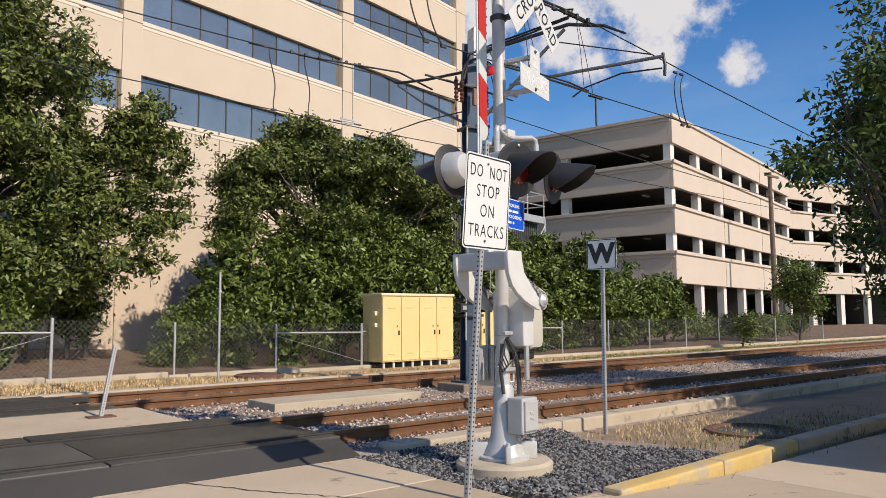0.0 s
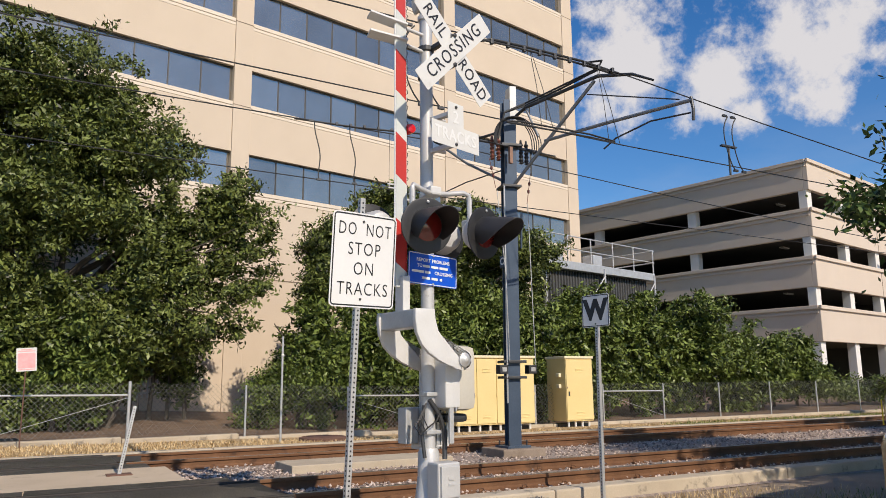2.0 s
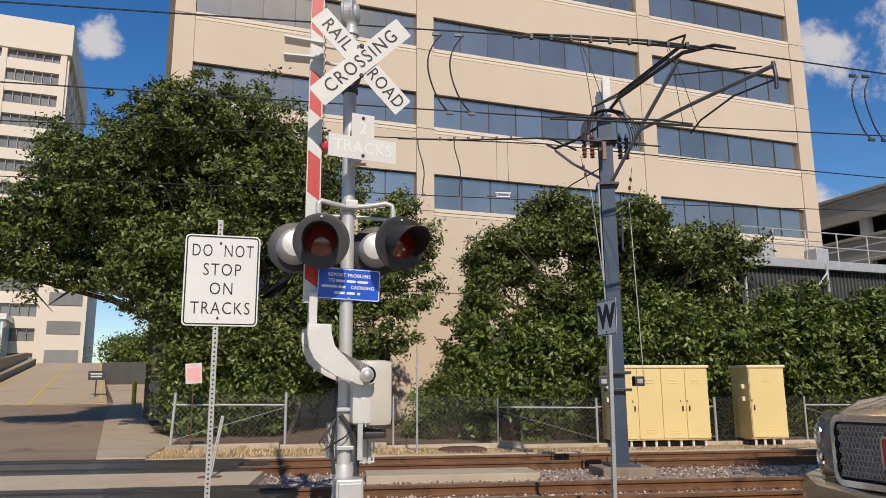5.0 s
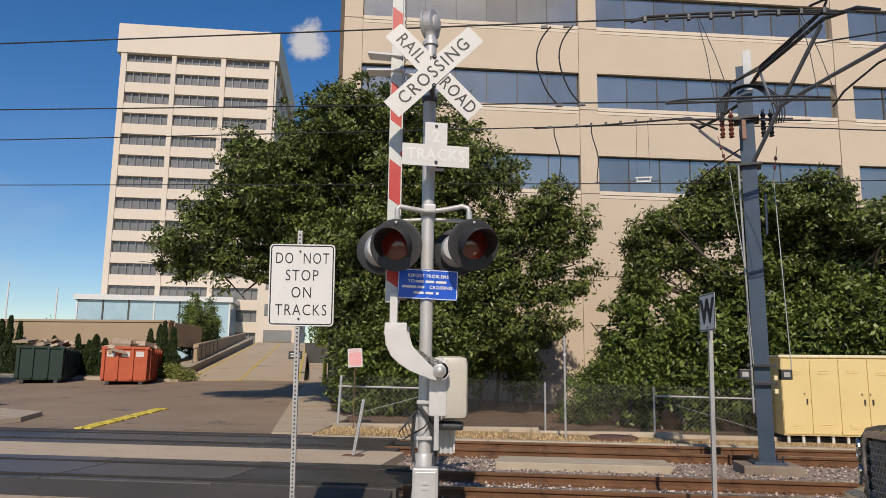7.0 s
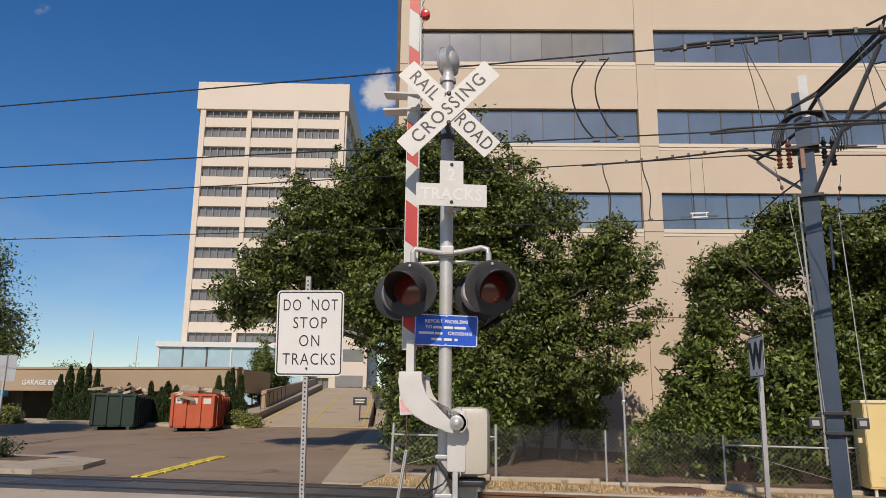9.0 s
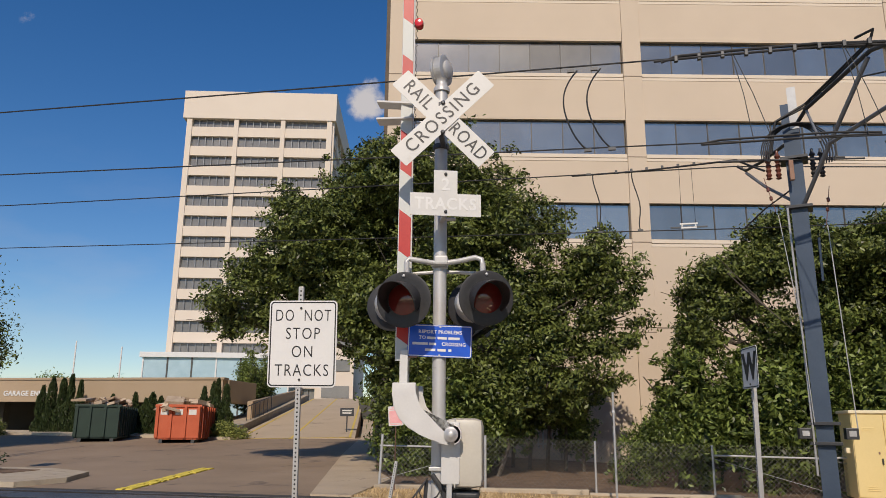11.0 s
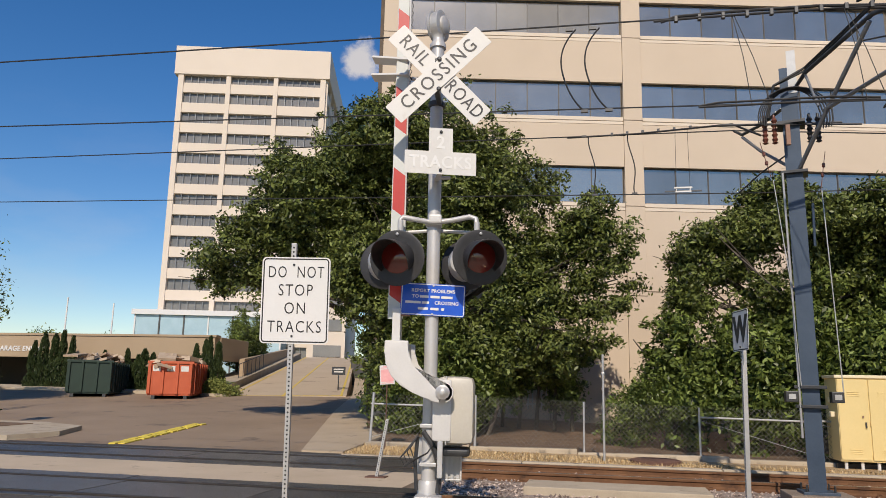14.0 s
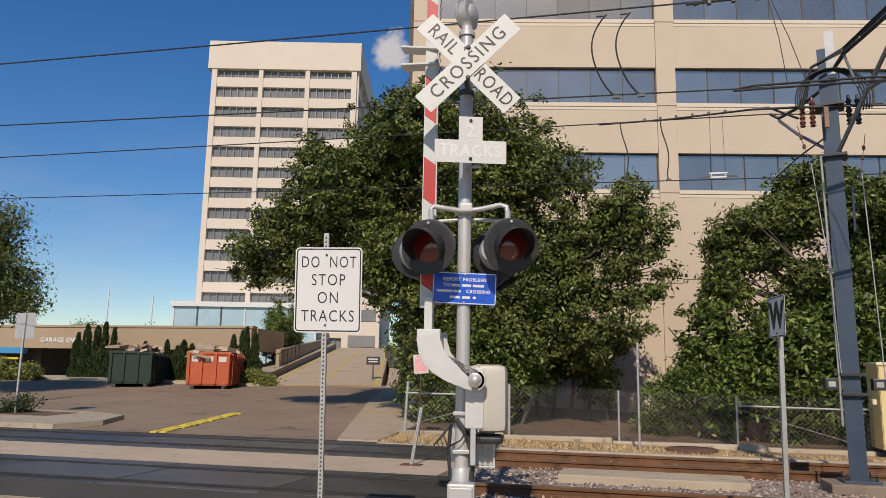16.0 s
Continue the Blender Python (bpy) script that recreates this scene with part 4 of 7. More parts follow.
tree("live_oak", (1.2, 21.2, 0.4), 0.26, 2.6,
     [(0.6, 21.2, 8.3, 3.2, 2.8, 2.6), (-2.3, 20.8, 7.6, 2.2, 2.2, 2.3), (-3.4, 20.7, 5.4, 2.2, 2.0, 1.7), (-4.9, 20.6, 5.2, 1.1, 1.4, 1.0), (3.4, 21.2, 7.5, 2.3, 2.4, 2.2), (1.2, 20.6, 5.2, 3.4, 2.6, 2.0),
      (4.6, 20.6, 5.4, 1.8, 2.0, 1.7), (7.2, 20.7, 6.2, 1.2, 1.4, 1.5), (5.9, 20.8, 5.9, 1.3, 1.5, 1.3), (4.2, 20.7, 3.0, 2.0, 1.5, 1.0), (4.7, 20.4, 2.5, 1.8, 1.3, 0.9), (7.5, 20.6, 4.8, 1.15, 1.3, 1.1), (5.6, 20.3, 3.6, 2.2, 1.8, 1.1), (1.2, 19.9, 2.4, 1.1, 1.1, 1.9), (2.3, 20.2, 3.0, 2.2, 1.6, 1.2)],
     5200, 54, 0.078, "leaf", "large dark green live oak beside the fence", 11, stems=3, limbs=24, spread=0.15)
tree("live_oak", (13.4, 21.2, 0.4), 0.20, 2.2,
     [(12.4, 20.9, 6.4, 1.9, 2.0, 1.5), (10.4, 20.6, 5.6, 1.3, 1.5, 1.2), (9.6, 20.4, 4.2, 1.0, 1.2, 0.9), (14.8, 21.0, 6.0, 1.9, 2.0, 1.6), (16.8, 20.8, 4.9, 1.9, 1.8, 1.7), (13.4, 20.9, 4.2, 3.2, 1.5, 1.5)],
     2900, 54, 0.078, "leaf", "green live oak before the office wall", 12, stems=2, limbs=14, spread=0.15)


def hedge(name, at, blobs, clusters, per, leaf, material, label, seed, category="hedge"):
    rng = np.random.default_rng(seed)
    root = thing(name, Matrix.Translation(at), label, category)
    local = [(b[0] - at[0], b[1] - at[1], b[2] - at[2], *b[3:]) for b in blobs]
    for b in local[:: max(1, len(local) // 12)]:
        part("stem", tube([(b[0], b[1], -0.1), (b[0] + rng.normal(0, 0.15), b[1], b[2] * 0.7), (b[0] + rng.normal(0, 0.3), b[1], b[2] + b[5] * 0.6)], [0.07, 0.05, 0.015], 6), "bark", root)
    crown_part("foliage", leaf_cloud(rng, local, clusters, per, leaf, 0.15, True), material, root)
    return root


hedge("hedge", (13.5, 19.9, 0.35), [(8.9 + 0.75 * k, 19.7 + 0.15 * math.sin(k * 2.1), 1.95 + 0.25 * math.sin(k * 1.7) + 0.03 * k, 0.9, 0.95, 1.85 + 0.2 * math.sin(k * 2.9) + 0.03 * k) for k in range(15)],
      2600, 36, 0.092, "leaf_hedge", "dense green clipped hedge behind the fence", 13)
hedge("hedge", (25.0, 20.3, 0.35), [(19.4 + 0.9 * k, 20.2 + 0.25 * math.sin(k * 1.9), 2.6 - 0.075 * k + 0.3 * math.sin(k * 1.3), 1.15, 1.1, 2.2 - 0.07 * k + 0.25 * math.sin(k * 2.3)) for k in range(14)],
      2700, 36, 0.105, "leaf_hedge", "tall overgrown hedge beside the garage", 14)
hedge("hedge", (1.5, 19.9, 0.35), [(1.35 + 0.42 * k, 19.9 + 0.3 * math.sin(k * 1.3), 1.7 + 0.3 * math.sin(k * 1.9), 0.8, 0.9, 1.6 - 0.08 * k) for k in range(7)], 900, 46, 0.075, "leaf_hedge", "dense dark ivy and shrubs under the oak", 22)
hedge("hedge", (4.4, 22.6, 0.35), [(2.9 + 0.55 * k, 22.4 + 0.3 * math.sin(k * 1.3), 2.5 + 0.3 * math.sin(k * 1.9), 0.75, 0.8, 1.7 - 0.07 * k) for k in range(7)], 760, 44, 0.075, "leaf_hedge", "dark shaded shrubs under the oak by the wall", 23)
hedge("shrub", (8.2, 20.0, 0.35), [(7.9, 20.0, 1.0, 0.9, 0.8, 0.8), (8.8, 20.0, 1.5, 0.7, 0.7, 1.0)], 260, 40, 0.055, "leaf_hedge", "green shrub against the wall", 15, "shrub")
hedge("hedge", (38, 21.0, 0.4), [(32.5 + 1.0 * k, 21.0, 0.9, 0.8, 0.6, 0.55) for k in range(14)], 700, 34, 0.07, "leaf_hedge", "low clipped green hedge along the garage", 16)
tree("street_tree", (16.2, 5.6, -0.12), 0.11, 1.7, [(16.2, 5.6, 5.4, 1.4, 1.2, 1.3), (13.9, 5.7, 4.2, 1.3, 0.9, 0.55), (14.6, 5.6, 5.5, 0.8, 0.8, 0.7), (16.6, 5.5, 7.0, 0.6, 0.7, 1.1), (17.2, 5.4, 4.2, 1.5, 1.2, 1.5), (15.6, 5.5, 2.9, 1.2, 0.9, 0.5), (16.5, 5.5, 1.8, 0.9, 0.8, 0.5)],
     400, 30, 0.085, "leaf_bright", "slender street tree with loose green leaves", 17, spread=0.24, limbs=18)
tree("street_tree", (24.5, 5.6, -0.12), 0.11, 1.7, [(24.4, 5.7, 4.4, 2.6, 2.0, 2.2), (22.9, 5.8, 3.6, 1.9, 1.6, 1.5), (25.6, 5.6, 5.6, 2.2, 1.6, 2.0)],
     800, 40, 0.085, "leaf_bright", "street tree farther along the kerb", 18, spread=0.36, limbs=10)
tree("sapling", (38.0, 17.4, 0.3), 0.06, 1.4, [(38.0, 17.4, 3.2, 1.3, 1.2, 1.3), (38.6, 17.4, 1.9, 1.0, 0.9, 0.8)], 260, 34, 0.085, "leaf_hedge", "young green tree by the garage pole", 19, spread=0.3, limbs=6)
tree("sapling", (30.5, 16.4, 0.2), 0.03, 0.5, [(30.5, 16.4, 1.0, 0.5, 0.5, 0.6)], 70, 30, 0.06, "leaf_hedge", "small leafy sapling on the verge", 20, spread=0.2, limbs=4)
tree("live_oak", (-20.9, 24.0, 0.5), 0.25, 2.6, [(-20.2, 24.0, 6.2, 2.9, 2.6, 2.2), (-19.4, 23.6, 4.4, 2.2, 2.0, 1.5), (-22.7, 24, 5.5, 3, 2.5, 2.5)], 1900, 46, 0.08, "leaf", "dark green oak across the street", 21, spread=0.3)

# ---- crossing signal with its raised gate ----
SIG = Matrix.Translation((5.5, 5.49, 0.0)) @ Matrix.Rotation(radians(8), 4, "Z")
signal = thing("crossing_signal", SIG, "silver railway crossing signal with lamps and crossbuck", "railway signal")
part("foundation", lathe([(0.46, -0.12), (0.47, 0.06), (0.44, 0.09)], 32), "curb", signal, "round concrete foundation", smooth=True)
bm = lathe([(0.24, 0.09), (0.24, 0.12), (0.20, 0.13), (0.135, 0.30), (0.105, 0.55), (0.10, 0.76), (0.085, 0.80)], 20)
for a in range(4):
    q = Matrix.Rotation(radians(45 + 90 * a), 3, "Z")
    box(0.20, 0.05, 0.16, q @ Vector((0.22, 0, 0.17)), q, 0.01, bm)
    rod(q @ Vector((0.28, 0, 0.09)), q @ Vector((0.28, 0, 0.28)), 0.018, bm=bm)
part("pole_base", bm, "silver", signal, smooth=True)
bm = box(0.25, 0.18, 0.34, (0.02, -0.21, 0.52), bevel=0.018)
box(0.21, 0.03, 0.28, (0.02, -0.31, 0.52), bevel=0.01, bm=bm)
box(0.06, 0.01, 0.025, (0.02, -0.328, 0.55), bm=bm)
box(0.06, 0.01, 0.02, (0.02, -0.328, 0.50), bm=bm)
part("junction_box", bm, "silver", signal)
part("pole", rod((0, 0, 0.1), (0, 0, 5.15), 0.066, seg=24), "silver", signal, smooth=True)
for z in (0.95, 1.30, 3.24):
    bm = lathe([(0.072, z - 0.025), (0.078, z - 0.02), (0.078, z + 0.02), (0.072, z + 0.025)], 20)
    box(0.16, 0.05, 0.035, (0.0, -0.07, z), bevel=0.005, bm=bm)
    part("pole_band", bm, "galvanised", signal)
# conduit hoses
part("hose", tube([(0.10, -0.12, 0.70), (0.12, -0.10, 0.95), (0.05, -0.10, 1.12), (-0.05, -0.09, 1.25)], 0.024, 8), "dark_steel", signal, "grey flexible conduit", smooth=True)
part("hose", tube([(-0.10, -0.08, 0.72), (-0.12, -0.06, 0.95), (-0.10, -0.07, 1.2)], 0.018, 8), "dark_steel", signal, "grey flexible conduit", smooth=True)
for k in range(4):
    part("cable", tube([(-0.09, -0.10, 1.22), (-0.16 - 0.03 * k, -0.14, 1.10 - 0.03 * k), (-0.12 - 0.03 * k, -0.16, 1.0 - 0.02 * k), (0.0, -0.14, 1.06), (0.06, -0.12, 1.15)], 0.007, 6), "wire", signal)

# bell
bm = lathe([(0.085, 5.12), (0.085, 5.16), (0.06, 5.20), (0.06, 5.24), (0.075, 5.26)], 20)
part("bell_socket", bm, "silver", signal, smooth=True)
turn = Matrix.Translation((0.0, 0.06, 5.40)) @ Matrix.Rotation(radians(90), 4, "Y") @ Matrix.Rotation(radians(20), 4, "X")
bell = part("bell", lathe([(0.02, -0.085), (0.14, -0.08), (0.165, -0.065), (0.165, -0.045), (0.148, -0.04), (0.148, 0.02), (0.165, 0.025), (0.165, 0.045), (0.14, 0.055), (0.02, 0.06)], 28, m=turn), "galvanised", signal, "weathered grey drum-shaped bell")
part("bell_hood", lathe([(0.10, 0.05), (0.10, 0.075), (0.085, 0.09), (0.03, 0.1)], 28, m=turn), "silver", bell, smooth=True)

# crossbuck
X0 = Matrix.Translation((0.05, -0.42, 4.655)) @ Matrix.Rotation(radians(5), 4, "Z") @ FRONT
blade_outline = rounded(1.22, 0.225, 0.012, 2)
one = part("crossbuck_blade", prism(blade_outline, 0.004, X0 @ Matrix.Translation((0, 0, -0.012)) @ Matrix.Rotation(radians(-45), 4, "Z")), "sign_aged", signal, "white blade with black letters")
two = part("crossbuck_blade", prism(blade_outline, 0.004, X0 @ Matrix.Rotation(radians(45), 4, "Z")), "sign_aged", signal, "white blade with black letters")
part("letters", words("RAIL", 0.19, X0 @ Matrix.Rotation(radians(-45), 4, "Z") @ Matrix.Translation((-0.345, 0, -0.006)), 0.001, 0.0005, 0.84, 1.12), "black", one)
part("letters", words("ROAD", 0.19, X0 @ Matrix.Rotation(radians(-45), 4, "Z") @ Matrix.Translation((0.35, 0, -0.006)), 0.001, 0.0005, 0.80, 1.12), "black", one)
part("letters", words("CROSSING", 0.19, X0 @ Matrix.Rotation(radians(45), 4, "Z") @ Matrix.Translation((0, 0, 0.006)), 0.001, 0.0005, 0.92, 1.2), "black", two)
for dz in (0.155, -0.155):
    part("bolt", lathe([(0.022, 0), (0.022, 0.012), (0.012, 0.02)], 12, m=X0 @ Matrix.Translation((0, dz, 0.005))), "dark_steel", signal)
for z in (4.50, 4.80):
    bm = box(0.05, 0.36, 0.05, (0.03, -0.24, z), bevel=0.008)
    lathe([(0.075, z - 0.03), (0.085, z - 0.02), (0.085, z + 0.02), (0.075, z + 0.03)], 20, bm)
    part("bracket", bm, "dark_steel", signal, "dark clamp bracket")

# number-of-tracks plate, its figures faded away
P0 = Matrix.Translation((0.08, -0.385, 3.815)) @ Matrix.Rotation(radians(11), 4, "Z") @ FRONT
plate = part("track_plate", prism([(-0.345, -0.16), (0.345, -0.16), (0.345, 0.065), (0.115, 0.065), (0.115, 0.30), (-0.115, 0.30), (-0.115, 0.065), (-0.345, 0.065)], 0.004, P0, bevel=0.0), "sign_aged", signal, "inverted T plate with faded lettering")
part("letters", words("TRACKS", 0.165, P0 @ Matrix.Translation((0, -0.045, 0.005)), 0.001, 0.004, 0.92, 1.1), "faded", plate)
part("letters", words("2", 0.17, P0 @ Matrix.Translation((0.0, 0.15, 0.005)), 0.001, 0.004), "faded", plate)
for dz in (0.26, -0.12):
    part("bolt", lathe([(0.016, 0), (0.016, 0.01), (0.008, 0.016)], 12, m=P0 @ Matrix.Translation((0.0, dz, 0.005))), "dark_steel", plate)
for z in (3.70, 4.03):
    bm = box(0.05, 0.34, 0.045, (0.05, -0.215, z), Euler((0, 0, radians(11))).to_matrix(), 0.006)
    rod((0.0, -0.10, z), (0.16, -0.10, z), 0.018, seg=8, bm=bm)
    part("bracket", bm, "silver", signal, "grey plate bracket with a dark clamp")

# blue notice
B0 = Matrix.Translation((0.012, -0.078, 2.487)) @ Matrix.Rotation(radians(4.8), 4, "Z") @ FRONT @ Matrix.Rotation(radians(-1.9), 4, "Z")
notice = part("blue_notice", prism(rounded(0.62, 0.31, 0.02), 0.003, B0), "blue", signal, "blue notice with white lettering")
part("border", ring(0.61, 0.30, 0.02, 0.008, 0.002, B0 @ Matrix.Translation((0, 0, 0.003))), "sign_white", notice)
part("letters", words("REPORT PROBLEMS", 0.046, B0 @ Matrix.Translation((0, 0.085, 0.004)), 0.0008, 0.0012, 0.98, 1.1), "sign_white", notice)
part("letters", words("TO", 0.046, B0 @ Matrix.Translation((-0.17, 0.028, 0.004)), 0.0008, 0.0012, 0.98, 1.1), "sign_white", notice)
part("letters", words("CROSSING", 0.046, B0 @ Matrix.Translation((0.135, -0.030, 0.004)), 0.0008, 0.0012, 0.98, 1.1), "sign_white", notice)
for cx, cy, w in ((-0.085, 0.028, 0.085), (0.02, 0.028, 0.09), (0.135, 0.028, 0.11), (-0.19, -0.03, 0.15), (-0.07, -0.03, 0.07), (-0.09, -0.088, 0.10), (0.02, -0.088, 0.08), (0.10, -0.088, 0.03)):
    part("bar", prism(rounded(w, 0.024, 0.004, 2), 0.0012, B0 @ Matrix.Translation((cx, cy, 0.0035))), "sign_white", notice)
for dz in (0.138, -0.138):
    part("bolt", lathe([(0.01, 0), (0.01, 0.008)], 10, m=B0 @ Matrix.Translation((0.0, dz, 0.003))), "galvanised", notice)

# crossarm pipes
part("crossarm", tube([(-0.31, -0.20, 3.20), (-0.31, -0.20, 3.25), (-0.29, -0.19, 3.28), (-0.15, -0.13, 3.265), (0.0, -0.09, 3.25), (0.18, -0.10, 3.27), (0.36, -0.13, 3.30), (0.42, -0.14, 3.28), (0.43, -0.14, 3.20)], 0.026, 10), "silver", signal, smooth=True)
part("crossarm", tube([(-0.30, 0.02, 3.17), (0.0, 0.07, 3.20), (0.44, 0.02, 3.17)], 0.018, 8), "silver", signal, smooth=True)
part("arm_clamp", box(0.13, 0.16, 0.09, (0.02, -0.06, 3.28), bevel=0.02), "white_metal", signal)


def lamp_head(at, yaw, pitch, lit):
    """Flashing lamp: round background, silver housing, visor, lens."""
    m = Matrix.Translation(at) @ Matrix.Rotation(radians(yaw), 4, "Z") @ Matrix.Rotation(radians(pitch), 4, "X")
    face = m @ FRONT
    head = part("lamp_head", lathe([(0.255, -0.004), (0.262, 0.0), (0.262, 0.012), (0.245, 0.016), (0.20, 0.01), (0.15, 0.012)], 40, m=face), "signal_black", signal, "flat black round lamp background", smooth=True)
    part("housing", lathe([(0.07, -0.19), (0.13, -0.175), (0.165, -0.12), (0.175, -0.02), (0.18, -0.005)], 28, m=face), "silver", head, "silver lamp housing", smooth=True)
    part("lens", lathe([(0.146, 0.012), (0.146, 0.02), (0.10, 0.034), (0.03, 0.042)], 32, m=face), "lit" if lit else "red_lens", head, "lit red lens" if lit else "dark red lens", smooth=True)
    bm = bmesh.new()
    rows_ = []
    n = 22
    for depth, lift in ((0.012, 0.0), (0.15, -0.008), (0.30, -0.02), (0.43, -0.034)):
        line_ = []
        for k in range(n + 1):
            f = abs(2 * k / n - 1)
            a = radians(90 + (2 * k / n - 1) * 128)
            reach = depth * (1 - 0.80 * f ** 2.2)
            r = 0.158
            line_.append([(r + e) for e in (0.0, 0.006)] + [a, max(reach, 0.013 if depth > 0.02 else depth), lift])
        rows_.append(line_)
    grids = []
    for e in (0, 1):
        grids.append([[bm.verts.new(face @ Vector((v[e] * math.cos(v[2]), v[e] * math.sin(v[2]) + v[4], v[3]))) for v in row] for row in rows_])
    for g in grids:
        for a, b in zip(g, g[1:]):
            for k in range(n):
                bm.faces.new((a[k], a[k + 1], b[k + 1], b[k]))
    for k in range(n):
        bm.faces.new((grids[0][-1][k], grids[0][-1][k + 1], grids[1][-1][k + 1], grids[1][-1][k]))
    bmesh.ops.recalc_face_normals(bm, faces=bm.faces)
    part("visor", bm, "signal_black", head, "black visor", smooth=True)
    if lit:
        bm = bmesh.new()
        for i in range(-7, 8):
            for j in range(-7, 8):
                if i * i + j * j < 50:
                    box(0.012, 0.012, 0.004, face @ Vector((i * 0.0185, j * 0.0185, 0.037 - 0.0004 * (i * i + j * j))), face.to_3x3(), bm=bm)
        part("diodes", bm, "lamp_red", head, "grid of small red diodes")
    part("stud", lathe([(0.014, 0.012), (0.014, 0.022), (0.006, 0.026)], 10, m=face @ Matrix.Translation((0, 0.225, 0))), "galvanised", head)
    return head


lamp_head((-0.30, -0.42, 2.835), -8, 4, False)
lamp_head((0.465, -0.32, 2.865), 13, 5, False)
lamp_head((-0.50, 0.20, 2.88), 180, 4, False)
lamp_head((0.32, 0.20, 2.88), 172, 4, False)
for x, y in ((-0.31, -0.20), (0.43, -0.14)):
    part("lamp_hanger", rod((x, y, 3.24), (x, y, 3.00), 0.028), "silver", signal)
    part("lamp_yoke", box(0.10, 0.20, 0.10, (x, y - 0.02, 2.98), bevel=0.02), "silver", signal)

# gate mechanism: casing, two curved arms, counterweights
case = part("gate_casing", box(0.36, 0.38, 0.62, (0.25, -0.02, 1.45), bevel=0.075), "beige_case", signal, "yellowed white gate mechanism casing", smooth=True)
part("casing_seam", box(0.012, 0.395, 0.62, (0.17, -0.02, 1.45), bevel=0.004), "silver", case)
part("casing_front", box(0.18, 0.38, 0.56, (0.13, -0.035, 1.45), bevel=0.03), "white_metal", case, smooth=True)
part("casing_lip", box(0.26, 0.22, 0.08, (0.26, 0.0, 1.07), bevel=0.03), "dark_steel", case)


def gate_arm_casting(y, thick):
    """S-shaped cast arm from the hub to the gate's foot."""
    line_ = [(0.145, 1.615), (0.07, 1.635), (-0.01, 1.665), (-0.10, 1.70), (-0.18, 1.745), (-0.245, 1.81), (-0.28, 1.89), (-0.29, 1.98), (-0.29, 2.075)]
    wid = [0.10, 0.105, 0.10, 0.098, 0.10, 0.105, 0.11, 0.11, 0.11]
    left, right = [], []
    for i, (x, z) in enumerate(line_):
        a, b = Vector(line_[max(0, i - 1)]), Vector(line_[min(len(line_) - 1, i + 1)])
        d = (b - a).normalized()
        nrm = Vector((-d.y, d.x))
        left.append((x + nrm.x * wid[i], z + nrm.y * wid[i]))
        right.append((x - nrm.x * wid[i], z - nrm.y * wid[i]))
    cap = [(0.145 + 0.10 * math.cos(radians(a)), 1.615 + 0.10 * math.sin(radians(a))) for a in (-75, -45, -15, 15, 45, 75)]
    outline = list(reversed(left)) + cap[::-1] + right
    return prism(outline, thick, Matrix.Translation((0, y, 0)) @ FRONT, bevel=0.012)


near_arm = part("gate_arm_casting", gate_arm_casting(-0.33, 0.05), "white_metal", signal, "white S-shaped cast arm", smooth=True)
part("hub", lathe([(0.065, 0.0), (0.065, 0.02), (0.045, 0.028), (0.03, 0.045), (0.012, 0.05)], 24, m=Matrix.Translation((0.145, -0.38, 1.615)) @ FRONT), "galvanised", near_arm, smooth=True)
far_arm = part("gate_arm_casting", gate_arm_casting(0.30, 0.05), "white_metal", signal, "white S-shaped cast arm", smooth=True)
part("gate_shaft", rod((0.145, -0.36, 1.615), (0.145, 0.33, 1.615), 0.035), "galvanised", signal)
part("gate_yoke", box(0.16, 0.66, 0.17, (-0.30, -0.03, 1.99), bevel=0.015), "galvanised", signal)
part("gate_foot", box(0.08, 0.14, 0.40, (-0.33, -0.06, 2.20), bevel=0.01), "white_metal", signal)
part("gate_bracket", box(0.14, 0.10, 0.06, (-0.28, -0.05, 2.36), bevel=0.01), "copper", signal)
for y in (-0.20, 0.28):
    part("weight_arm", box(0.05, 0.03, 0.75, (0.12, y, 1.22), bevel=0.006), "galvanised", signal)
weights = part("counterweight", box(0.26, 0.16, 0.36, (0.16, 0.24, 0.98), bevel=0.012), "galvanised", signal, "stack of counterweight plates")
for k in range(5):
    part("weight_plate", box(0.035, 0.20, 0.40, (0.05 + 0.055 * k, 0.24, 0.97), bevel=0.005), "galvanised" if k % 2 else "silver", weights)
part("weight_frame", tube([(0.02, 0.10, 1.14), (0.02, 0.10, 0.80), (0.30, 0.10, 0.80), (0.30, 0.10, 1.14)], 0.012, 6), "sign_white", weights)
part("counterweight", box(0.14, 0.14, 0.34, (-0.06, 0.26, 1.0), bevel=0.01), "galvanised", signal, "grey counterweight plates")

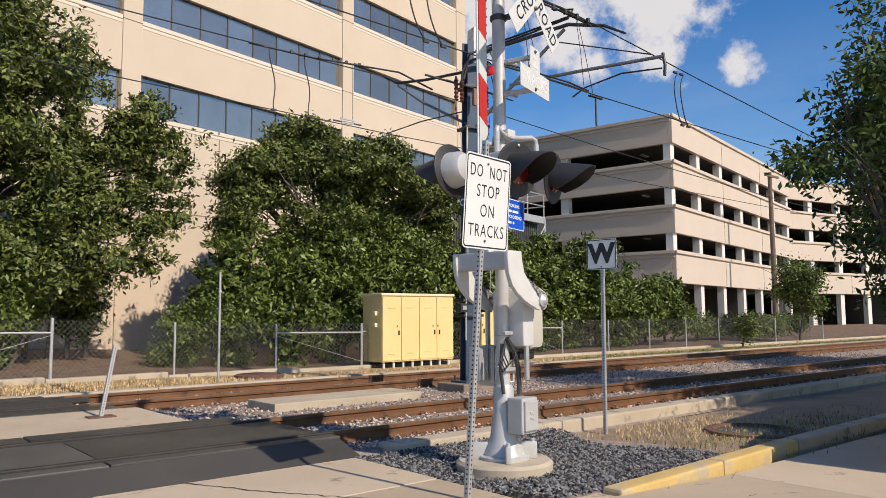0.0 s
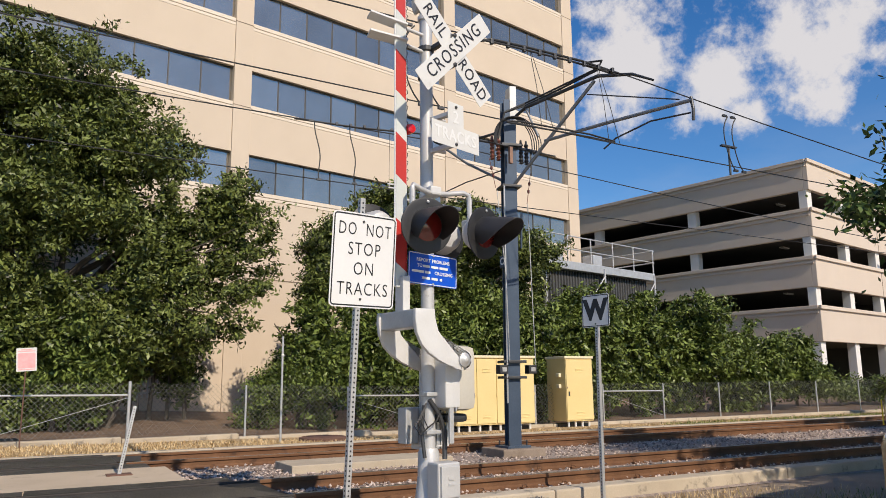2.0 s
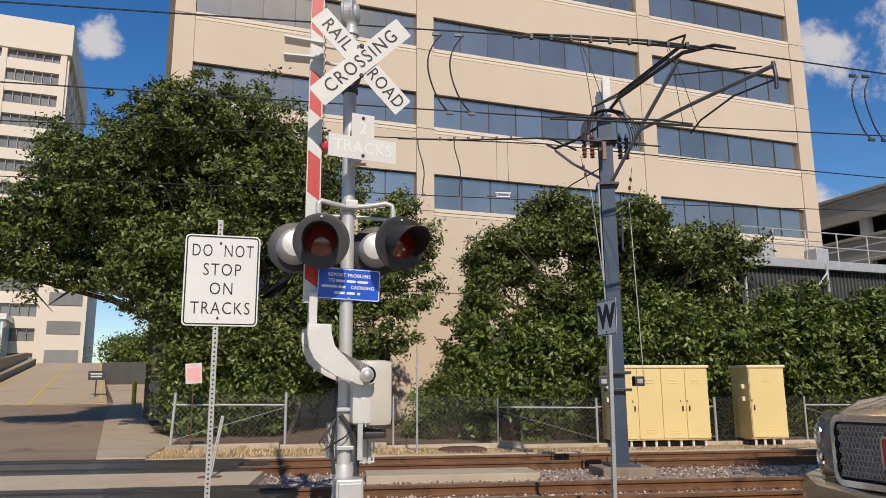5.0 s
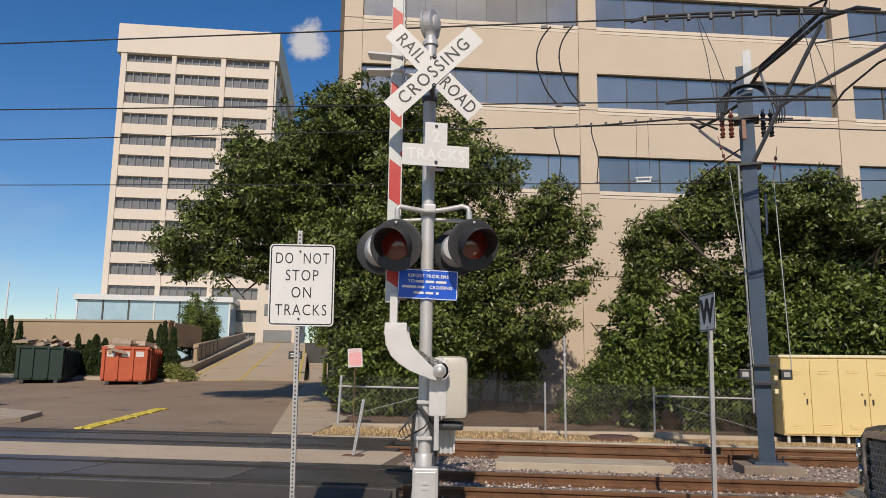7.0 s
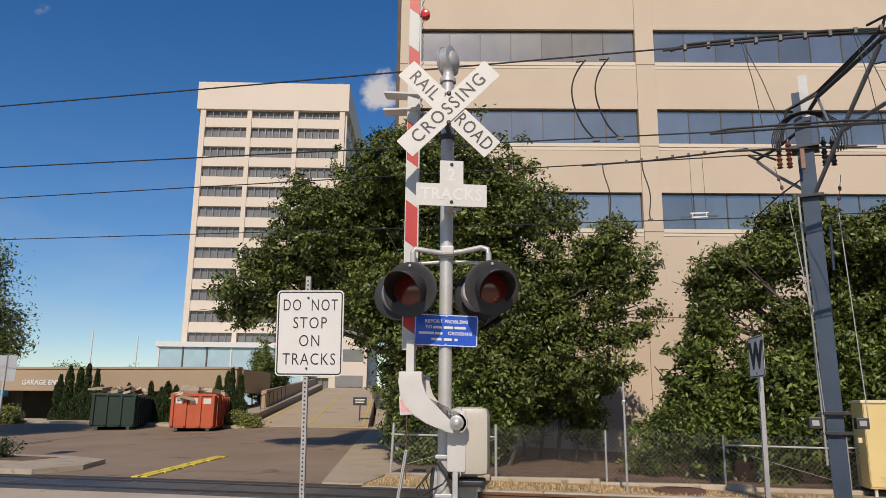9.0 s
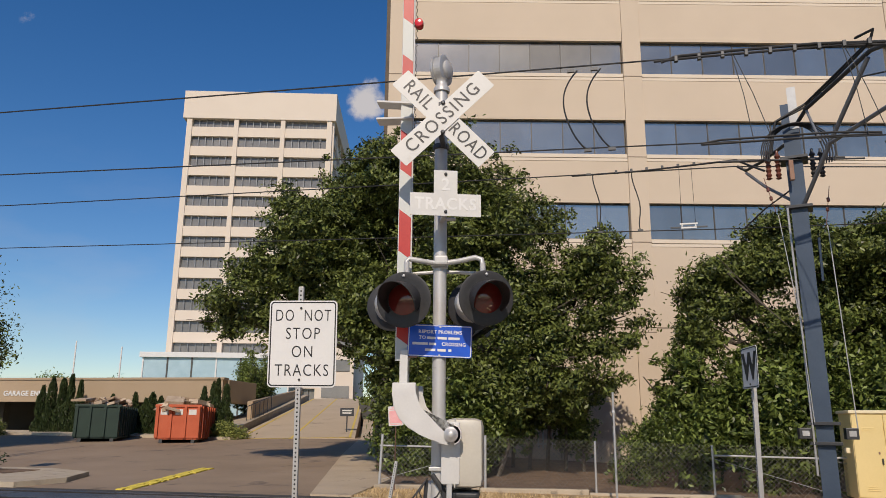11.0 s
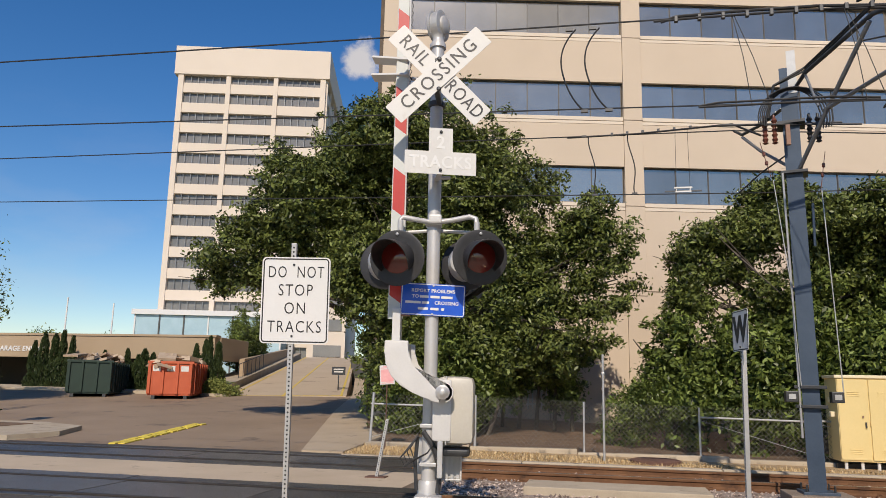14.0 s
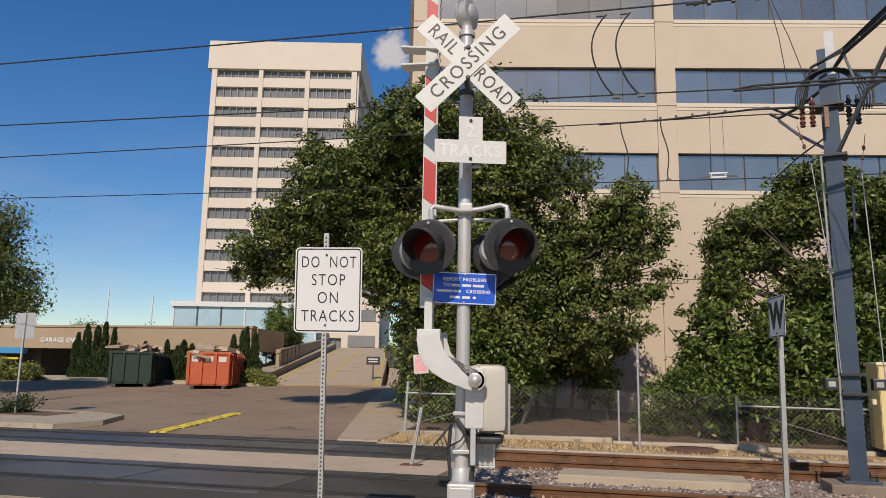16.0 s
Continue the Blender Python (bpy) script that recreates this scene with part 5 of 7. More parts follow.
# the raised gate itself
gate = part("gate_board", bmesh.new(), "grey_stripe", signal, "raised gate board with red and white stripes")
LEAN_X = -0.0025
z = 2.01
k = 0
while z < 9.3:
    h = 0.43
    wide = 0.062 - 0.0022 * (z - 2.3)
    s = 0.09
    def slab(z0, z1, slant0, slant1, material):
        bm = bmesh.new()
        x0 = -0.35 + LEAN_X * (z0 - 2.3)
        ring_ = []
        for y in (-0.075, -0.04):
            ring_.append([bm.verts.new((x0 - wide, y, z0 + slant0)), bm.verts.new((x0 + wide, y, z0)), bm.verts.new((x0 + wide, y, z1)), bm.verts.new((x0 - wide, y, z1 + slant1))])
        a, b = ring_
        bm.faces.new(a), bm.faces.new(b[::-1])
        for q in range(4):
            bm.faces.new((a[q], b[q], b[(q + 1) % 4], a[(q + 1) % 4]))
        bmesh.ops.recalc_face_normals(bm, faces=bm.faces)
        part("stripe", bm, material, gate)
    slab(max(z, 2.30), z + h, 0.0 if k == 0 else s, s, "red" if k % 2 else "grey_stripe")
    z += h
    k += 1
for side in (-1, 1):
    part("gate_edge", rod((-0.35 + side * 0.066, -0.055, 2.3), (-0.355 + side * 0.052, -0.055, 9.3), 0.009, seg=8), "sign_white", gate)
for zz in (3.88, 5.9, 8.9):
    lampo = part("gate_lamp", lathe([(0.02, -0.05), (0.045, -0.045), (0.052, 0.0), (0.045, 0.05), (0.02, 0.055)], 18, m=Matrix.Translation((-0.245, -0.05, zz)) @ Matrix.Rotation(radians(90), 4, "X")), "lamp_red", gate, "small red gate lamp", smooth=True)
    part("lamp_bracket", box(0.05, 0.05, 0.04, (-0.285, -0.05, zz - 0.01)), "black", lampo)
coil = [(-0.27 + 0.012 * math.cos(t * 2.2), -0.05 + 0.012 * math.sin(t * 2.2), 2.4 + t * 0.0285) for t in range(0, 190)]
part("coiled_cable", tube(coil, 0.004, 5), "wire", gate)
# clamp-on wings near the crossbuck
for zz, yw in ((4.98, 24), (4.80, 12)):
    bm = box(0.40, 0.12, 0.025, (-0.48, -0.02, zz), Euler((radians(-14), radians(yw * 0.4), radians(-12))).to_matrix(), 0.006)
    rod((-0.26, -0.02, zz - 0.02), (-0.02, -0.02, zz - 0.04), 0.018, bm=bm)
    part("gate_guide", bm, "white_metal", signal, "white gate keeper bracket")

# ---- DO NOT STOP ON TRACKS sign ----
def perforated_post(root, long, lean=None, wide=0.045):
    """Square steel post with a row of holes on each face."""
    bm = box(wide, wide, long, (0, 0, long / 2), bevel=0.003)
    ob = part("post", bm, "galvanised", root)
    bm = bmesh.new()
    z = 0.06
    while z < long - 0.02:
        for m in (FRONT, Matrix.Rotation(radians(-90), 4, "Z") @ FRONT):
            lathe([(0.0085, 0), (0.0085, 0.0012)], 8, bm, Matrix.Translation((0, 0, z)) @ m @ Matrix.Translation((0, 0, wide / 2)))
        z += 0.0254 * 1.5
    part("holes", bm, "black", ob, "punched holes")
    return ob


sign = thing("road_sign", Matrix.Translation((4.391, 4.797, -0.01)) @ Matrix.Rotation(radians(10), 4, "Z") @ Matrix.Rotation(radians(4.5), 4, "X"), "white sign reading DO NOT STOP ON TRACKS on a steel post", "road sign")
perforated_post(sign, 2.92)
S0 = Matrix.Translation((0.03, -0.026, 2.41)) @ FRONT
board = part("sign_board", prism(rounded(0.61, 0.765, 0.038), 0.003, S0), "sign_white", sign)
part("border", ring(0.588, 0.743, 0.032, 0.011, 0.0015, S0 @ Matrix.Translation((0, 0, 0.003))), "black", board)
for text, cy in (("DO  NOT", 0.245), ("STOP", 0.085), ("ON", -0.075), ("TRACKS", -0.238)):
    part("letters", words(text, 0.148, S0 @ Matrix.Translation((0, cy, 0.004)), 0.0008, -0.0008, 0.71 if text == "DO  NOT" else 0.80, 1.16), "black", board)
for dz in (0.315, -0.315):
    part("bolt", lathe([(0.01, 0), (0.01, 0.008), (0.004, 0.012)], 12, m=S0 @ Matrix.Translation((-0.02, dz, 0.003))), "dark_steel", board)

# ---- whistle sign ----
wsign = thing("road_sign", Matrix.Translation((8.50, 6.60, -0.16)) @ Matrix.Rotation(radians(-80), 4, "Z") @ Matrix.Rotation(radians(-1.0), 4, "X"), "small white sign with a black W on a steel post", "road sign")
perforated_post(wsign, 2.66)
S1 = Matrix.Translation((0, -0.026, 2.46)) @ FRONT
board = part("sign_board", prism(rounded(0.45, 0.42, 0.03), 0.003, S1), "sign_white", wsign)
part("border", ring(0.435, 0.405, 0.028, 0.010, 0.0015, S1 @ Matrix.Translation((0, 0, 0.003))), "black", board)
part("letters", words("W", 0.36, S1 @ Matrix.Translation((0, 0, 0.004)), 0.0008, 0.018, 1.0), "black", board)
part("bolt", lathe([(0.01, 0), (0.01, 0.008)], 12, m=S1 @ Matrix.Translation((0, -0.17, 0.003))), "dark_steel", board)

# ---- catenary mast between the tracks ----
mast = thing("catenary_mast", Matrix.Translation((10.36, 11.40, 0)), "blue-grey steel mast with a bracket arm for the overhead wires", "catenary mast")
part("foundation", box(0.95, 0.80, 0.26, (0.0, 0.0, 0.03), bevel=0.02), "tie", mast, "weathered concrete footing")
part("base_plate", box(0.52, 0.46, 0.04, (0, 0, 0.18), bevel=0.004), "mast", mast)
for sx in (-0.2, 0.2):
    for sy in (-0.17, 0.17):
        part("anchor_bolt", rod((sx, sy, 0.15), (sx, sy, 0.30), 0.016, seg=8), "dark_steel", mast)
TOPX, TOPY = -0.13, -0.32
def mast_piece(outline, z0, z1):
    """A rolled section that leans back with the mast."""
    bm = bmesh.new()
    rows_ = [[bm.verts.new((x + TOPX * z / 7.3, y + TOPY * z / 7.3, z)) for x, y in outline] for z in (z0, z1)]
    n = len(outline)
    for k in range(n):
        bm.faces.new((rows_[0][k], rows_[0][(k + 1) % n], rows_[1][(k + 1) % n], rows_[1][k]))
    bm.faces.new(rows_[0][::-1]), bm.faces.new(rows_[1])
    return bm
a, t = 0.125, 0.012
spin = Matrix.Rotation(radians(-14), 2)
H = [(-a, -a), (a, -a), (a, -a + 2 * t), (t, -a + 2 * t), (t, a - 2 * t), (a, a - 2 * t), (a, a), (-a, a), (-a, a - 2 * t), (-t, a - 2 * t), (-t, -a + 2 * t), (-a, -a + 2 * t)]
part("column", mast_piece([tuple(spin @ Vector(p)) for p in H], 0.2, 7.0), "mast", mast)
part("column_cap", mast_piece([tuple(spin @ Vector(p)) for p in [(0.0, -a - 0.01), (a + 0.01, -a - 0.01), (a + 0.01, a + 0.01), (0.0, a + 0.01)]], 6.55, 7.28), "galvanised", mast, "bare galvanised plate at the mast head")
def on_mast(z):
    return Vector((TOPX * z / 7.3, TOPY * z / 7.3, z))
# cable clamp half way up
for z in (1.48, 1.78):
    part("clamp", box(0.46, 0.40, 0.05, on_mast(z), Euler((0, 0, radians(-14))).to_matrix(), 0.005), "dark_steel", mast)
for x in (-0.33, 0.33):
    b = part("switch_box", box(0.18, 0.16, 0.17, on_mast(1.63) + Vector((x, -0.16, 0)), bevel=0.012), "dark_steel", mast, "small dark box clamped to the mast")
    part("box_lid", box(0.10, 0.01, 0.08, on_mast(1.63) + Vector((x, -0.245, 0.0))), "galvanised", b)
plate = part("letter_plate", box(0.005, 0.16, 0.24, on_mast(3.72) + Vector((-0.19, 0.0, 0)), bevel=0.002), "mast", mast, "small plate with a white letter C")
part("letters", words("C", 0.2, Matrix.Translation(on_mast(3.72) + Vector((-0.195, 0.0, 0))) @ Matrix.Rotation(radians(-90), 4, "Z") @ FRONT, 0.001, 0.006), "sign_white", plate)
part("conduit", tube([on_mast(1.0) + Vector((-0.20, -0.14, 0)), on_mast(3.0) + Vector((-0.20, -0.14, 0)), on_mast(5.2) + Vector((-0.22, -0.16, 0))], 0.018), "galvanised", mast)
part("conduit", tube([on_mast(4.0) + Vector((0.20, -0.10, 0)), on_mast(4.7) + Vector((0.21, -0.12, 0))], 0.022), "mast", mast)
# bracket arm, in its own upright plane
ARM = Vector((0.297, -0.955, 0))
def arm(s, z, side=0.0):
    return Vector((-0.10, -0.20, 0)) + ARM * s + Vector((0.955, 0.297, 0)) * side + Vector((0, 0, z))
part("strut", tube([arm(0.10, 5.20), arm(1.05, 6.0), arm(2.12, 6.86)], 0.034, 10), "tube", mast, smooth=True)
part("top_tube", tube([arm(-0.02, 6.55), arm(0.52, 6.78), arm(1.2, 6.84), arm(2.2, 6.93), arm(2.9, 6.75), arm(3.3, 6.52)], [0.03, 0.034, 0.036, 0.036, 0.03, 0.02], 10), "dark_steel", mast, smooth=True)
part("registration_tube", tube([arm(0.95, 5.98), arm(2.3, 5.99), arm(3.98, 5.97)], 0.032, 10), "tube", mast, smooth=True)
part("brace", tube([arm(0.50, 6.78), arm(0.80, 6.10)], 0.022), "tube", mast)
part("stay_rod", tube([arm(1.96, 6.64), arm(3.75, 6.04)], 0.012), "dark_steel", mast)
part("drop_bracket", tube([arm(3.95, 6.03), arm(3.98, 5.82), arm(3.97, 5.62)], 0.028), "dark_steel", mast)
part("steady_arm", tube([arm(3.93, 5.76), arm(3.2, 5.80), arm(2.5, 5.66), arm(2.25, 5.52)], 0.016), "dark_steel", mast)
part("far_strut", tube([on_mast(5.3), Vector((-0.34, 1.0, 6.02)), Vector((-0.52, 1.62, 6.50))], 0.028, 10), "tube", mast, smooth=True)
part("far_top_tube", tube([on_mast(6.42), Vector((-0.34, 0.9, 6.48)), Vector((-0.52, 1.65, 6.56)), Vector((-0.60, 1.98, 6.76))], 0.03, 10), "dark_steel", mast, smooth=True)
part("far_steady_arm", tube([on_mast(5.62), Vector((-0.36, 1.0, 5.60)), Vector((-0.58, 1.95, 5.485))], 0.014, 8), "dark_steel", mast)
part("foot_band", box(0.40, 0.40, 0.05, on_mast(5.22), Euler((0, 0, radians(-14))).to_matrix(), 0.006), "dark_steel", mast)
part("head_band", box(0.42, 0.42, 0.05, on_mast(6.05), Euler((0, 0, radians(-14))).to_matrix(), 0.006), "dark_steel", mast)
part("cross_bar", tube([on_mast(6.08) + Vector((-1.15, 0.02, 0.03)), on_mast(6.08) + Vector((0.75, -0.10, -0.06))], 0.022), "dark_steel", mast)
part("cross_bar", tube([on_mast(6.02) + Vector((-0.75, -0.14, 0.03)), on_mast(6.02) + Vector((1.0, -0.22, -0.08))], 0.016), "dark_steel", mast)
for x in (-0.42, -0.27, 0.27, 0.40):
    bm = lathe([(0.02, -0.26), (0.05, -0.24)] + [(0.05 if k % 2 else 0.028, -0.22 + 0.04 * k) for k in range(11)] + [(0.02, 0.24)], 12, m=Matrix.Translation(on_mast(5.98) + Vector((x, -0.05, 0))))
    part("insulator", bm, "insulator" if x < 0 else "dark_steel", mast, "ribbed brown insulator" if x < 0 else "ribbed dark insulator", smooth=True)
part("weight", box(0.07, 0.07, 0.34, on_mast(5.80) + Vector((-0.12, -0.26, 0)), bevel=0.01), "copper", mast)
# loops of cable round the mast head
for k in range(5):
    r, off = 0.42 + 0.035 * k, 0.03 * k
    loop = [on_mast(6.15) + Vector((r * math.cos(radians(u)) - 0.02, -0.26 - off, 0.52 * math.sin(radians(u)) - 0.1)) for u in range(-20, 205, 15)]
    part("cable_loop", tube(loop, 0.011, 6), "wire", mast)
for k in range(2):
    part("jumper", tube([on_mast(6.2) + Vector((-0.40 - 0.03 * k, -0.26, -0.1)), on_mast(6.62) + Vector((-0.30, -0.30 - 0.04 * k, 0)), arm(0.5, 6.82 + 0.05 * k), arm(1.4, 6.93 + 0.05 * k), arm(2.2, 7.05 + 0.03 * k), arm(2.3, 7.2), arm(1.9, 7.28)], 0.02, 6), "wire", mast)
# hanging chains of balls and weights
for x, z0, z1 in ((-0.52, 5.75, 5.15), (0.46, 5.55, 4.9)):
    bm = tube([on_mast(z0) + Vector((x, -0.1, 0)), on_mast(z1) + Vector((x * 0.75, -0.12, 0))], 0.006, 5)
    for f in (0.35, 0.6):
        p = (on_mast(z0) + Vector((x, -0.1, 0))).lerp(on_mast(z1) + Vector((x * 0.75, -0.12, 0)), f)
        lathe([(0.008, -0.04), (0.026, -0.025), (0.026, 0.025), (0.008, 0.04)], 10, bm, Matrix.Translation(p))
    part("balance_link", bm, "insulator", mast)
part("balance_rope", tube([on_mast(5.1) + Vector((-0.36, -0.12, 0)), on_mast(3.4) + Vector((-0.22, -0.18, 0)), on_mast(1.8) + Vector((-0.18, -0.2, 0))], 0.008, 6), "galvanised", mast)
part("balance_rope", tube([on_mast(4.9) + Vector((0.36, -0.12, 0)), on_mast(1.7) + Vector((0.42, -0.2, 0))], 0.009, 6), "galvanised", mast)

# ---- overhead wires ----
def wire(name, pts, r, label):
    return tagged(part(name, tube(pts, r, 6), "wire", label=label), label, "overhead wire", "overhead wires")


def sagging(x0, x1, y, z0, z1, sag, n=18):
    return [(x0 + (x1 - x0) * k / n, y(x0 + (x1 - x0) * k / n) if callable(y) else y, z0 + (z1 - z0) * k / n - sag * 4 * (k / n) * (1 - k / n)) for k in range(n + 1)]


wire("messenger_wire", sagging(-52, 10.9, 8.45, 8.1, 6.72, 0.18), 0.012, "black messenger wire over the near track")
wire("messenger_wire", sagging(10.9, 75, 8.45, 6.72, 6.6, 1.6), 0.012, "black messenger wire over the near track")
wire("contact_wire", sagging(-52, 10.9, 8.45, 7.1, 5.40, 0.02), 0.010, "black contact wire over the near track")
wire("contact_wire", sagging(10.9, 75, 8.45, 5.40, 5.0, 0.05), 0.010, "black contact wire over the near track")
wire("messenger_wire", sagging(-52, 9.7, 13.35, 7.55, 6.76, 0.08), 0.012, "black messenger wire over the far track")
wire("messenger_wire", sagging(9.7, 75, 13.35, 6.76, 6.6, 1.2), 0.012, "black messenger wire over the far track")
wire("contact_wire", sagging(-52, 10, 13.35, 6.85, 5.48, 0.04), 0.010, "black contact wire over the far track")
wire("contact_wire", sagging(10, 75, 13.35, 5.48, 5.3, 0.05), 0.010, "black contact wire over the far track")
# thick clamped stretch of the near messenger by the mast
rope = thing("messenger_splice", Matrix.Translation((9.4, 8.45, 6.73)), "thick clamped splice of black cables on the wire", "cable splice")
part("splice_cable", tube([(-1.4, 0, -0.02), (-1.2, 0, 0.05), (-0.5, 0, 0.06), (0.6, 0, 0.05), (1.5, 0.1, 0.04)], 0.022), "wire", rope)
part("splice_cable", tube([(-1.5, 0, 0.0), (-0.9, -0.02, 0.0), (0.4, 0, 0.0), (1.5, 0.1, 0.0)], 0.018), "wire", rope)
for k in range(9):
    part("splice_clamp", box(0.05, 0.06, 0.09, (-1.2 + 0.31 * k, 0, 0.01), bevel=0.008), "dark_steel", rope)
for x0 in (-0.45, 0.95):
    for dx in (-0.06, 0.06):
        part("dropper", tube([(x0 + dx * 0.2, 0, 0.0), (x0 + dx + 0.16, 0.0, -0.6), (x0 + dx * 2 + 0.30, 0.0, -1.32)], 0.006, 5), "wire", rope)
near_clamp = thing("contact_splice", Matrix.Translation((9.2, 8.45, 5.44)), "clamped black bars along the contact wire", "cable splice")
for dz in (0.0, 0.05):
    part("splice_bar", tube([(-0.75, 0, dz * 0.3), (-0.5, 0, dz), (0.9, 0, dz), (1.5, 0.05, dz * 0.5)], 0.016), "wire", near_clamp)


def hanging_loop(x, y, z0, z1, bulge, group, label, gap=0.42):
    """A pair of slack jumper cables between two wires."""
    for k in (0, 1):
        o = thing("jumper_cable", Matrix.Translation((x + gap * k, y, 0)), label, "jumper cable", group)
        part("cable", tube([(0.09 * (1 - f) ** 7 - bulge * math.sin(math.pi * f) - 0.03 * math.sin(2 * math.pi * f) + 0.2 * f ** 6, 0, z0 + (z1 - z0) * f) for f in [j / 18 for j in range(19)]], 0.012, 6), "wire", o)
        for zz in (z0, z1):
            part("cable_clamp", box(0.10, 0.04, 0.04, (0.2 if zz == z1 else 0.0, 0, zz)), "dark_steel", o)


hanging_loop(6.74, 8.45, 6.70, 5.47, 0.11, "jumper cables", "slack black jumper between the near wires", 0.33)
hanging_loop(6.84, 13.35, 6.78, 5.54, -0.2, "jumper cables", "slack black jumper between the far wires", 0.78)
hanging_loop(13.42, 8.45, 6.36, 5.30, 0.03, "jumper cables", "slack black jumper between the near wires", 0.22)
insul = thing("section_insulator", Matrix.Translation((8.75, 13.35, 5.57)), "small grey insulator bar in the far wire", "insulator")
part("bar", box(0.34, 0.03, 0.03, (0, 0, 0.06)), "galvanised", insul)
part("bar", box(0.30, 0.03, 0.03, (0, 0, -0.02)), "galvanised", insul)
for x in (-0.13, 0.13):
    part("link", box(0.02, 0.02, 0.1, (x, 0, 0.02)), "galvanised", insul)
    part("dropper", tube([(x, 0, 0.06), (x * 0.9, 0, 1.27)], 0.004, 5), "wire", insul)
part("wing", box(0.7, 0.02, 0.03, (0, 0, -0.01)), "dark_steel", insul)
far_splice = thing("messenger_splice", Matrix.Translation((8.4, 13.27, 6.775)), "clamped black splice on the far wire", "cable splice")
part("splice_cable", tube([(-1.9, 0.1, 0), (-0.5, 0.05, 0.0), (1.2, -0.6, -0.12), (1.55, -1.3, -0.6)], 0.02), "wire", far_splice)
for k in range(6):
    part("splice_clamp", box(0.05, 0.05, 0.07, (-1.0 + 0.3 * k, 0.05 - 0.04 * k, 0.01), bevel=0.006), "dark_steel", far_splice)

# ---- yellow signal cabinets ----
def signal_cabinet(x0, x1, doors, label):
    y0, y1 = 17.08, 18.0
    w = x1 - x0
    c = thing("signal_cabinet", Matrix.Translation(((x0 + x1) / 2, 0, 0.04)), label, "cabinet")
    part("body", box(w, y1 - y0, 1.84, (0, (y0 + y1) / 2, 1.10), bevel=0.01), "cabinet", c)
    part("roof", box(w + 0.08, y1 - y0 + 0.08, 0.07, (0, (y0 + y1) / 2, 2.045), bevel=0.015), "cabinet_top", c, "cream rain roof")
    n = doors
    for k in range(n):
        dw = w / n
        xk = -w / 2 + dw * (k + 0.5)
        d = part("door", box(dw - 0.03, 0.03, 1.76, (xk, y0 - 0.012, 1.10), bevel=0.006), "cabinet", c)
        for z in (0.36, 0.40, 0.44, 1.62, 1.66, 1.70):
            part("vent_slot", box(min(0.28, dw * 0.4), 0.012, 0.014, (xk, y0 - 0.03, z), bevel=0.003), "cabinet", d)
        hx_ = xk + (dw / 2 - 0.09) * (-1 if (k == n - 1) else 1)
        if k != 1 or n < 3:
            part("door_handle", box(0.03, 0.04, 0.13, (hx_, y0 - 0.045, 0.98), bevel=0.008), "dark_steel", d, "small dark swing handle")
            part("hasp", box(0.03, 0.02, 0.05, (hx_ - 0.05, y0 - 0.035, 1.16)), "copper", d)
        for z in (0.3, 1.0, 1.7):
            part("hinge", rod((xk - (dw / 2 - 0.015) * (-1 if (k == n - 1) else 1), y0 - 0.03, z - 0.04), (xk - (dw / 2 - 0.015) * (-1 if (k == n - 1) else 1), y0 - 0.03, z + 0.04), 0.01, seg=8), "cabinet", d)
    part("skid", box(w, 0.5, 0.10, (0, 17.6, 0.06)), "dark_steel", c)
    m = round(w / 0.36)
    for k in range(m + 1):
        part("foot", rod((-w / 2 + 0.12 + (w - 0.24) * k / m, 17.16, -0.06), (-w / 2 + 0.12 + (w - 0.24) * k / m, 17.16, 0.18), 0.035, seg=10), "sign_white", c, "white conduit foot")
    for z in (1.52, 1.20):
        part("side_fitting", box(0.10, 0.16, 0.12, (-w / 2 - 0.05, 17.35, z), bevel=0.02), "cabinet_top", c)
    part("pad", box(w + 0.5, 1.3, 0.14, (0, 17.55, -0.13), bevel=0.01), "curb", c, "concrete pad")
    return c


signal_cabinet(12.30, 14.88, 4, "wide pale yellow steel signal cabinet with doors")
signal_cabinet(16.02, 17.02, 1, "narrow pale yellow steel signal cabinet")

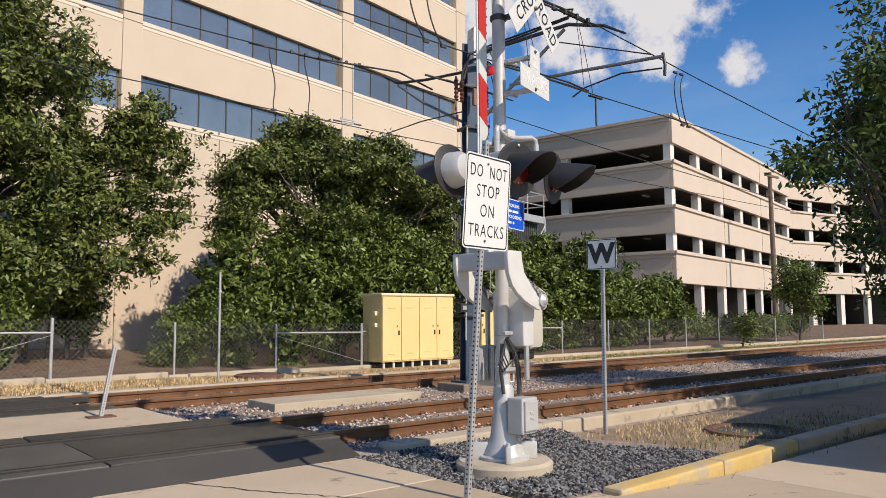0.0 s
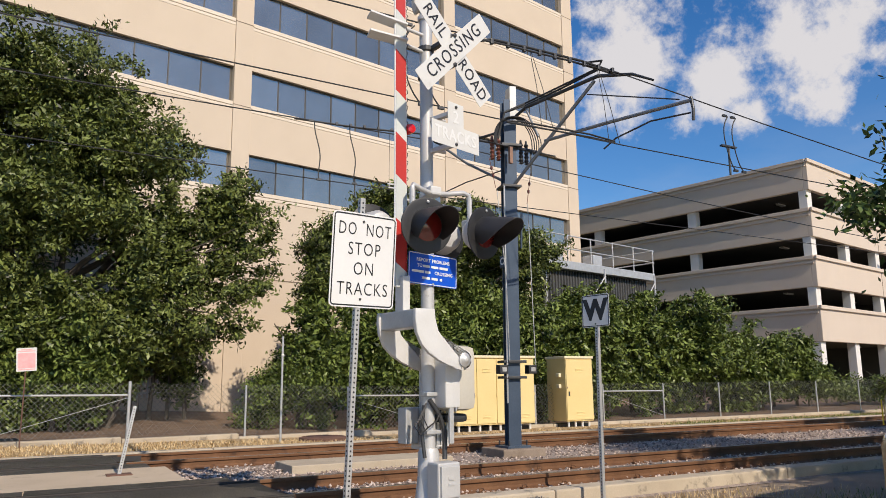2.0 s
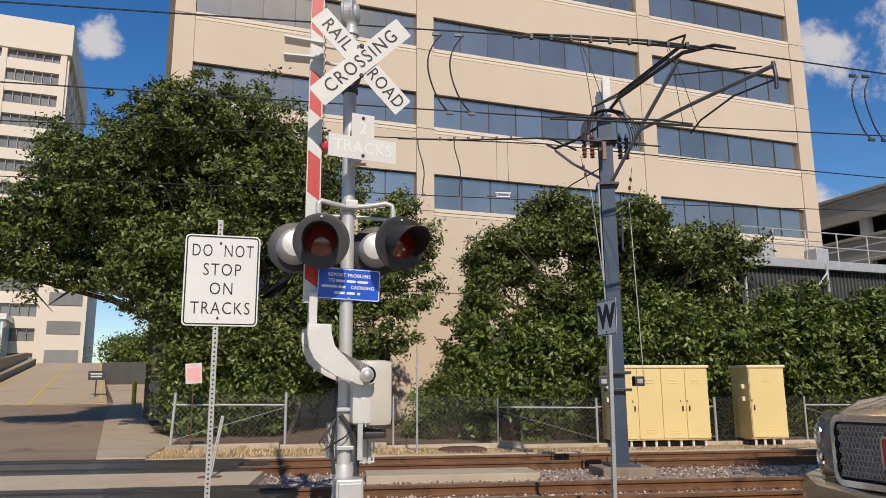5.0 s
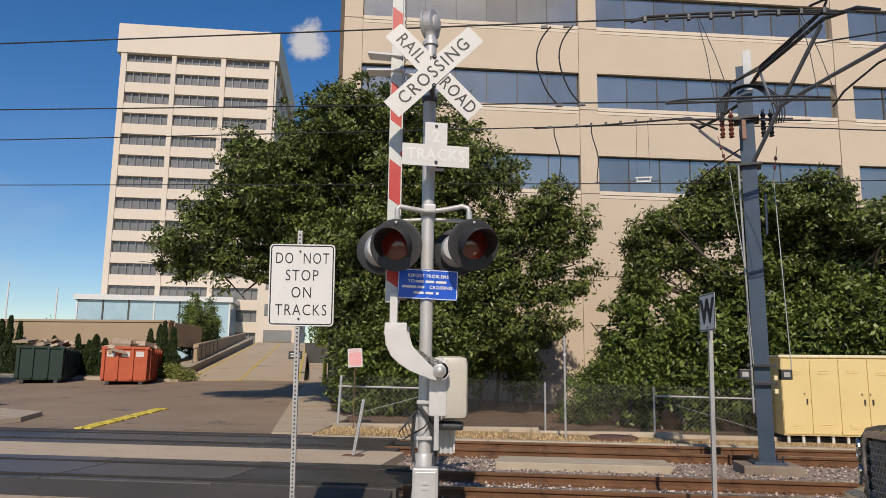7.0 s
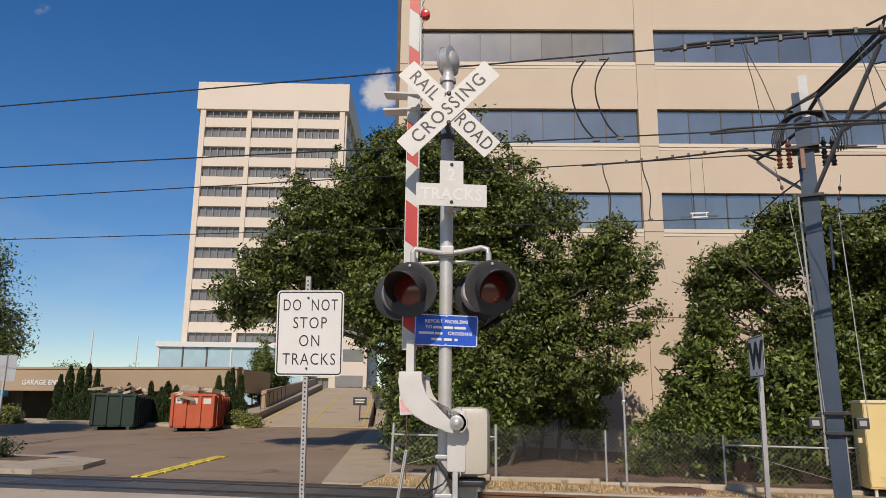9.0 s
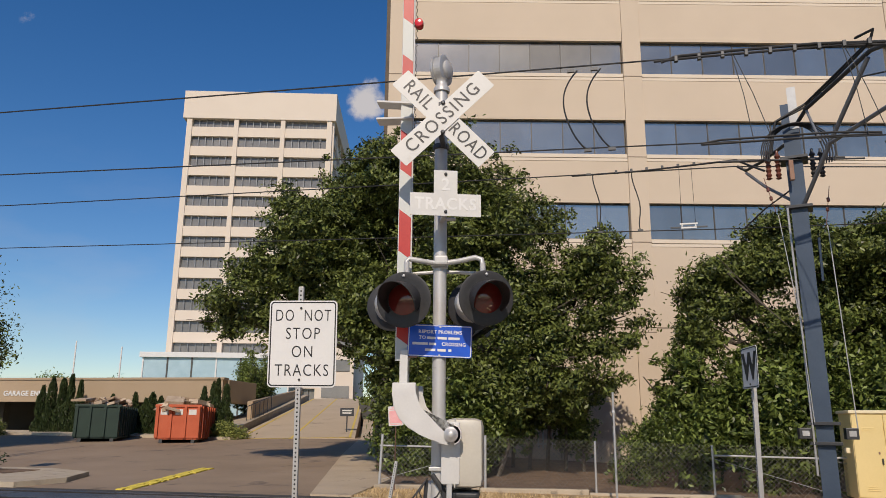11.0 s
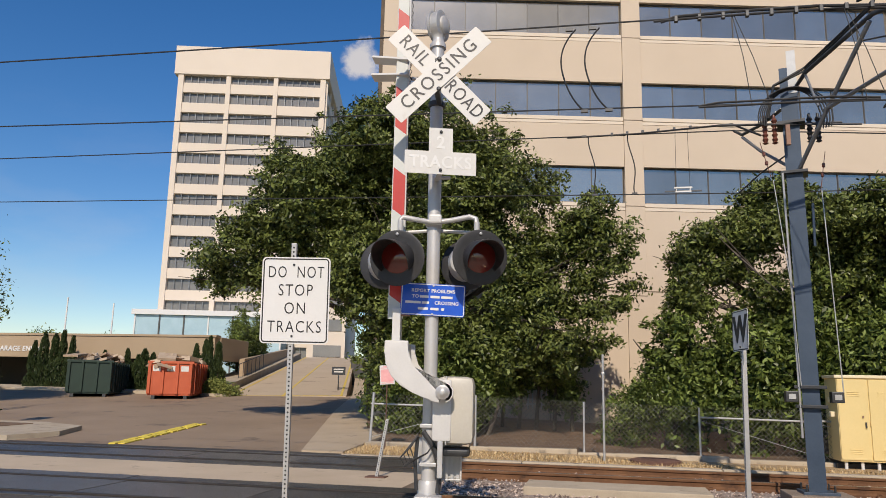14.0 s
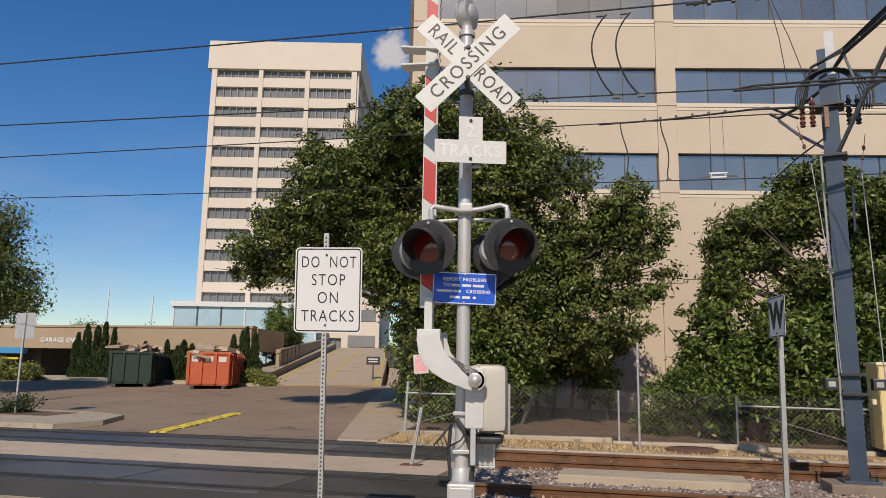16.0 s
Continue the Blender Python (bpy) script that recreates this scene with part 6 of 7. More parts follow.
# ---- chain-link fence ----
fence = thing("chain_link_fence", None, "low grey chain-link fence with braced panels", "fence")
line_ = [(1.45, 16.75), (4.05, 17.02), (6.67, 17.30), (9.38, 17.60), (12.05, 17.70), (15.35, 17.72), (17.95, 17.72), (20.5, 17.72), (23.1, 17.72), (25.7, 17.72), (28.3, 17.72), (30.9, 17.72), (33.5, 17.72), (36.1, 17.72), (38.7, 17.72), (41.3, 17.72)]
for i, (x, y) in enumerate(line_):
    z = rise(y, x)
    tilt = 0.07 if i == 0 else 0.0
    part("post", rod((x, y, z - 0.1), (x + tilt, y, z + 1.30 if i in (0, 1) else z + 1.25), 0.034 if i in (0, 1, 4, 5) else 0.026, seg=12), "galvanised", fence)
    if i + 1 < len(line_):
        x1, y1 = line_[i + 1]
        z1 = rise(y1, x1)
        d = Vector((x1 - x, y1 - y, z1 - z))
        verts, faces = [], []
        long, tall, pitch = d.length, 1.16, 0.118
        n = int((long + tall) / pitch)
        nrm = Vector((-d.y, d.x, 0)).normalized() * 0.0032
        for k in range(n):
            for s in (1, -1):
                u0 = k * pitch - tall
                u1 = u0 + tall
                a0, a1 = max(u0, 0.0), min(u1, long)
                if a1 <= a0:
                    continue
                h0, h1 = (a0 - u0), (a1 - u0)
                if s < 0:
                    h0, h1 = tall - h0, tall - h1
                p = Vector((x, y, z + 0.10)) + d * (a0 / long) + Vector((0, 0, h0))
                q = Vector((x, y, z + 0.10)) + d * (a1 / long) + Vector((0, 0, h1))
                b = len(verts)
                up = Vector((0, 0, 0.0032))
                for e in (p, q):
                    verts += [e + nrm, e - nrm * 0.5 + up, e - nrm * 0.5 - up]
                faces += [(b, b + 1, b + 4, b + 3), (b + 1, b + 2, b + 5, b + 4), (b + 2, b, b + 3, b + 5)]
        soup("wire_mesh", [tuple(v) for v in verts], faces, "fence_wire", fence)
        if i in (0, 3, 4, 6):
            part("brace_rail", rod((x, y, z + 1.02), (x1, y1, z1 + 1.0), 0.022, seg=10), "galvanised", fence)
            part("brace_wire", rod((x, y, z + 0.2 if i == 0 else z + 0.95), (x1, y1, z1 + 0.95 if i == 0 else z1 + 0.2), 0.006, seg=6), "galvanised", fence)

# ---- small things by the tracks ----
lean = thing("leaning_post", Matrix.Translation((3.35, 11.05, 0.14)) @ Matrix.Rotation(radians(9.5), 4, "Y"), "short leaning perforated steel post", "post")
perforated_post(lean, 0.98, wide=0.05)
part("post_plate", box(0.34, 0.26, 0.02, (0, 0, 0.006), Euler((0, radians(-9.5), 0)).to_matrix()), "rust_iron", lean)
marker = thing("marker_pole", Matrix.Translation((7.14, 15.95, 0.09)), "plain thin galvanised pole on the verge", "pole")
part("pole", rod((0, 0, -0.1), (0, 0, 2.38), 0.026, seg=12), "galvanised", marker)
part("pole_clip", box(0.07, 0.06, 0.05, (0, 0, 1.95), bevel=0.008), "galvanised", marker)
lid = thing("valve_lid", Matrix.Translation((8.25, 16.25, 0.06)), "rusty iron manhole lid in the dry grass", "manhole lid")
part("frame", lathe([(0.56, -0.1), (0.56, 0.10), (0.50, 0.12), (0.48, 0.08)], 28), "rust_iron", lid, smooth=True)
part("cover", lathe([(0.48, 0.05), (0.47, 0.10), (0.08, 0.11)], 28), "rust_iron", lid)
slab_ = tagged(part("cable_trough_lid", box(2.9, 0.95, 0.16, (7.3, 11.35, 0.05), bevel=0.015), "curb"), "pale concrete slab lying on the ballast", "concrete slab")
red_sign = thing("notice_sign", Matrix.Translation((2.02, 16.15, 0.17)) @ Matrix.Rotation(radians(6), 4, "Z"), "faded pinkish notice on a thin rusty stake", "notice sign")
part("stake", rod((0, 0.01, -0.1), (0.0, 0.01, 1.85), 0.013, seg=8), "rust_iron", red_sign)
R0 = Matrix.Translation((0.0, -0.012, 1.76)) @ FRONT @ Matrix.Rotation(radians(4), 4, "Z")
nb = part("board", prism(rounded(0.36, 0.46, 0.01, 2), 0.004, R0), "sign_aged", red_sign)
part("print", prism(rounded(0.31, 0.30, 0.02, 2), 0.001, R0 @ Matrix.Translation((0, -0.02, 0.004))), "pink", nb, "block of faded red print")
for cy, w in ((0.195, 0.20), (0.165, 0.30), (-0.195, 0.30)):
    part("bar", prism(rounded(w, 0.022, 0.004, 2), 0.001, R0 @ Matrix.Translation((0, cy, 0.004))), "pink", nb)
bol = thing("bollard", Matrix.Translation((-3.35, 31.5, 0.95)), "yellow painted steel bollard", "bollard")
part("tube", lathe([(0.09, -0.2), (0.09, 1.0), (0.06, 1.06), (0.01, 1.08)], 20), "bollard", bol, smooth=True)
vault = thing("cable_vault_lid", Matrix.Translation((9.9, 5.25, -0.10)), "dark iron vault ring half buried in soil", "vault lid")
part("ring", lathe([(0.62, -0.06), (0.62, 0.05), (0.52, 0.06), (0.50, 0.0)], 28), "rust_iron", vault, smooth=True)
part("cover", lathe([(0.5, -0.02), (0.49, 0.02), (0.05, 0.03)], 28), "dark_steel", vault)

# ---- across the street: low garage building, dumpsters, shrubs, signs ----
low = thing("low_garage_building", Matrix.Translation((-14.1, 37.4, 0.82)) @ Matrix.Rotation(radians(3.5), 4, "Z"), "low tan garage building with a deep fascia", "building")
part("fascia", box(30, 0.5, 1.28, (-15, 0.0, 2.72), bevel=0.02), "fascia", low)
part("fascia_cap", box(30.2, 0.62, 0.12, (-15, 0.0, 3.40)), "fascia", low)
part("side_fascia", box(0.5, 3.9, 1.28, (-0.1, 2.2, 2.72), bevel=0.02), "fascia", low)
part("roof", box(30, 3.9, 0.3, (-15, 2.2, 3.1)), "deck", low)
part("rear_roof", box(22, 10, 0.3, (-19, 9.1, 3.1)), "deck", low)
# back wall and columns coloured dark to stand for shade under the roof
part("back_wall", box(28, 0.4, 2.4, (-16, 3.9, 1.0)), "shaded_inside", low)
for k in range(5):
    part("column", box(0.5, 0.5, 2.4, (-0.6 - 7 * k, 1.2, 0.95)), "shaded_inside", low)
sign_wall = part("wall_lettering", words("GARAGE ENERGY", 0.40, Matrix.Translation((-11.9, -0.27, 2.55)) @ FRONT, 0.02, 0.01, 1.0, 1.05), "sign_white", low, "white raised capital letters")
part("awning", box(4.0, 0.5, 0.35, (-16.5, -0.35, 1.92)), "blue_band", low, "bright blue sign band over the entry")
part("height_bar", box(3.4, 0.12, 0.12, (-16.4, -0.5, 1.45)), "bollard", low, "yellow clearance bar")
for k in range(7):
    part("stair_rail", rod((1.0, 1.0 + 0.6 * k, 1.0 + 0.12 * k), (1.0, 1.0 + 0.6 * k, 1.9 + 0.12 * k), 0.02, seg=6), "dark_steel", low)
part("handrail", rod((1.0, 1.0, 1.9), (1.0, 4.6, 2.62), 0.025, seg=8), "dark_steel", low)


def dumpster(at, yaw, material, label, seed):
    """Open roll-off waste container, ribbed, heaped with debris."""
    rng = np.random.default_rng(seed)
    d = thing("dumpster", Matrix.Translation(at) @ Matrix.Rotation(radians(yaw), 4, "Z"), label, "dumpster")
    part("front_panel", box(1.9, 0.06, 1.45, (0, 0, 0.95), bevel=0.01), material, d)
    part("back_panel", box(1.9, 0.06, 1.45, (0, 5.0, 0.95)), material, d)
    for s in (-1, 1):
        part("side_panel", box(0.06, 5.0, 1.45, (s * 0.95, 2.5, 0.95)), material, d)
        for k in range(8):
            part("rib", box(0.10, 0.10, 1.4, (s * 1.01, 0.3 + 0.63 * k, 0.95)), material, d)
    part("floor_pan", box(1.9, 5.0, 0.1, (0, 2.5, 0.22)), material, d)
    part("top_rail", box(2.05, 0.14, 0.12, (0, -0.02, 1.66), bevel=0.02), material, d)
    for x in (-0.9, -0.32, 0.32, 0.9):
        part("rib", box(0.11, 0.10, 1.4, (x, -0.06, 0.95), bevel=0.01), material, d)
    for x in (-0.61, 0.02, 0.62) if material == "orange" else ():
        part("label_plate", box(0.34, 0.01, 0.24, (x, -0.036, 1.38)), "sign_aged", d)
    for x in (-0.7, 0.7):
        part("skid", box(0.15, 5.0, 0.16, (x, 2.5, 0.10)), "dark_steel", d)
    bm = bmesh.new()
    for k in range(46):
        box(rng.uniform(0.2, 0.9), rng.uniform(0.2, 0.9), rng.uniform(0.02, 0.2), (rng.uniform(-0.8, 0.8), rng.uniform(0.1, 4.6), rng.uniform(1.55, 1.95)), Euler(rng.uniform(-0.5, 0.5, 3)).to_matrix(), bm=bm)
    heap = tagged(part("debris_heap", bm, "debris", kind="stuff"), "heap of cardboard and boards in a dumpster", "debris")
    heap.matrix_basis = d.matrix_basis.copy()
    return d


dumpster((-12.15, 29.8, 0.86), 20, "orange", "worn orange open-top dumpster full of debris", 31)
dumpster((-16.4, 29.9, 0.86), 26, "green_bin", "dark green open-top dumpster, coloured darker still for shade, full of debris", 32)


def juniper(at, h, seed):
    """A narrow spire of upright sprays."""
    rng = np.random.default_rng(seed)
    root = thing("juniper", Matrix.Translation(at), "narrow upright dark green juniper by the garage", "shrub", "junipers")
    part("trunk", tube([(0, 0, -0.1), (0.02, 0, h * 0.5), (0, 0, h * 0.9)], [0.05, 0.03, 0.01], 6), "bark", root)
    n = 3000
    f = rng.uniform(0.02, 1.0, n) ** 1.15
    lump = 1.0 + 0.22 * np.sin(9 * f + seed) + 0.12 * np.sin(23 * f + 2 * seed)
    r = (0.43 * (1 - f) ** 0.62 + 0.02) * lump * rng.uniform(0.25, 1.0, n) ** 0.5
    w = rng.uniform(0, 2 * math.pi, n)
    p = np.stack([r * np.cos(w), r * np.sin(w), f * h], 1)
    up = np.stack([np.cos(w) * 0.35, np.sin(w) * 0.35, np.ones(n)], 1) + rng.normal(0, 0.22, (n, 3))
    up /= np.linalg.norm(up, axis=1, keepdims=True)
    side = np.cross(up, rng.normal(size=(n, 3)))
    side /= np.linalg.norm(side, axis=1, keepdims=True)
    s = rng.uniform(0.06, 0.14, (n, 1))
    a, b = up * s, side * s * 0.3
    crown_part("crown", np.stack([p - a * 0.4, p + b, p + a, p - b], 1).reshape(-1, 3), "leaf_juniper", root)


for k, (x, y, h) in enumerate([(-13.3, 33.9, 2.5), (-12.9, 34.1, 2.75), (-12.5, 33.8, 2.9), (-12.1, 34.0, 2.6), (-16.7, 34.6, 2.2), (-16.2, 34.6, 2.0), (-17.2, 34.8, 1.9), (-18.0, 35.0, 2.2),
                               (-21.6, 35.2, 2.9), (-22.2, 35.2, 3.2), (-22.8, 35.3, 3.0), (-23.4, 35.2, 3.1), (-24.0, 35.2, 2.6), (-19.6, 35.3, 2.1)]):
    juniper((x, y, rise(y)), h, 40 + k)
hedge("shrub", (-11.2, 32.9, 1.0), [(-11.7, 32.9, 1.35, 0.6, 0.5, 0.5), (-11.0, 33.0, 1.3, 0.6, 0.5, 0.45)], 200, 34, 0.07, "grass", "low tufted grey-green shrub", 60, "shrub")
hedge("shrub", (-26.6, 33.4, 1.0), [(-27, 33.4, 1.5, 1.3, 0.7, 0.7), (-25.6, 33.3, 1.4, 1.0, 0.7, 0.6)], 240, 34, 0.07, "grass", "low tufted grey-green shrub", 61, "shrub")
patch("planting_kerb", "curb", [(-30, 34.4), (-20.0, 33.6), (-11.2, 32.3), (-10.6, 32.7), (-11.3, 34.6), (-30, 36.6)], lambda x, y: rise(y) + 0.14, "pale kerbed planting strip before the garage", 0.3)
patch("island_kerb", "curb", [(-30, 14.95), (-7.4, 14.95), (-6.9, 16.2), (-7.3, 17.6), (-9.0, 18.2), (-30, 18.2)], lambda x, y: rise(y) + 0.14, "pale kerbed corner island", 0.3)
patch("island_soil", "mulch", [(-30, 16.6), (-9.2, 16.6), (-8.9, 17.6), (-30, 17.8)], lambda x, y: rise(y) + 0.16, "planted soil on the corner island", 0.1)
hedge("shrub", (-10.5, 17.1, 0.3), [(-10.7, 17.1, 0.6, 0.7, 0.3, 0.35)], 60, 30, 0.05, "leaf_juniper", "small grassy shrub on the island", 62, "shrub")
bs = thing("road_sign", Matrix.Translation((-10.55, 17.0, 0.3)) @ Matrix.Rotation(radians(188), 4, "Z"), "grey back of a square sign on a steel post", "road sign")
part("post", box(0.05, 0.05, 3.0, (0, 0, 1.5)), "galvanised", bs)
part("sign_board", prism(rounded(0.62, 0.76, 0.03), 0.004, Matrix.Translation((0, -0.03, 2.62)) @ FRONT), "galvanised", bs, "bare aluminium back of the sign")

# yellow road markings, raised dots and lines
line_mark = thing("centre_line", None, "worn yellow centre line of raised markers", "road marking")
for k in range(15):
    f = k / 14
    x, y = -4.45 - 0.55 * f, 15.25 + 4.6 * f
    for off in (-0.10, 0.10):
        part("marker", box(0.17, 0.30, 0.04, (x + off, y + 0.06 * math.sin(k * 2.3 + off * 9), rise(y) + 0.03), Euler((0.05, 0, radians(6 + 5 * math.sin(k * 1.7)))).to_matrix(), 0.012), "yellow", line_mark)
for name, pts in (("ramp_line", [(-8.3, 33.6, -15.9, 60.2)]), ("ramp_edge_line", [(-5.5, 34.3, -13.7, 60.3)]), ("ramp_edge_line", [(-10.9, 33.3, -18.0, 60.3)]), ("ramp_stop_line", [(-10.8, 33.25, -5.4, 34.35)])):
    for x0, y0, x1, y1 in pts:
        d = Vector((x1 - x0, y1 - y0, ramp_z(0, y1) - ramp_z(0, y0)))
        m = Matrix.Translation((x0, y0, ramp_z(0, y0) + 0.008)) @ d.to_track_quat("X", "Z").to_matrix().to_4x4()
        bm = bmesh.new()
        n = 8
        for k in range(n):
            box(d.length / n * (0.88 if "stop" in name else 1.0), 0.30 if "stop" in name else 0.11, 0.012, m @ Vector((d.length * (k + 0.5) / n, 0, 0)), m.to_3x3(), bm=bm)
        tagged(part(name, bm, "yellow_worn"), "worn yellow painted line on the ramp", "road marking")
rs = thing("road_sign", Matrix.Translation((-6.5, 36.6, 1.45)), "small dark plate sign on a thin post by the ramp", "road sign")
part("post", box(0.05, 0.05, 1.3, (0, 0, 0.5)), "dark_steel", rs)
sb = part("sign_board", box(0.75, 0.02, 0.42, (0, -0.03, 0.95)), "dark_steel", rs)
for z, w in ((1.03, 0.55), (0.90, 0.5)):
    part("bar", box(w, 0.006, 0.07, (0, -0.043, z)), "sign_aged", sb)
for x0, y0, x1, y1, z0, z1, mat_, lab in ((-13.7, 39.5, -19.3, 60, 1.5, 4.75, "fascia", "tan retaining wall beside the ramp"),):
    d = Vector((x1 - x0, y1 - y0, 0))
    w_ = part("retaining_wall", prism([(0, z0), (d.length, z1 - 1.2), (d.length, z1), (0, z0 + 1.55)], 0.3, Matrix.Translation((x0, y0, 0)) @ Matrix.Rotation(math.atan2(d.y, d.x), 4, "Z") @ FRONT), mat_, kind="structure")
    tagged(w_, lab, "wall")
tagged(part("panel_wall", box(5.0, 0.4, 1.9, (-7.9, 50.2, 2.62), bevel=0.02), "mullion", kind="structure"), "dark blue-grey panel wall across the pavement", "wall")
hedge("hedge", (-16, 45, 2.4), [(-15.4 - 0.35 * k, 42.5 + 1.3 * k, 4.0 + 0.15 * math.sin(2.1 * k), 0.75, 0.9, 1.75 + 0.3 * math.sin(1.7 * k)) for k in range(5)] + [(-17.9, 50.5, 4.4, 0.5, 0.6, 1.5), (-18.3, 52.0, 4.5, 0.5, 0.6, 1.4)], 900, 36, 0.085, "leaf_hedge", "green hedge above the ramp wall", 63)
# far trees and lamp posts beyond the low building
for k, (x, y, z, r) in enumerate([(-75, 98, 6.6, 4.2), (-66, 100, 6.2, 3.6), (-88, 96, 6.0, 5), (-56, 104, 6.0, 3.4), (-14, 78, 6.2, 3.5), (-11, 84, 7.5, 4), (-22, 96, 7, 3.5)]):
    tree("tree", (x, y, 2.1), 0.25, 2.5, [(x, y, z, r, r * 0.8, r * 0.5), (x + r * 0.6, y, z - 1, r * 0.7, r * 0.6, r * 0.45)], 240, 30, 0.22, "leaf_hedge", "distant green tree past the garage", 70 + k, spread=0.6, limbs=5)
for k, (x, y, h) in enumerate([(-42.0, 60.0, 9.3), (-37.8, 61.0, 8.8), (-59, 61, 11.5)]):
    pl = thing("lamp_post", Matrix.Translation((x, y, 2.0)), "thin white lamp post in the distance" if k < 2 else "dark street lamp post in the distance", "lamp post")
    part("pole", rod((0, 0, 0), (0, 0, h - 2.0), 0.10, 0.07, 10), "sign_white" if k < 2 else "dark_steel", pl)
    if k == 2:
        part("lamp_arm", box(1.8, 0.2, 0.12, (0.4, 0, h - 2.0)), "dark_steel", pl)
# wing behind the ramp, white side building
wing = thing("white_office_wing", Matrix.Translation((-28.0, 92, 3.8)) @ Matrix.Rotation(radians(14.7), 4, "Z"), "white office wing beyond the ramp", "building")
part("wall", box(4.6, 20, 14, (0, 10, 7)), "tower", wing)
for k in range(4):
    part("window", box(3.6, 0.2, 1.5, (0, -0.02, 2.2 + 3.4 * k)), "tower_glass", wing)
# raised gate across the tracks
fg = thing("crossing_gate", Matrix.Translation((-14.55, 18.8, 0.3)), "far raised crossing gate with red and white stripes", "crossing gate")
part("mast", rod((0.5, 0.3, 0), (0.5, 0.3, 4.2), 0.07, seg=14), "silver", fg)
part("gate_base", box(0.4, 0.4, 0.9, (0.3, 0.2, 0.5), bevel=0.04), "beige_case", fg)
for k in range(17):
    part("stripe", box(0.10, 0.04, 0.40, (0.03 * k, 0, 1.35 + 0.405 * k), Euler((0, radians(4.2), 0)).to_matrix()), "red" if k % 2 else ("orange" if k == 16 else "sign_aged"), fg)

# ---- louvred plant platform by the office ----
pf = thing("plant_platform", ALONG @ Matrix.Translation((8.35, -7.2, 0.22)) @ Matrix.Diagonal((0.86, 1, 1, 1)), "dark louvred plant enclosure under a railed steel platform", "plant enclosure")
for k in range(40):
    part("slat", box(0.19, 0.06, 4.9, (0.1 + 0.2 * k, 0.0, 2.95), Euler((0, 0, radians(18))).to_matrix()), "dark_slat", pf)
part("back_wall", box(8.0, 0.1, 4.9, (4.0, 0.4, 2.95)), "dark_slat", pf)
for k in range(15):
    part("slat", box(0.06, 0.19, 4.9, (8.1, 0.1 + 0.2 * k, 2.95)), "dark_slat", pf)
part("deck", box(8.6, 3.4, 0.32, (4.1, 1.4, 5.56), bevel=0.02), "galvanised", pf, "pale steel deck edge")
for k in range(6):
    part("rail_post", rod((-0.1 + 1.68 * k, -0.28, 5.6), (-0.1 + 1.68 * k, -0.28, 6.75), 0.028, seg=8), "galvanised", pf)
for z in (6.2, 6.72):
    part("rail", rod((-0.15, -0.28, z), (8.4, -0.28, z), 0.026, seg=8), "galvanised", pf)
    part("rail", rod((8.35, -0.28, z), (8.35, 3.0, z), 0.026, seg=8), "galvanised", pf)
for x in (0.0, 4.2, 8.3):
    part("post", rod((x, -0.3, -0.5), (x, -0.3, 5.6), 0.06, seg=10), "galvanised", pf)
part("brace", rod((0.0, -0.32, 1.5), (4.2, -0.32, 5.3), 0.03, seg=8), "galvanised", pf)
part("brace", rod((4.2, -0.32, 1.5), (8.3, -0.32, 5.3), 0.03, seg=8), "galvanised", pf)
for x in (1.4, 2.6, 5.6):
    part("pipe_unit", box(0.7, 0.6, 0.7, (x, 1.2, 6.1), bevel=0.04), "galvanised", pf)
# wooden utility pole and garage roof lamp
up = thing("utility_pole", Matrix.Translation((53.0, 25.9, 0.4)), "weathered wooden utility pole", "utility pole")
part("pole", rod((0, 0, 0), (0, 0, 11.3), 0.20, 0.14, 12), "wood_pole", up)
part("cross_arm", box(2.0, 0.12, 0.14, (0, -0.16, 11.0)), "wood_pole", up)
gl = thing("lamp_post", Matrix.Translation((50.6, 39.5, 14.0)), "dark twin-headed lamp on the garage roof", "lamp post")
part("pole", rod((0, 0, -1.5), (0, 0, 6.0), 0.09, seg=8), "dark_steel", gl)
part("lamp_arm", box(1.7, 0.3, 0.12, (0, 0, 6.0)), "dark_steel", gl)
# iron gate panel in the shrubs by the office wall
ig = thing("iron_gate", ALONG @ Matrix.Translation((-4.6, -1.2, 1.0)), "pale metal picket gate in the shrubs", "gate")
for k in range(9):
    part("picket", box(0.05, 0.03, 1.5, (0.16 * k, 0, 0.75)), "sign_aged", ig)
for z in (0.15, 1.4):
    part("rail", box(1.4, 0.04, 0.06, (0.64, 0, z)), "sign_aged", ig)

# trees along the near street that shade the tracks
tree("street_tree", (17.0, -1.8, -0.1), 0.2, 2.4, [(16.0, -1.6, 5.4, 3.4, 3.0, 2.4), (18.6, -1.8, 6.2, 3.4, 3.0, 2.8), (14.2, -1.4, 4.4, 2.2, 2.4, 1.6)], 1500, 36, 0.10, "leaf_bright", "broad street tree shading the tracks", 90, spread=0.4)
tree("street_tree", (27.0, -1.5, -0.1), 0.2, 2.4, [(26.0, -1.6, 5.6, 3.8, 3.2, 2.6), (29.6, -1.8, 6.0, 3.8, 3.0, 2.8), (23.4, -1.4, 5.0, 2.4, 2.4, 1.8)], 1500, 36, 0.10, "leaf_bright", "broad street tree shading the tracks", 91, spread=0.4)

# ---- parked sport utility vehicle ----
car = thing("car", Matrix.Translation((8.73, 2.12, -0.11)) @ Matrix.Rotation(radians(-83), 4, "Z") @ Matrix.Diagonal((1, 1, 1.30, 1)), "sand-coloured sport utility vehicle with a chrome mesh grille", "car")
# local: x across, front faces -y, length along +y


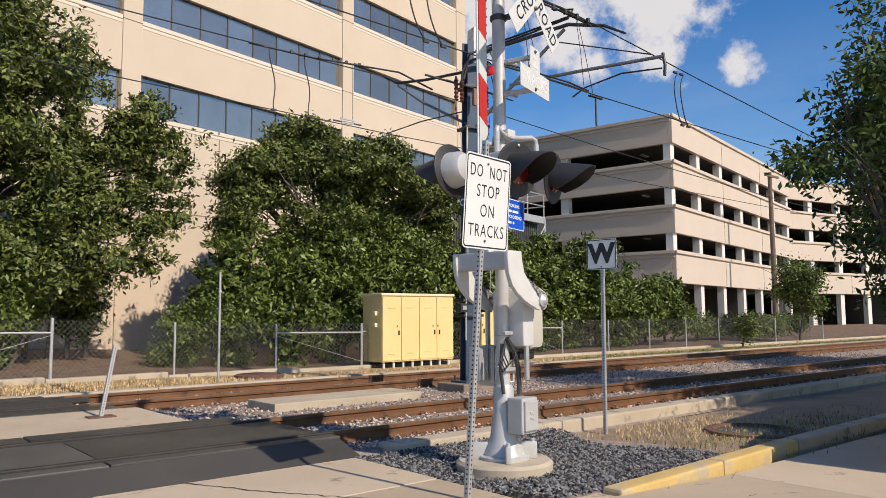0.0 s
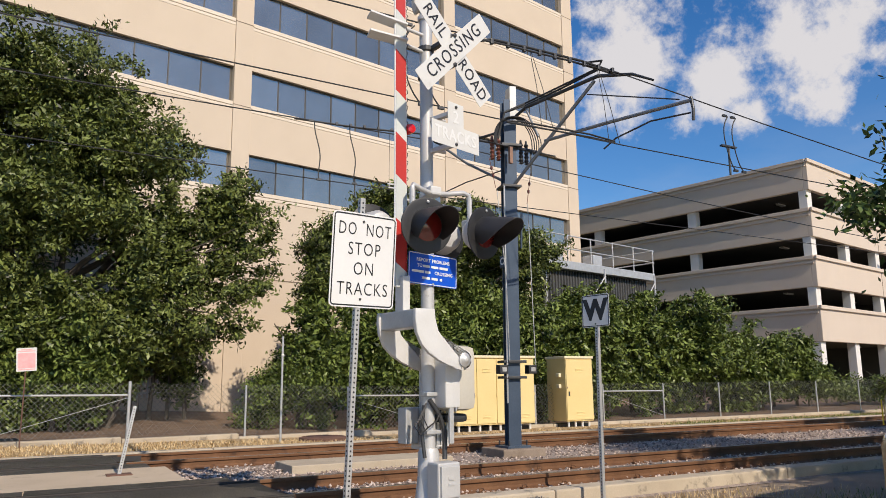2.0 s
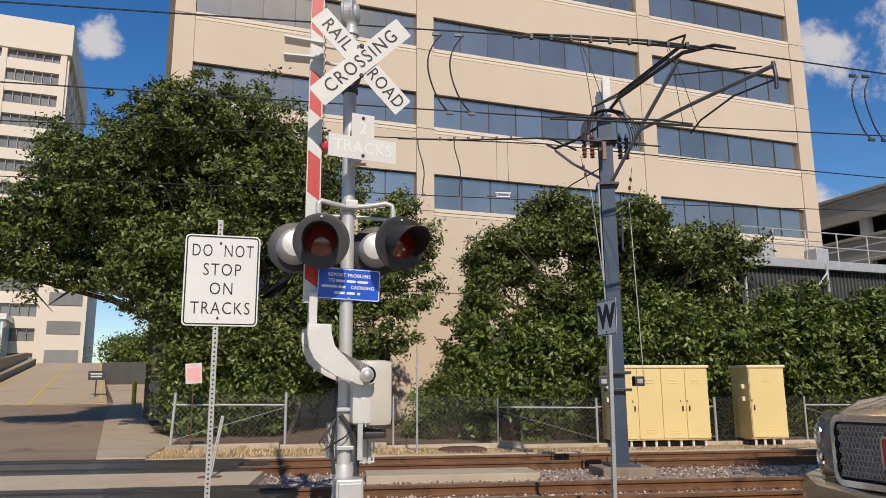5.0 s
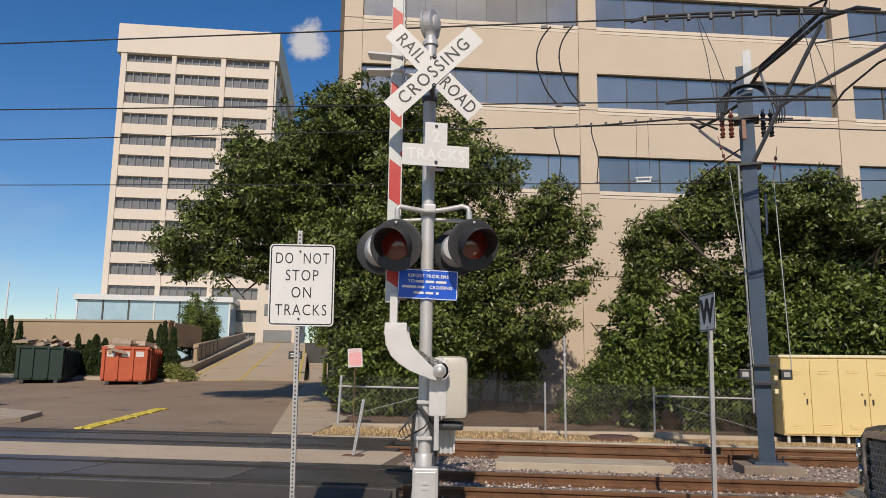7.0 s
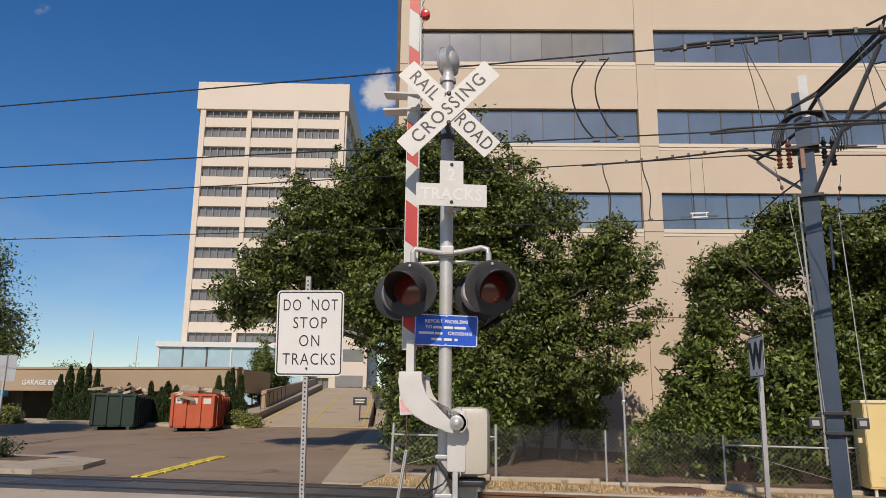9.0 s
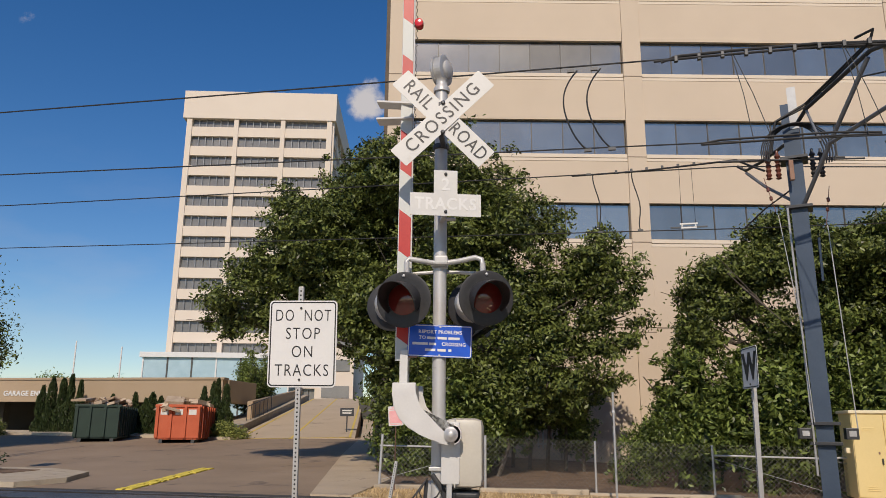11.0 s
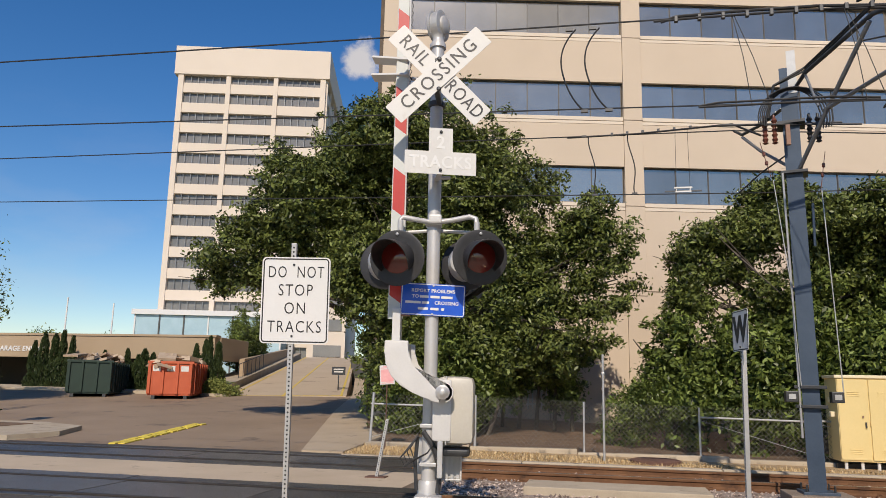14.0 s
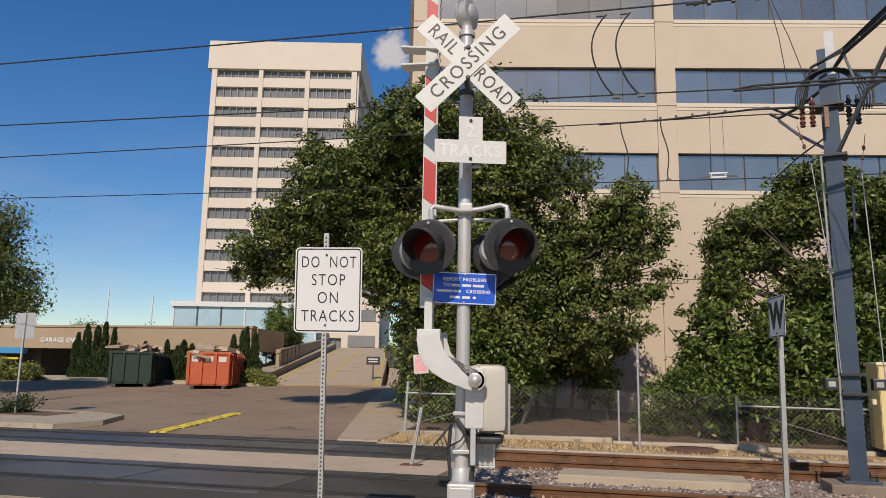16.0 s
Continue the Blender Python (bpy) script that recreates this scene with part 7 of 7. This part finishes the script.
def loft(sections, smooth_rings=True):
    """A skin through half outlines (x, z) given at stations along y, mirrored."""
    bm = bmesh.new()
    rows_ = []
    for y, half in sections:
        full = half + [(-x, z) for x, z in reversed(half)]
        rows_.append([bm.verts.new((x, y, z)) for x, z in full])
    n = len(rows_[0])
    for a, b in zip(rows_, rows_[1:]):
        for k in range(n):
            bm.faces.new((a[k], a[(k + 1) % n], b[(k + 1) % n], b[k]))
    bm.faces.new(rows_[0][::-1]), bm.faces.new(rows_[-1])
    bmesh.ops.recalc_face_normals(bm, faces=bm.faces)
    return bm


def half(w, bottom, top, crown, shoulder=0.86):
    return [(w * 0.80, bottom), (w * 0.97, bottom + 0.06), (w, bottom + (top - bottom) * 0.45), (w * 0.985, top - 0.14), (w * 0.93, top - 0.04), (w * 0.70, top + crown * 0.5), (w * 0.3, top + crown)]


part("body", loft([(0.0, half(0.80, 0.46, 0.98, 0.02)), (0.06, half(0.90, 0.40, 1.06, 0.03)), (0.22, half(0.965, 0.36, 1.12, 0.05)), (0.6, half(0.99, 0.34, 1.16, 0.07)), (1.35, half(1.0, 0.34, 1.20, 0.06)),
                   (2.2, half(1.0, 0.34, 1.20, 0.02)), (4.6, half(1.0, 0.34, 1.20, 0.02)), (5.05, half(0.96, 0.40, 1.18, 0.02))]), "car_paint", car, smooth=True)
cab = [(1.30, [(0.84, 1.17), (0.80, 1.20), (0.5, 1.22), (0.2, 1.22)]), (1.95, [(0.90, 1.17), (0.78, 1.74), (0.6, 1.82), (0.2, 1.85)]), (2.6, [(0.91, 1.17), (0.79, 1.82), (0.62, 1.90), (0.2, 1.93)]), (4.5, [(0.91, 1.17), (0.79, 1.82), (0.62, 1.90), (0.2, 1.92)]), (5.0, [(0.90, 1.17), (0.75, 1.60), (0.6, 1.70), (0.2, 1.72)])]
cabin = part("cabin", loft(cab), "car_paint", car, smooth=True)
part("windscreen", prism([(-0.78, 0), (0.78, 0), (0.68, 0.80), (-0.68, 0.80)], 0.012, Matrix.Translation((0, 1.32, 1.21)) @ Matrix.Rotation(radians(44), 4, "X") @ Matrix.Rotation(0, 4, "X")), "car_glass", cabin, "dark windscreen")
for s in (-1, 1):
    for y0, y1 in ((1.95, 2.85), (2.95, 3.85), (3.95, 4.7)):
        part("side_window", box(0.02, y1 - y0, 0.42, (s * 0.868, (y0 + y1) / 2, 1.50), Euler((0, radians(s * -10), 0)).to_matrix(), 0.008), "car_glass", cabin)
    part("mirror", box(0.22, 0.14, 0.18, (s * 1.08, 1.75, 1.25), bevel=0.04), "car_paint", car)
part("bumper", loft([(-0.14, [(0.66, 0.40), (0.74, 0.44), (0.74, 0.68), (0.70, 0.74), (0.3, 0.72)]), (-0.09, [(0.84, 0.36), (0.90, 0.42), (0.90, 0.72), (0.86, 0.78), (0.3, 0.74)]), (0.10, [(0.92, 0.34), (0.985, 0.42), (0.985, 0.74), (0.95, 0.80), (0.3, 0.75)]), (0.42, [(0.94, 0.34), (1.0, 0.42), (1.0, 0.74), (0.96, 0.80), (0.3, 0.75)])]), "car_paint", car, smooth=True)
part("lower_grille", box(1.1, 0.04, 0.12, (0, -0.135, 0.47), bevel=0.01), "black", car)
grille = part("grille", box(1.10, 0.05, 0.27, (0, -0.045, 0.915), bevel=0.02), "black", car, "dark grille opening")
part("grille_surround", ring(1.17, 0.33, 0.07, 0.03, 0.05, Matrix.Translation((0, -0.05, 0.915)) @ FRONT), "chrome", grille, "chrome surround")
verts, faces = [], []
bm = bmesh.new()
for i in range(-18, 19):
    for j in range(-6, 7):
        x, z = i * 0.031 + (0.0155 if j % 2 else 0.0), j * 0.0265
        if abs(x) < 0.54 and abs(z) < 0.125:
            lathe([(0.0172, 0.0), (0.0172, 0.012), (0.0125, 0.012), (0.0125, 0.0)], 6, bm, Matrix.Translation((x, -0.072, 0.915 + z)) @ FRONT)
part("grille_mesh", bm, "mesh", grille, "dull chrome honeycomb mesh")
part("badge", prism(rounded(0.36, 0.13, 0.02), 0.02, Matrix.Translation((0, -0.085, 0.92)) @ FRONT), "red", grille, "plain red badge in a chrome edge")
part("badge_edge", ring(0.38, 0.15, 0.03, 0.014, 0.024, Matrix.Translation((0, -0.085, 0.92)) @ FRONT), "chrome", grille)
for s in (-1, 1):
    path = [(0.615, -0.04, 0.81, 1.03), (0.72, -0.03, 0.80, 1.045), (0.82, -0.005, 0.795, 1.06), (0.905, 0.055, 0.80, 1.075), (0.965, 0.17, 0.815, 1.085), (0.992, 0.30, 0.85, 1.09)]
    bm = bmesh.new()
    grid = []
    for x, y, z0, z1 in path:
        grid.append([bm.verts.new((s * (x - 0.04 * abs(2 * f - 1) ** 3 * (x > 0.7)), y + 0.02 * abs(2 * f - 1) ** 3, z0 + (z1 - z0) * f)) for f in (0, 0.1, 0.3, 0.5, 0.7, 0.9, 1)])
    for g, h_ in zip(grid, grid[1:]):
        for j in range(6):
            bm.faces.new((g[j], h_[j], h_[j + 1], g[j + 1]) if s > 0 else (g[j], g[j + 1], h_[j + 1], h_[j]))
    bmesh.ops.solidify(bm, geom=bm.faces[:], thickness=0.05)
    bmesh.ops.recalc_face_normals(bm, faces=bm.faces)
    lamp = part("headlamp", bm, "clear", car, "tall clear wrap-round headlamp", smooth=True)
    for zc, rr in ((0.975, 0.055), (0.865, 0.048)):
        part("bulb_ring", lathe([(rr, 0), (rr, 0.012), (rr * 0.7, 0.004), (rr * 0.3, 0.014)], 18, m=Matrix.Translation((s * 0.79, -0.012, zc)) @ Matrix.Rotation(radians(s * 20), 4, "Z") @ FRONT), "chrome", lamp)
    part("turn_lamp", box(0.05, 0.012, 0.17, (s * 0.968, 0.145, 0.94), Euler((0, 0, radians(s * 65))).to_matrix(), 0.004), "bollard", lamp, "amber side lamp")
    for y in (0.98, 4.0):
        w = part("wheel", lathe([(0.30, -0.13), (0.385, -0.12), (0.40, -0.08), (0.40, 0.08), (0.385, 0.12), (0.30, 0.13)], 32, m=Matrix.Translation((s * 0.86, y, 0.40)) @ Matrix.Rotation(radians(90), 4, "Y")), "tyre", car, smooth=True)
        part("rim", lathe([(0.29, -0.02), (0.27, 0.0), (0.10, 0.02), (0.03, 0.03)], 24, m=Matrix.Translation((s * 0.98, y, 0.40)) @ Matrix.Rotation(radians(s * 90), 4, "Y")), "galvanised", w, smooth=True)
for s in (-1, 1):
    part("hood_crease", tube([(s * 0.52, 0.12, 1.085), (s * 0.60, 0.7, 1.205), (s * 0.62, 1.25, 1.235)], 0.012, 6), "car_paint", car)

# ---- paving slabs and crossing panels, piece by piece ----
paving = thing("paving", None, "pale concrete paving in large slabs with open joints", "pavement", kind="structure")
slab_meshes = {}


def slab_piece(root, name, x0, x1, y0, y1, z, material, deep=0.14, gap=0.012, tilt=0.0, bevel=0.008):
    key = (round(x1 - x0, 3), round(y1 - y0, 3), material, name)
    if key not in slab_meshes:
        ob = part(name, box(x1 - x0 - gap, y1 - y0 - gap, deep, (0, 0, -deep / 2), bevel=bevel), material, root)
        slab_meshes[key] = ob.data
    else:
        ob = part(name, slab_meshes[key], material, root)
    ob.matrix_basis = Matrix.Translation(((x0 + x1) / 2, (y0 + y1) / 2, z)) @ Matrix.Rotation(tilt, 4, "Y")
    return ob


XS = [4.72 - 2.6 * k for k in range(9, -1, -1)]
YS = [6.92, 5.55, 4.15, 1.4, -1.4, -4.2, -7.0, -9.8]
for a, b in zip(XS, XS[1:]):
    for c, d in zip(YS, YS[1:]):
        slab_piece(paving, "paving_slab", a, b, d, c, 0.0 + random.uniform(-0.003, 0.003), "concrete")
XR = [4.72, 7.3] + [7.3 + 3.4 * k for k in range(1, 14)]
for i, (a, b) in enumerate(zip(XR, XR[1:])):
    for c, d in zip(YS[2:], YS[3:]):
        slab_piece(paving, "street_slab", a, b, d, c, -0.05 if i == 0 else -0.105 + random.uniform(-0.003, 0.003), "concrete", tilt=0.04 if i == 0 else 0.0)
patch("kerb_ramp", "concrete", [(4.74, 4.15), (6.4, 4.15), (5.5, 4.33), (5.06, 4.33)], lambda x, y: -0.01 - 0.04 * (x - 4.7), "flared concrete kerb ramp", 0.1)

def crack(points, wide, z, seed):
    """A ragged dark crack across the paving."""
    rng = np.random.default_rng(seed)
    verts, faces = [], []
    pts = []
    for (x0, y0), (x1, y1) in zip(points, points[1:]):
        n = 14
        pts += [(x0 + (x1 - x0) * k / n + rng.normal(0, 0.012), y0 + (y1 - y0) * k / n + rng.normal(0, 0.012)) for k in range(n)]
    for k, (x, y) in enumerate(pts):
        w = wide * rng.uniform(0.4, 1.3)
        verts += [(x - w, y - w * 0.4, z), (x + w, y + w * 0.4, z)]
        if k:
            faces.append((2 * k - 2, 2 * k - 1, 2 * k + 1, 2 * k))
    return tagged(soup("paving_crack", verts, faces, "rubber", kind="structure"), "ragged dark crack in the concrete paving", "crack")


crack([(2.9, 6.9), (3.3, 6.1), (3.9, 5.2), (4.3, 4.4)], 0.010, 0.0045, 51)
crack([(0.4, 6.85), (1.6, 6.7), (2.9, 6.85)], 0.009, 0.0045, 52)
crack([(4.0, 3.9), (5.2, 3.1), (6.4, 3.4)], 0.008, 0.0045, 53)
crack([(-6.5, 19.0), (-3.5, 19.6), (-1.6, 19.2)], 0.02, 0.36, 54)
deck_ = thing("crossing_deck", None, "dark crossing panels between and beside the rails", "road", kind="structure")
for y0, y1, right in ((7.40, 7.62, 4.85), (7.71, 9.11, 4.85), (9.20, 9.80, 4.6), (11.92, 12.52, 3.9), (12.61, 14.01, 3.5), (14.10, 14.50, 3.2)):
    x = right
    while x > -24:
        slab_piece(deck_, "crossing_panel", x - 2.44, x, y0, y1, 0.150 + random.uniform(-0.004, 0.004), "panel", 0.2, 0.014)
        x -= 2.44
for y in (7.66, 9.16, 12.56, 14.06):
    tagged(part("flange_filler", box(48, 0.02, 0.09, (-20, y + (0.040 if y in (7.66, 12.56) else -0.040), 0.10)), "rubber", kind="structure"), "black rubber strip along a rail", "crossing rubber")
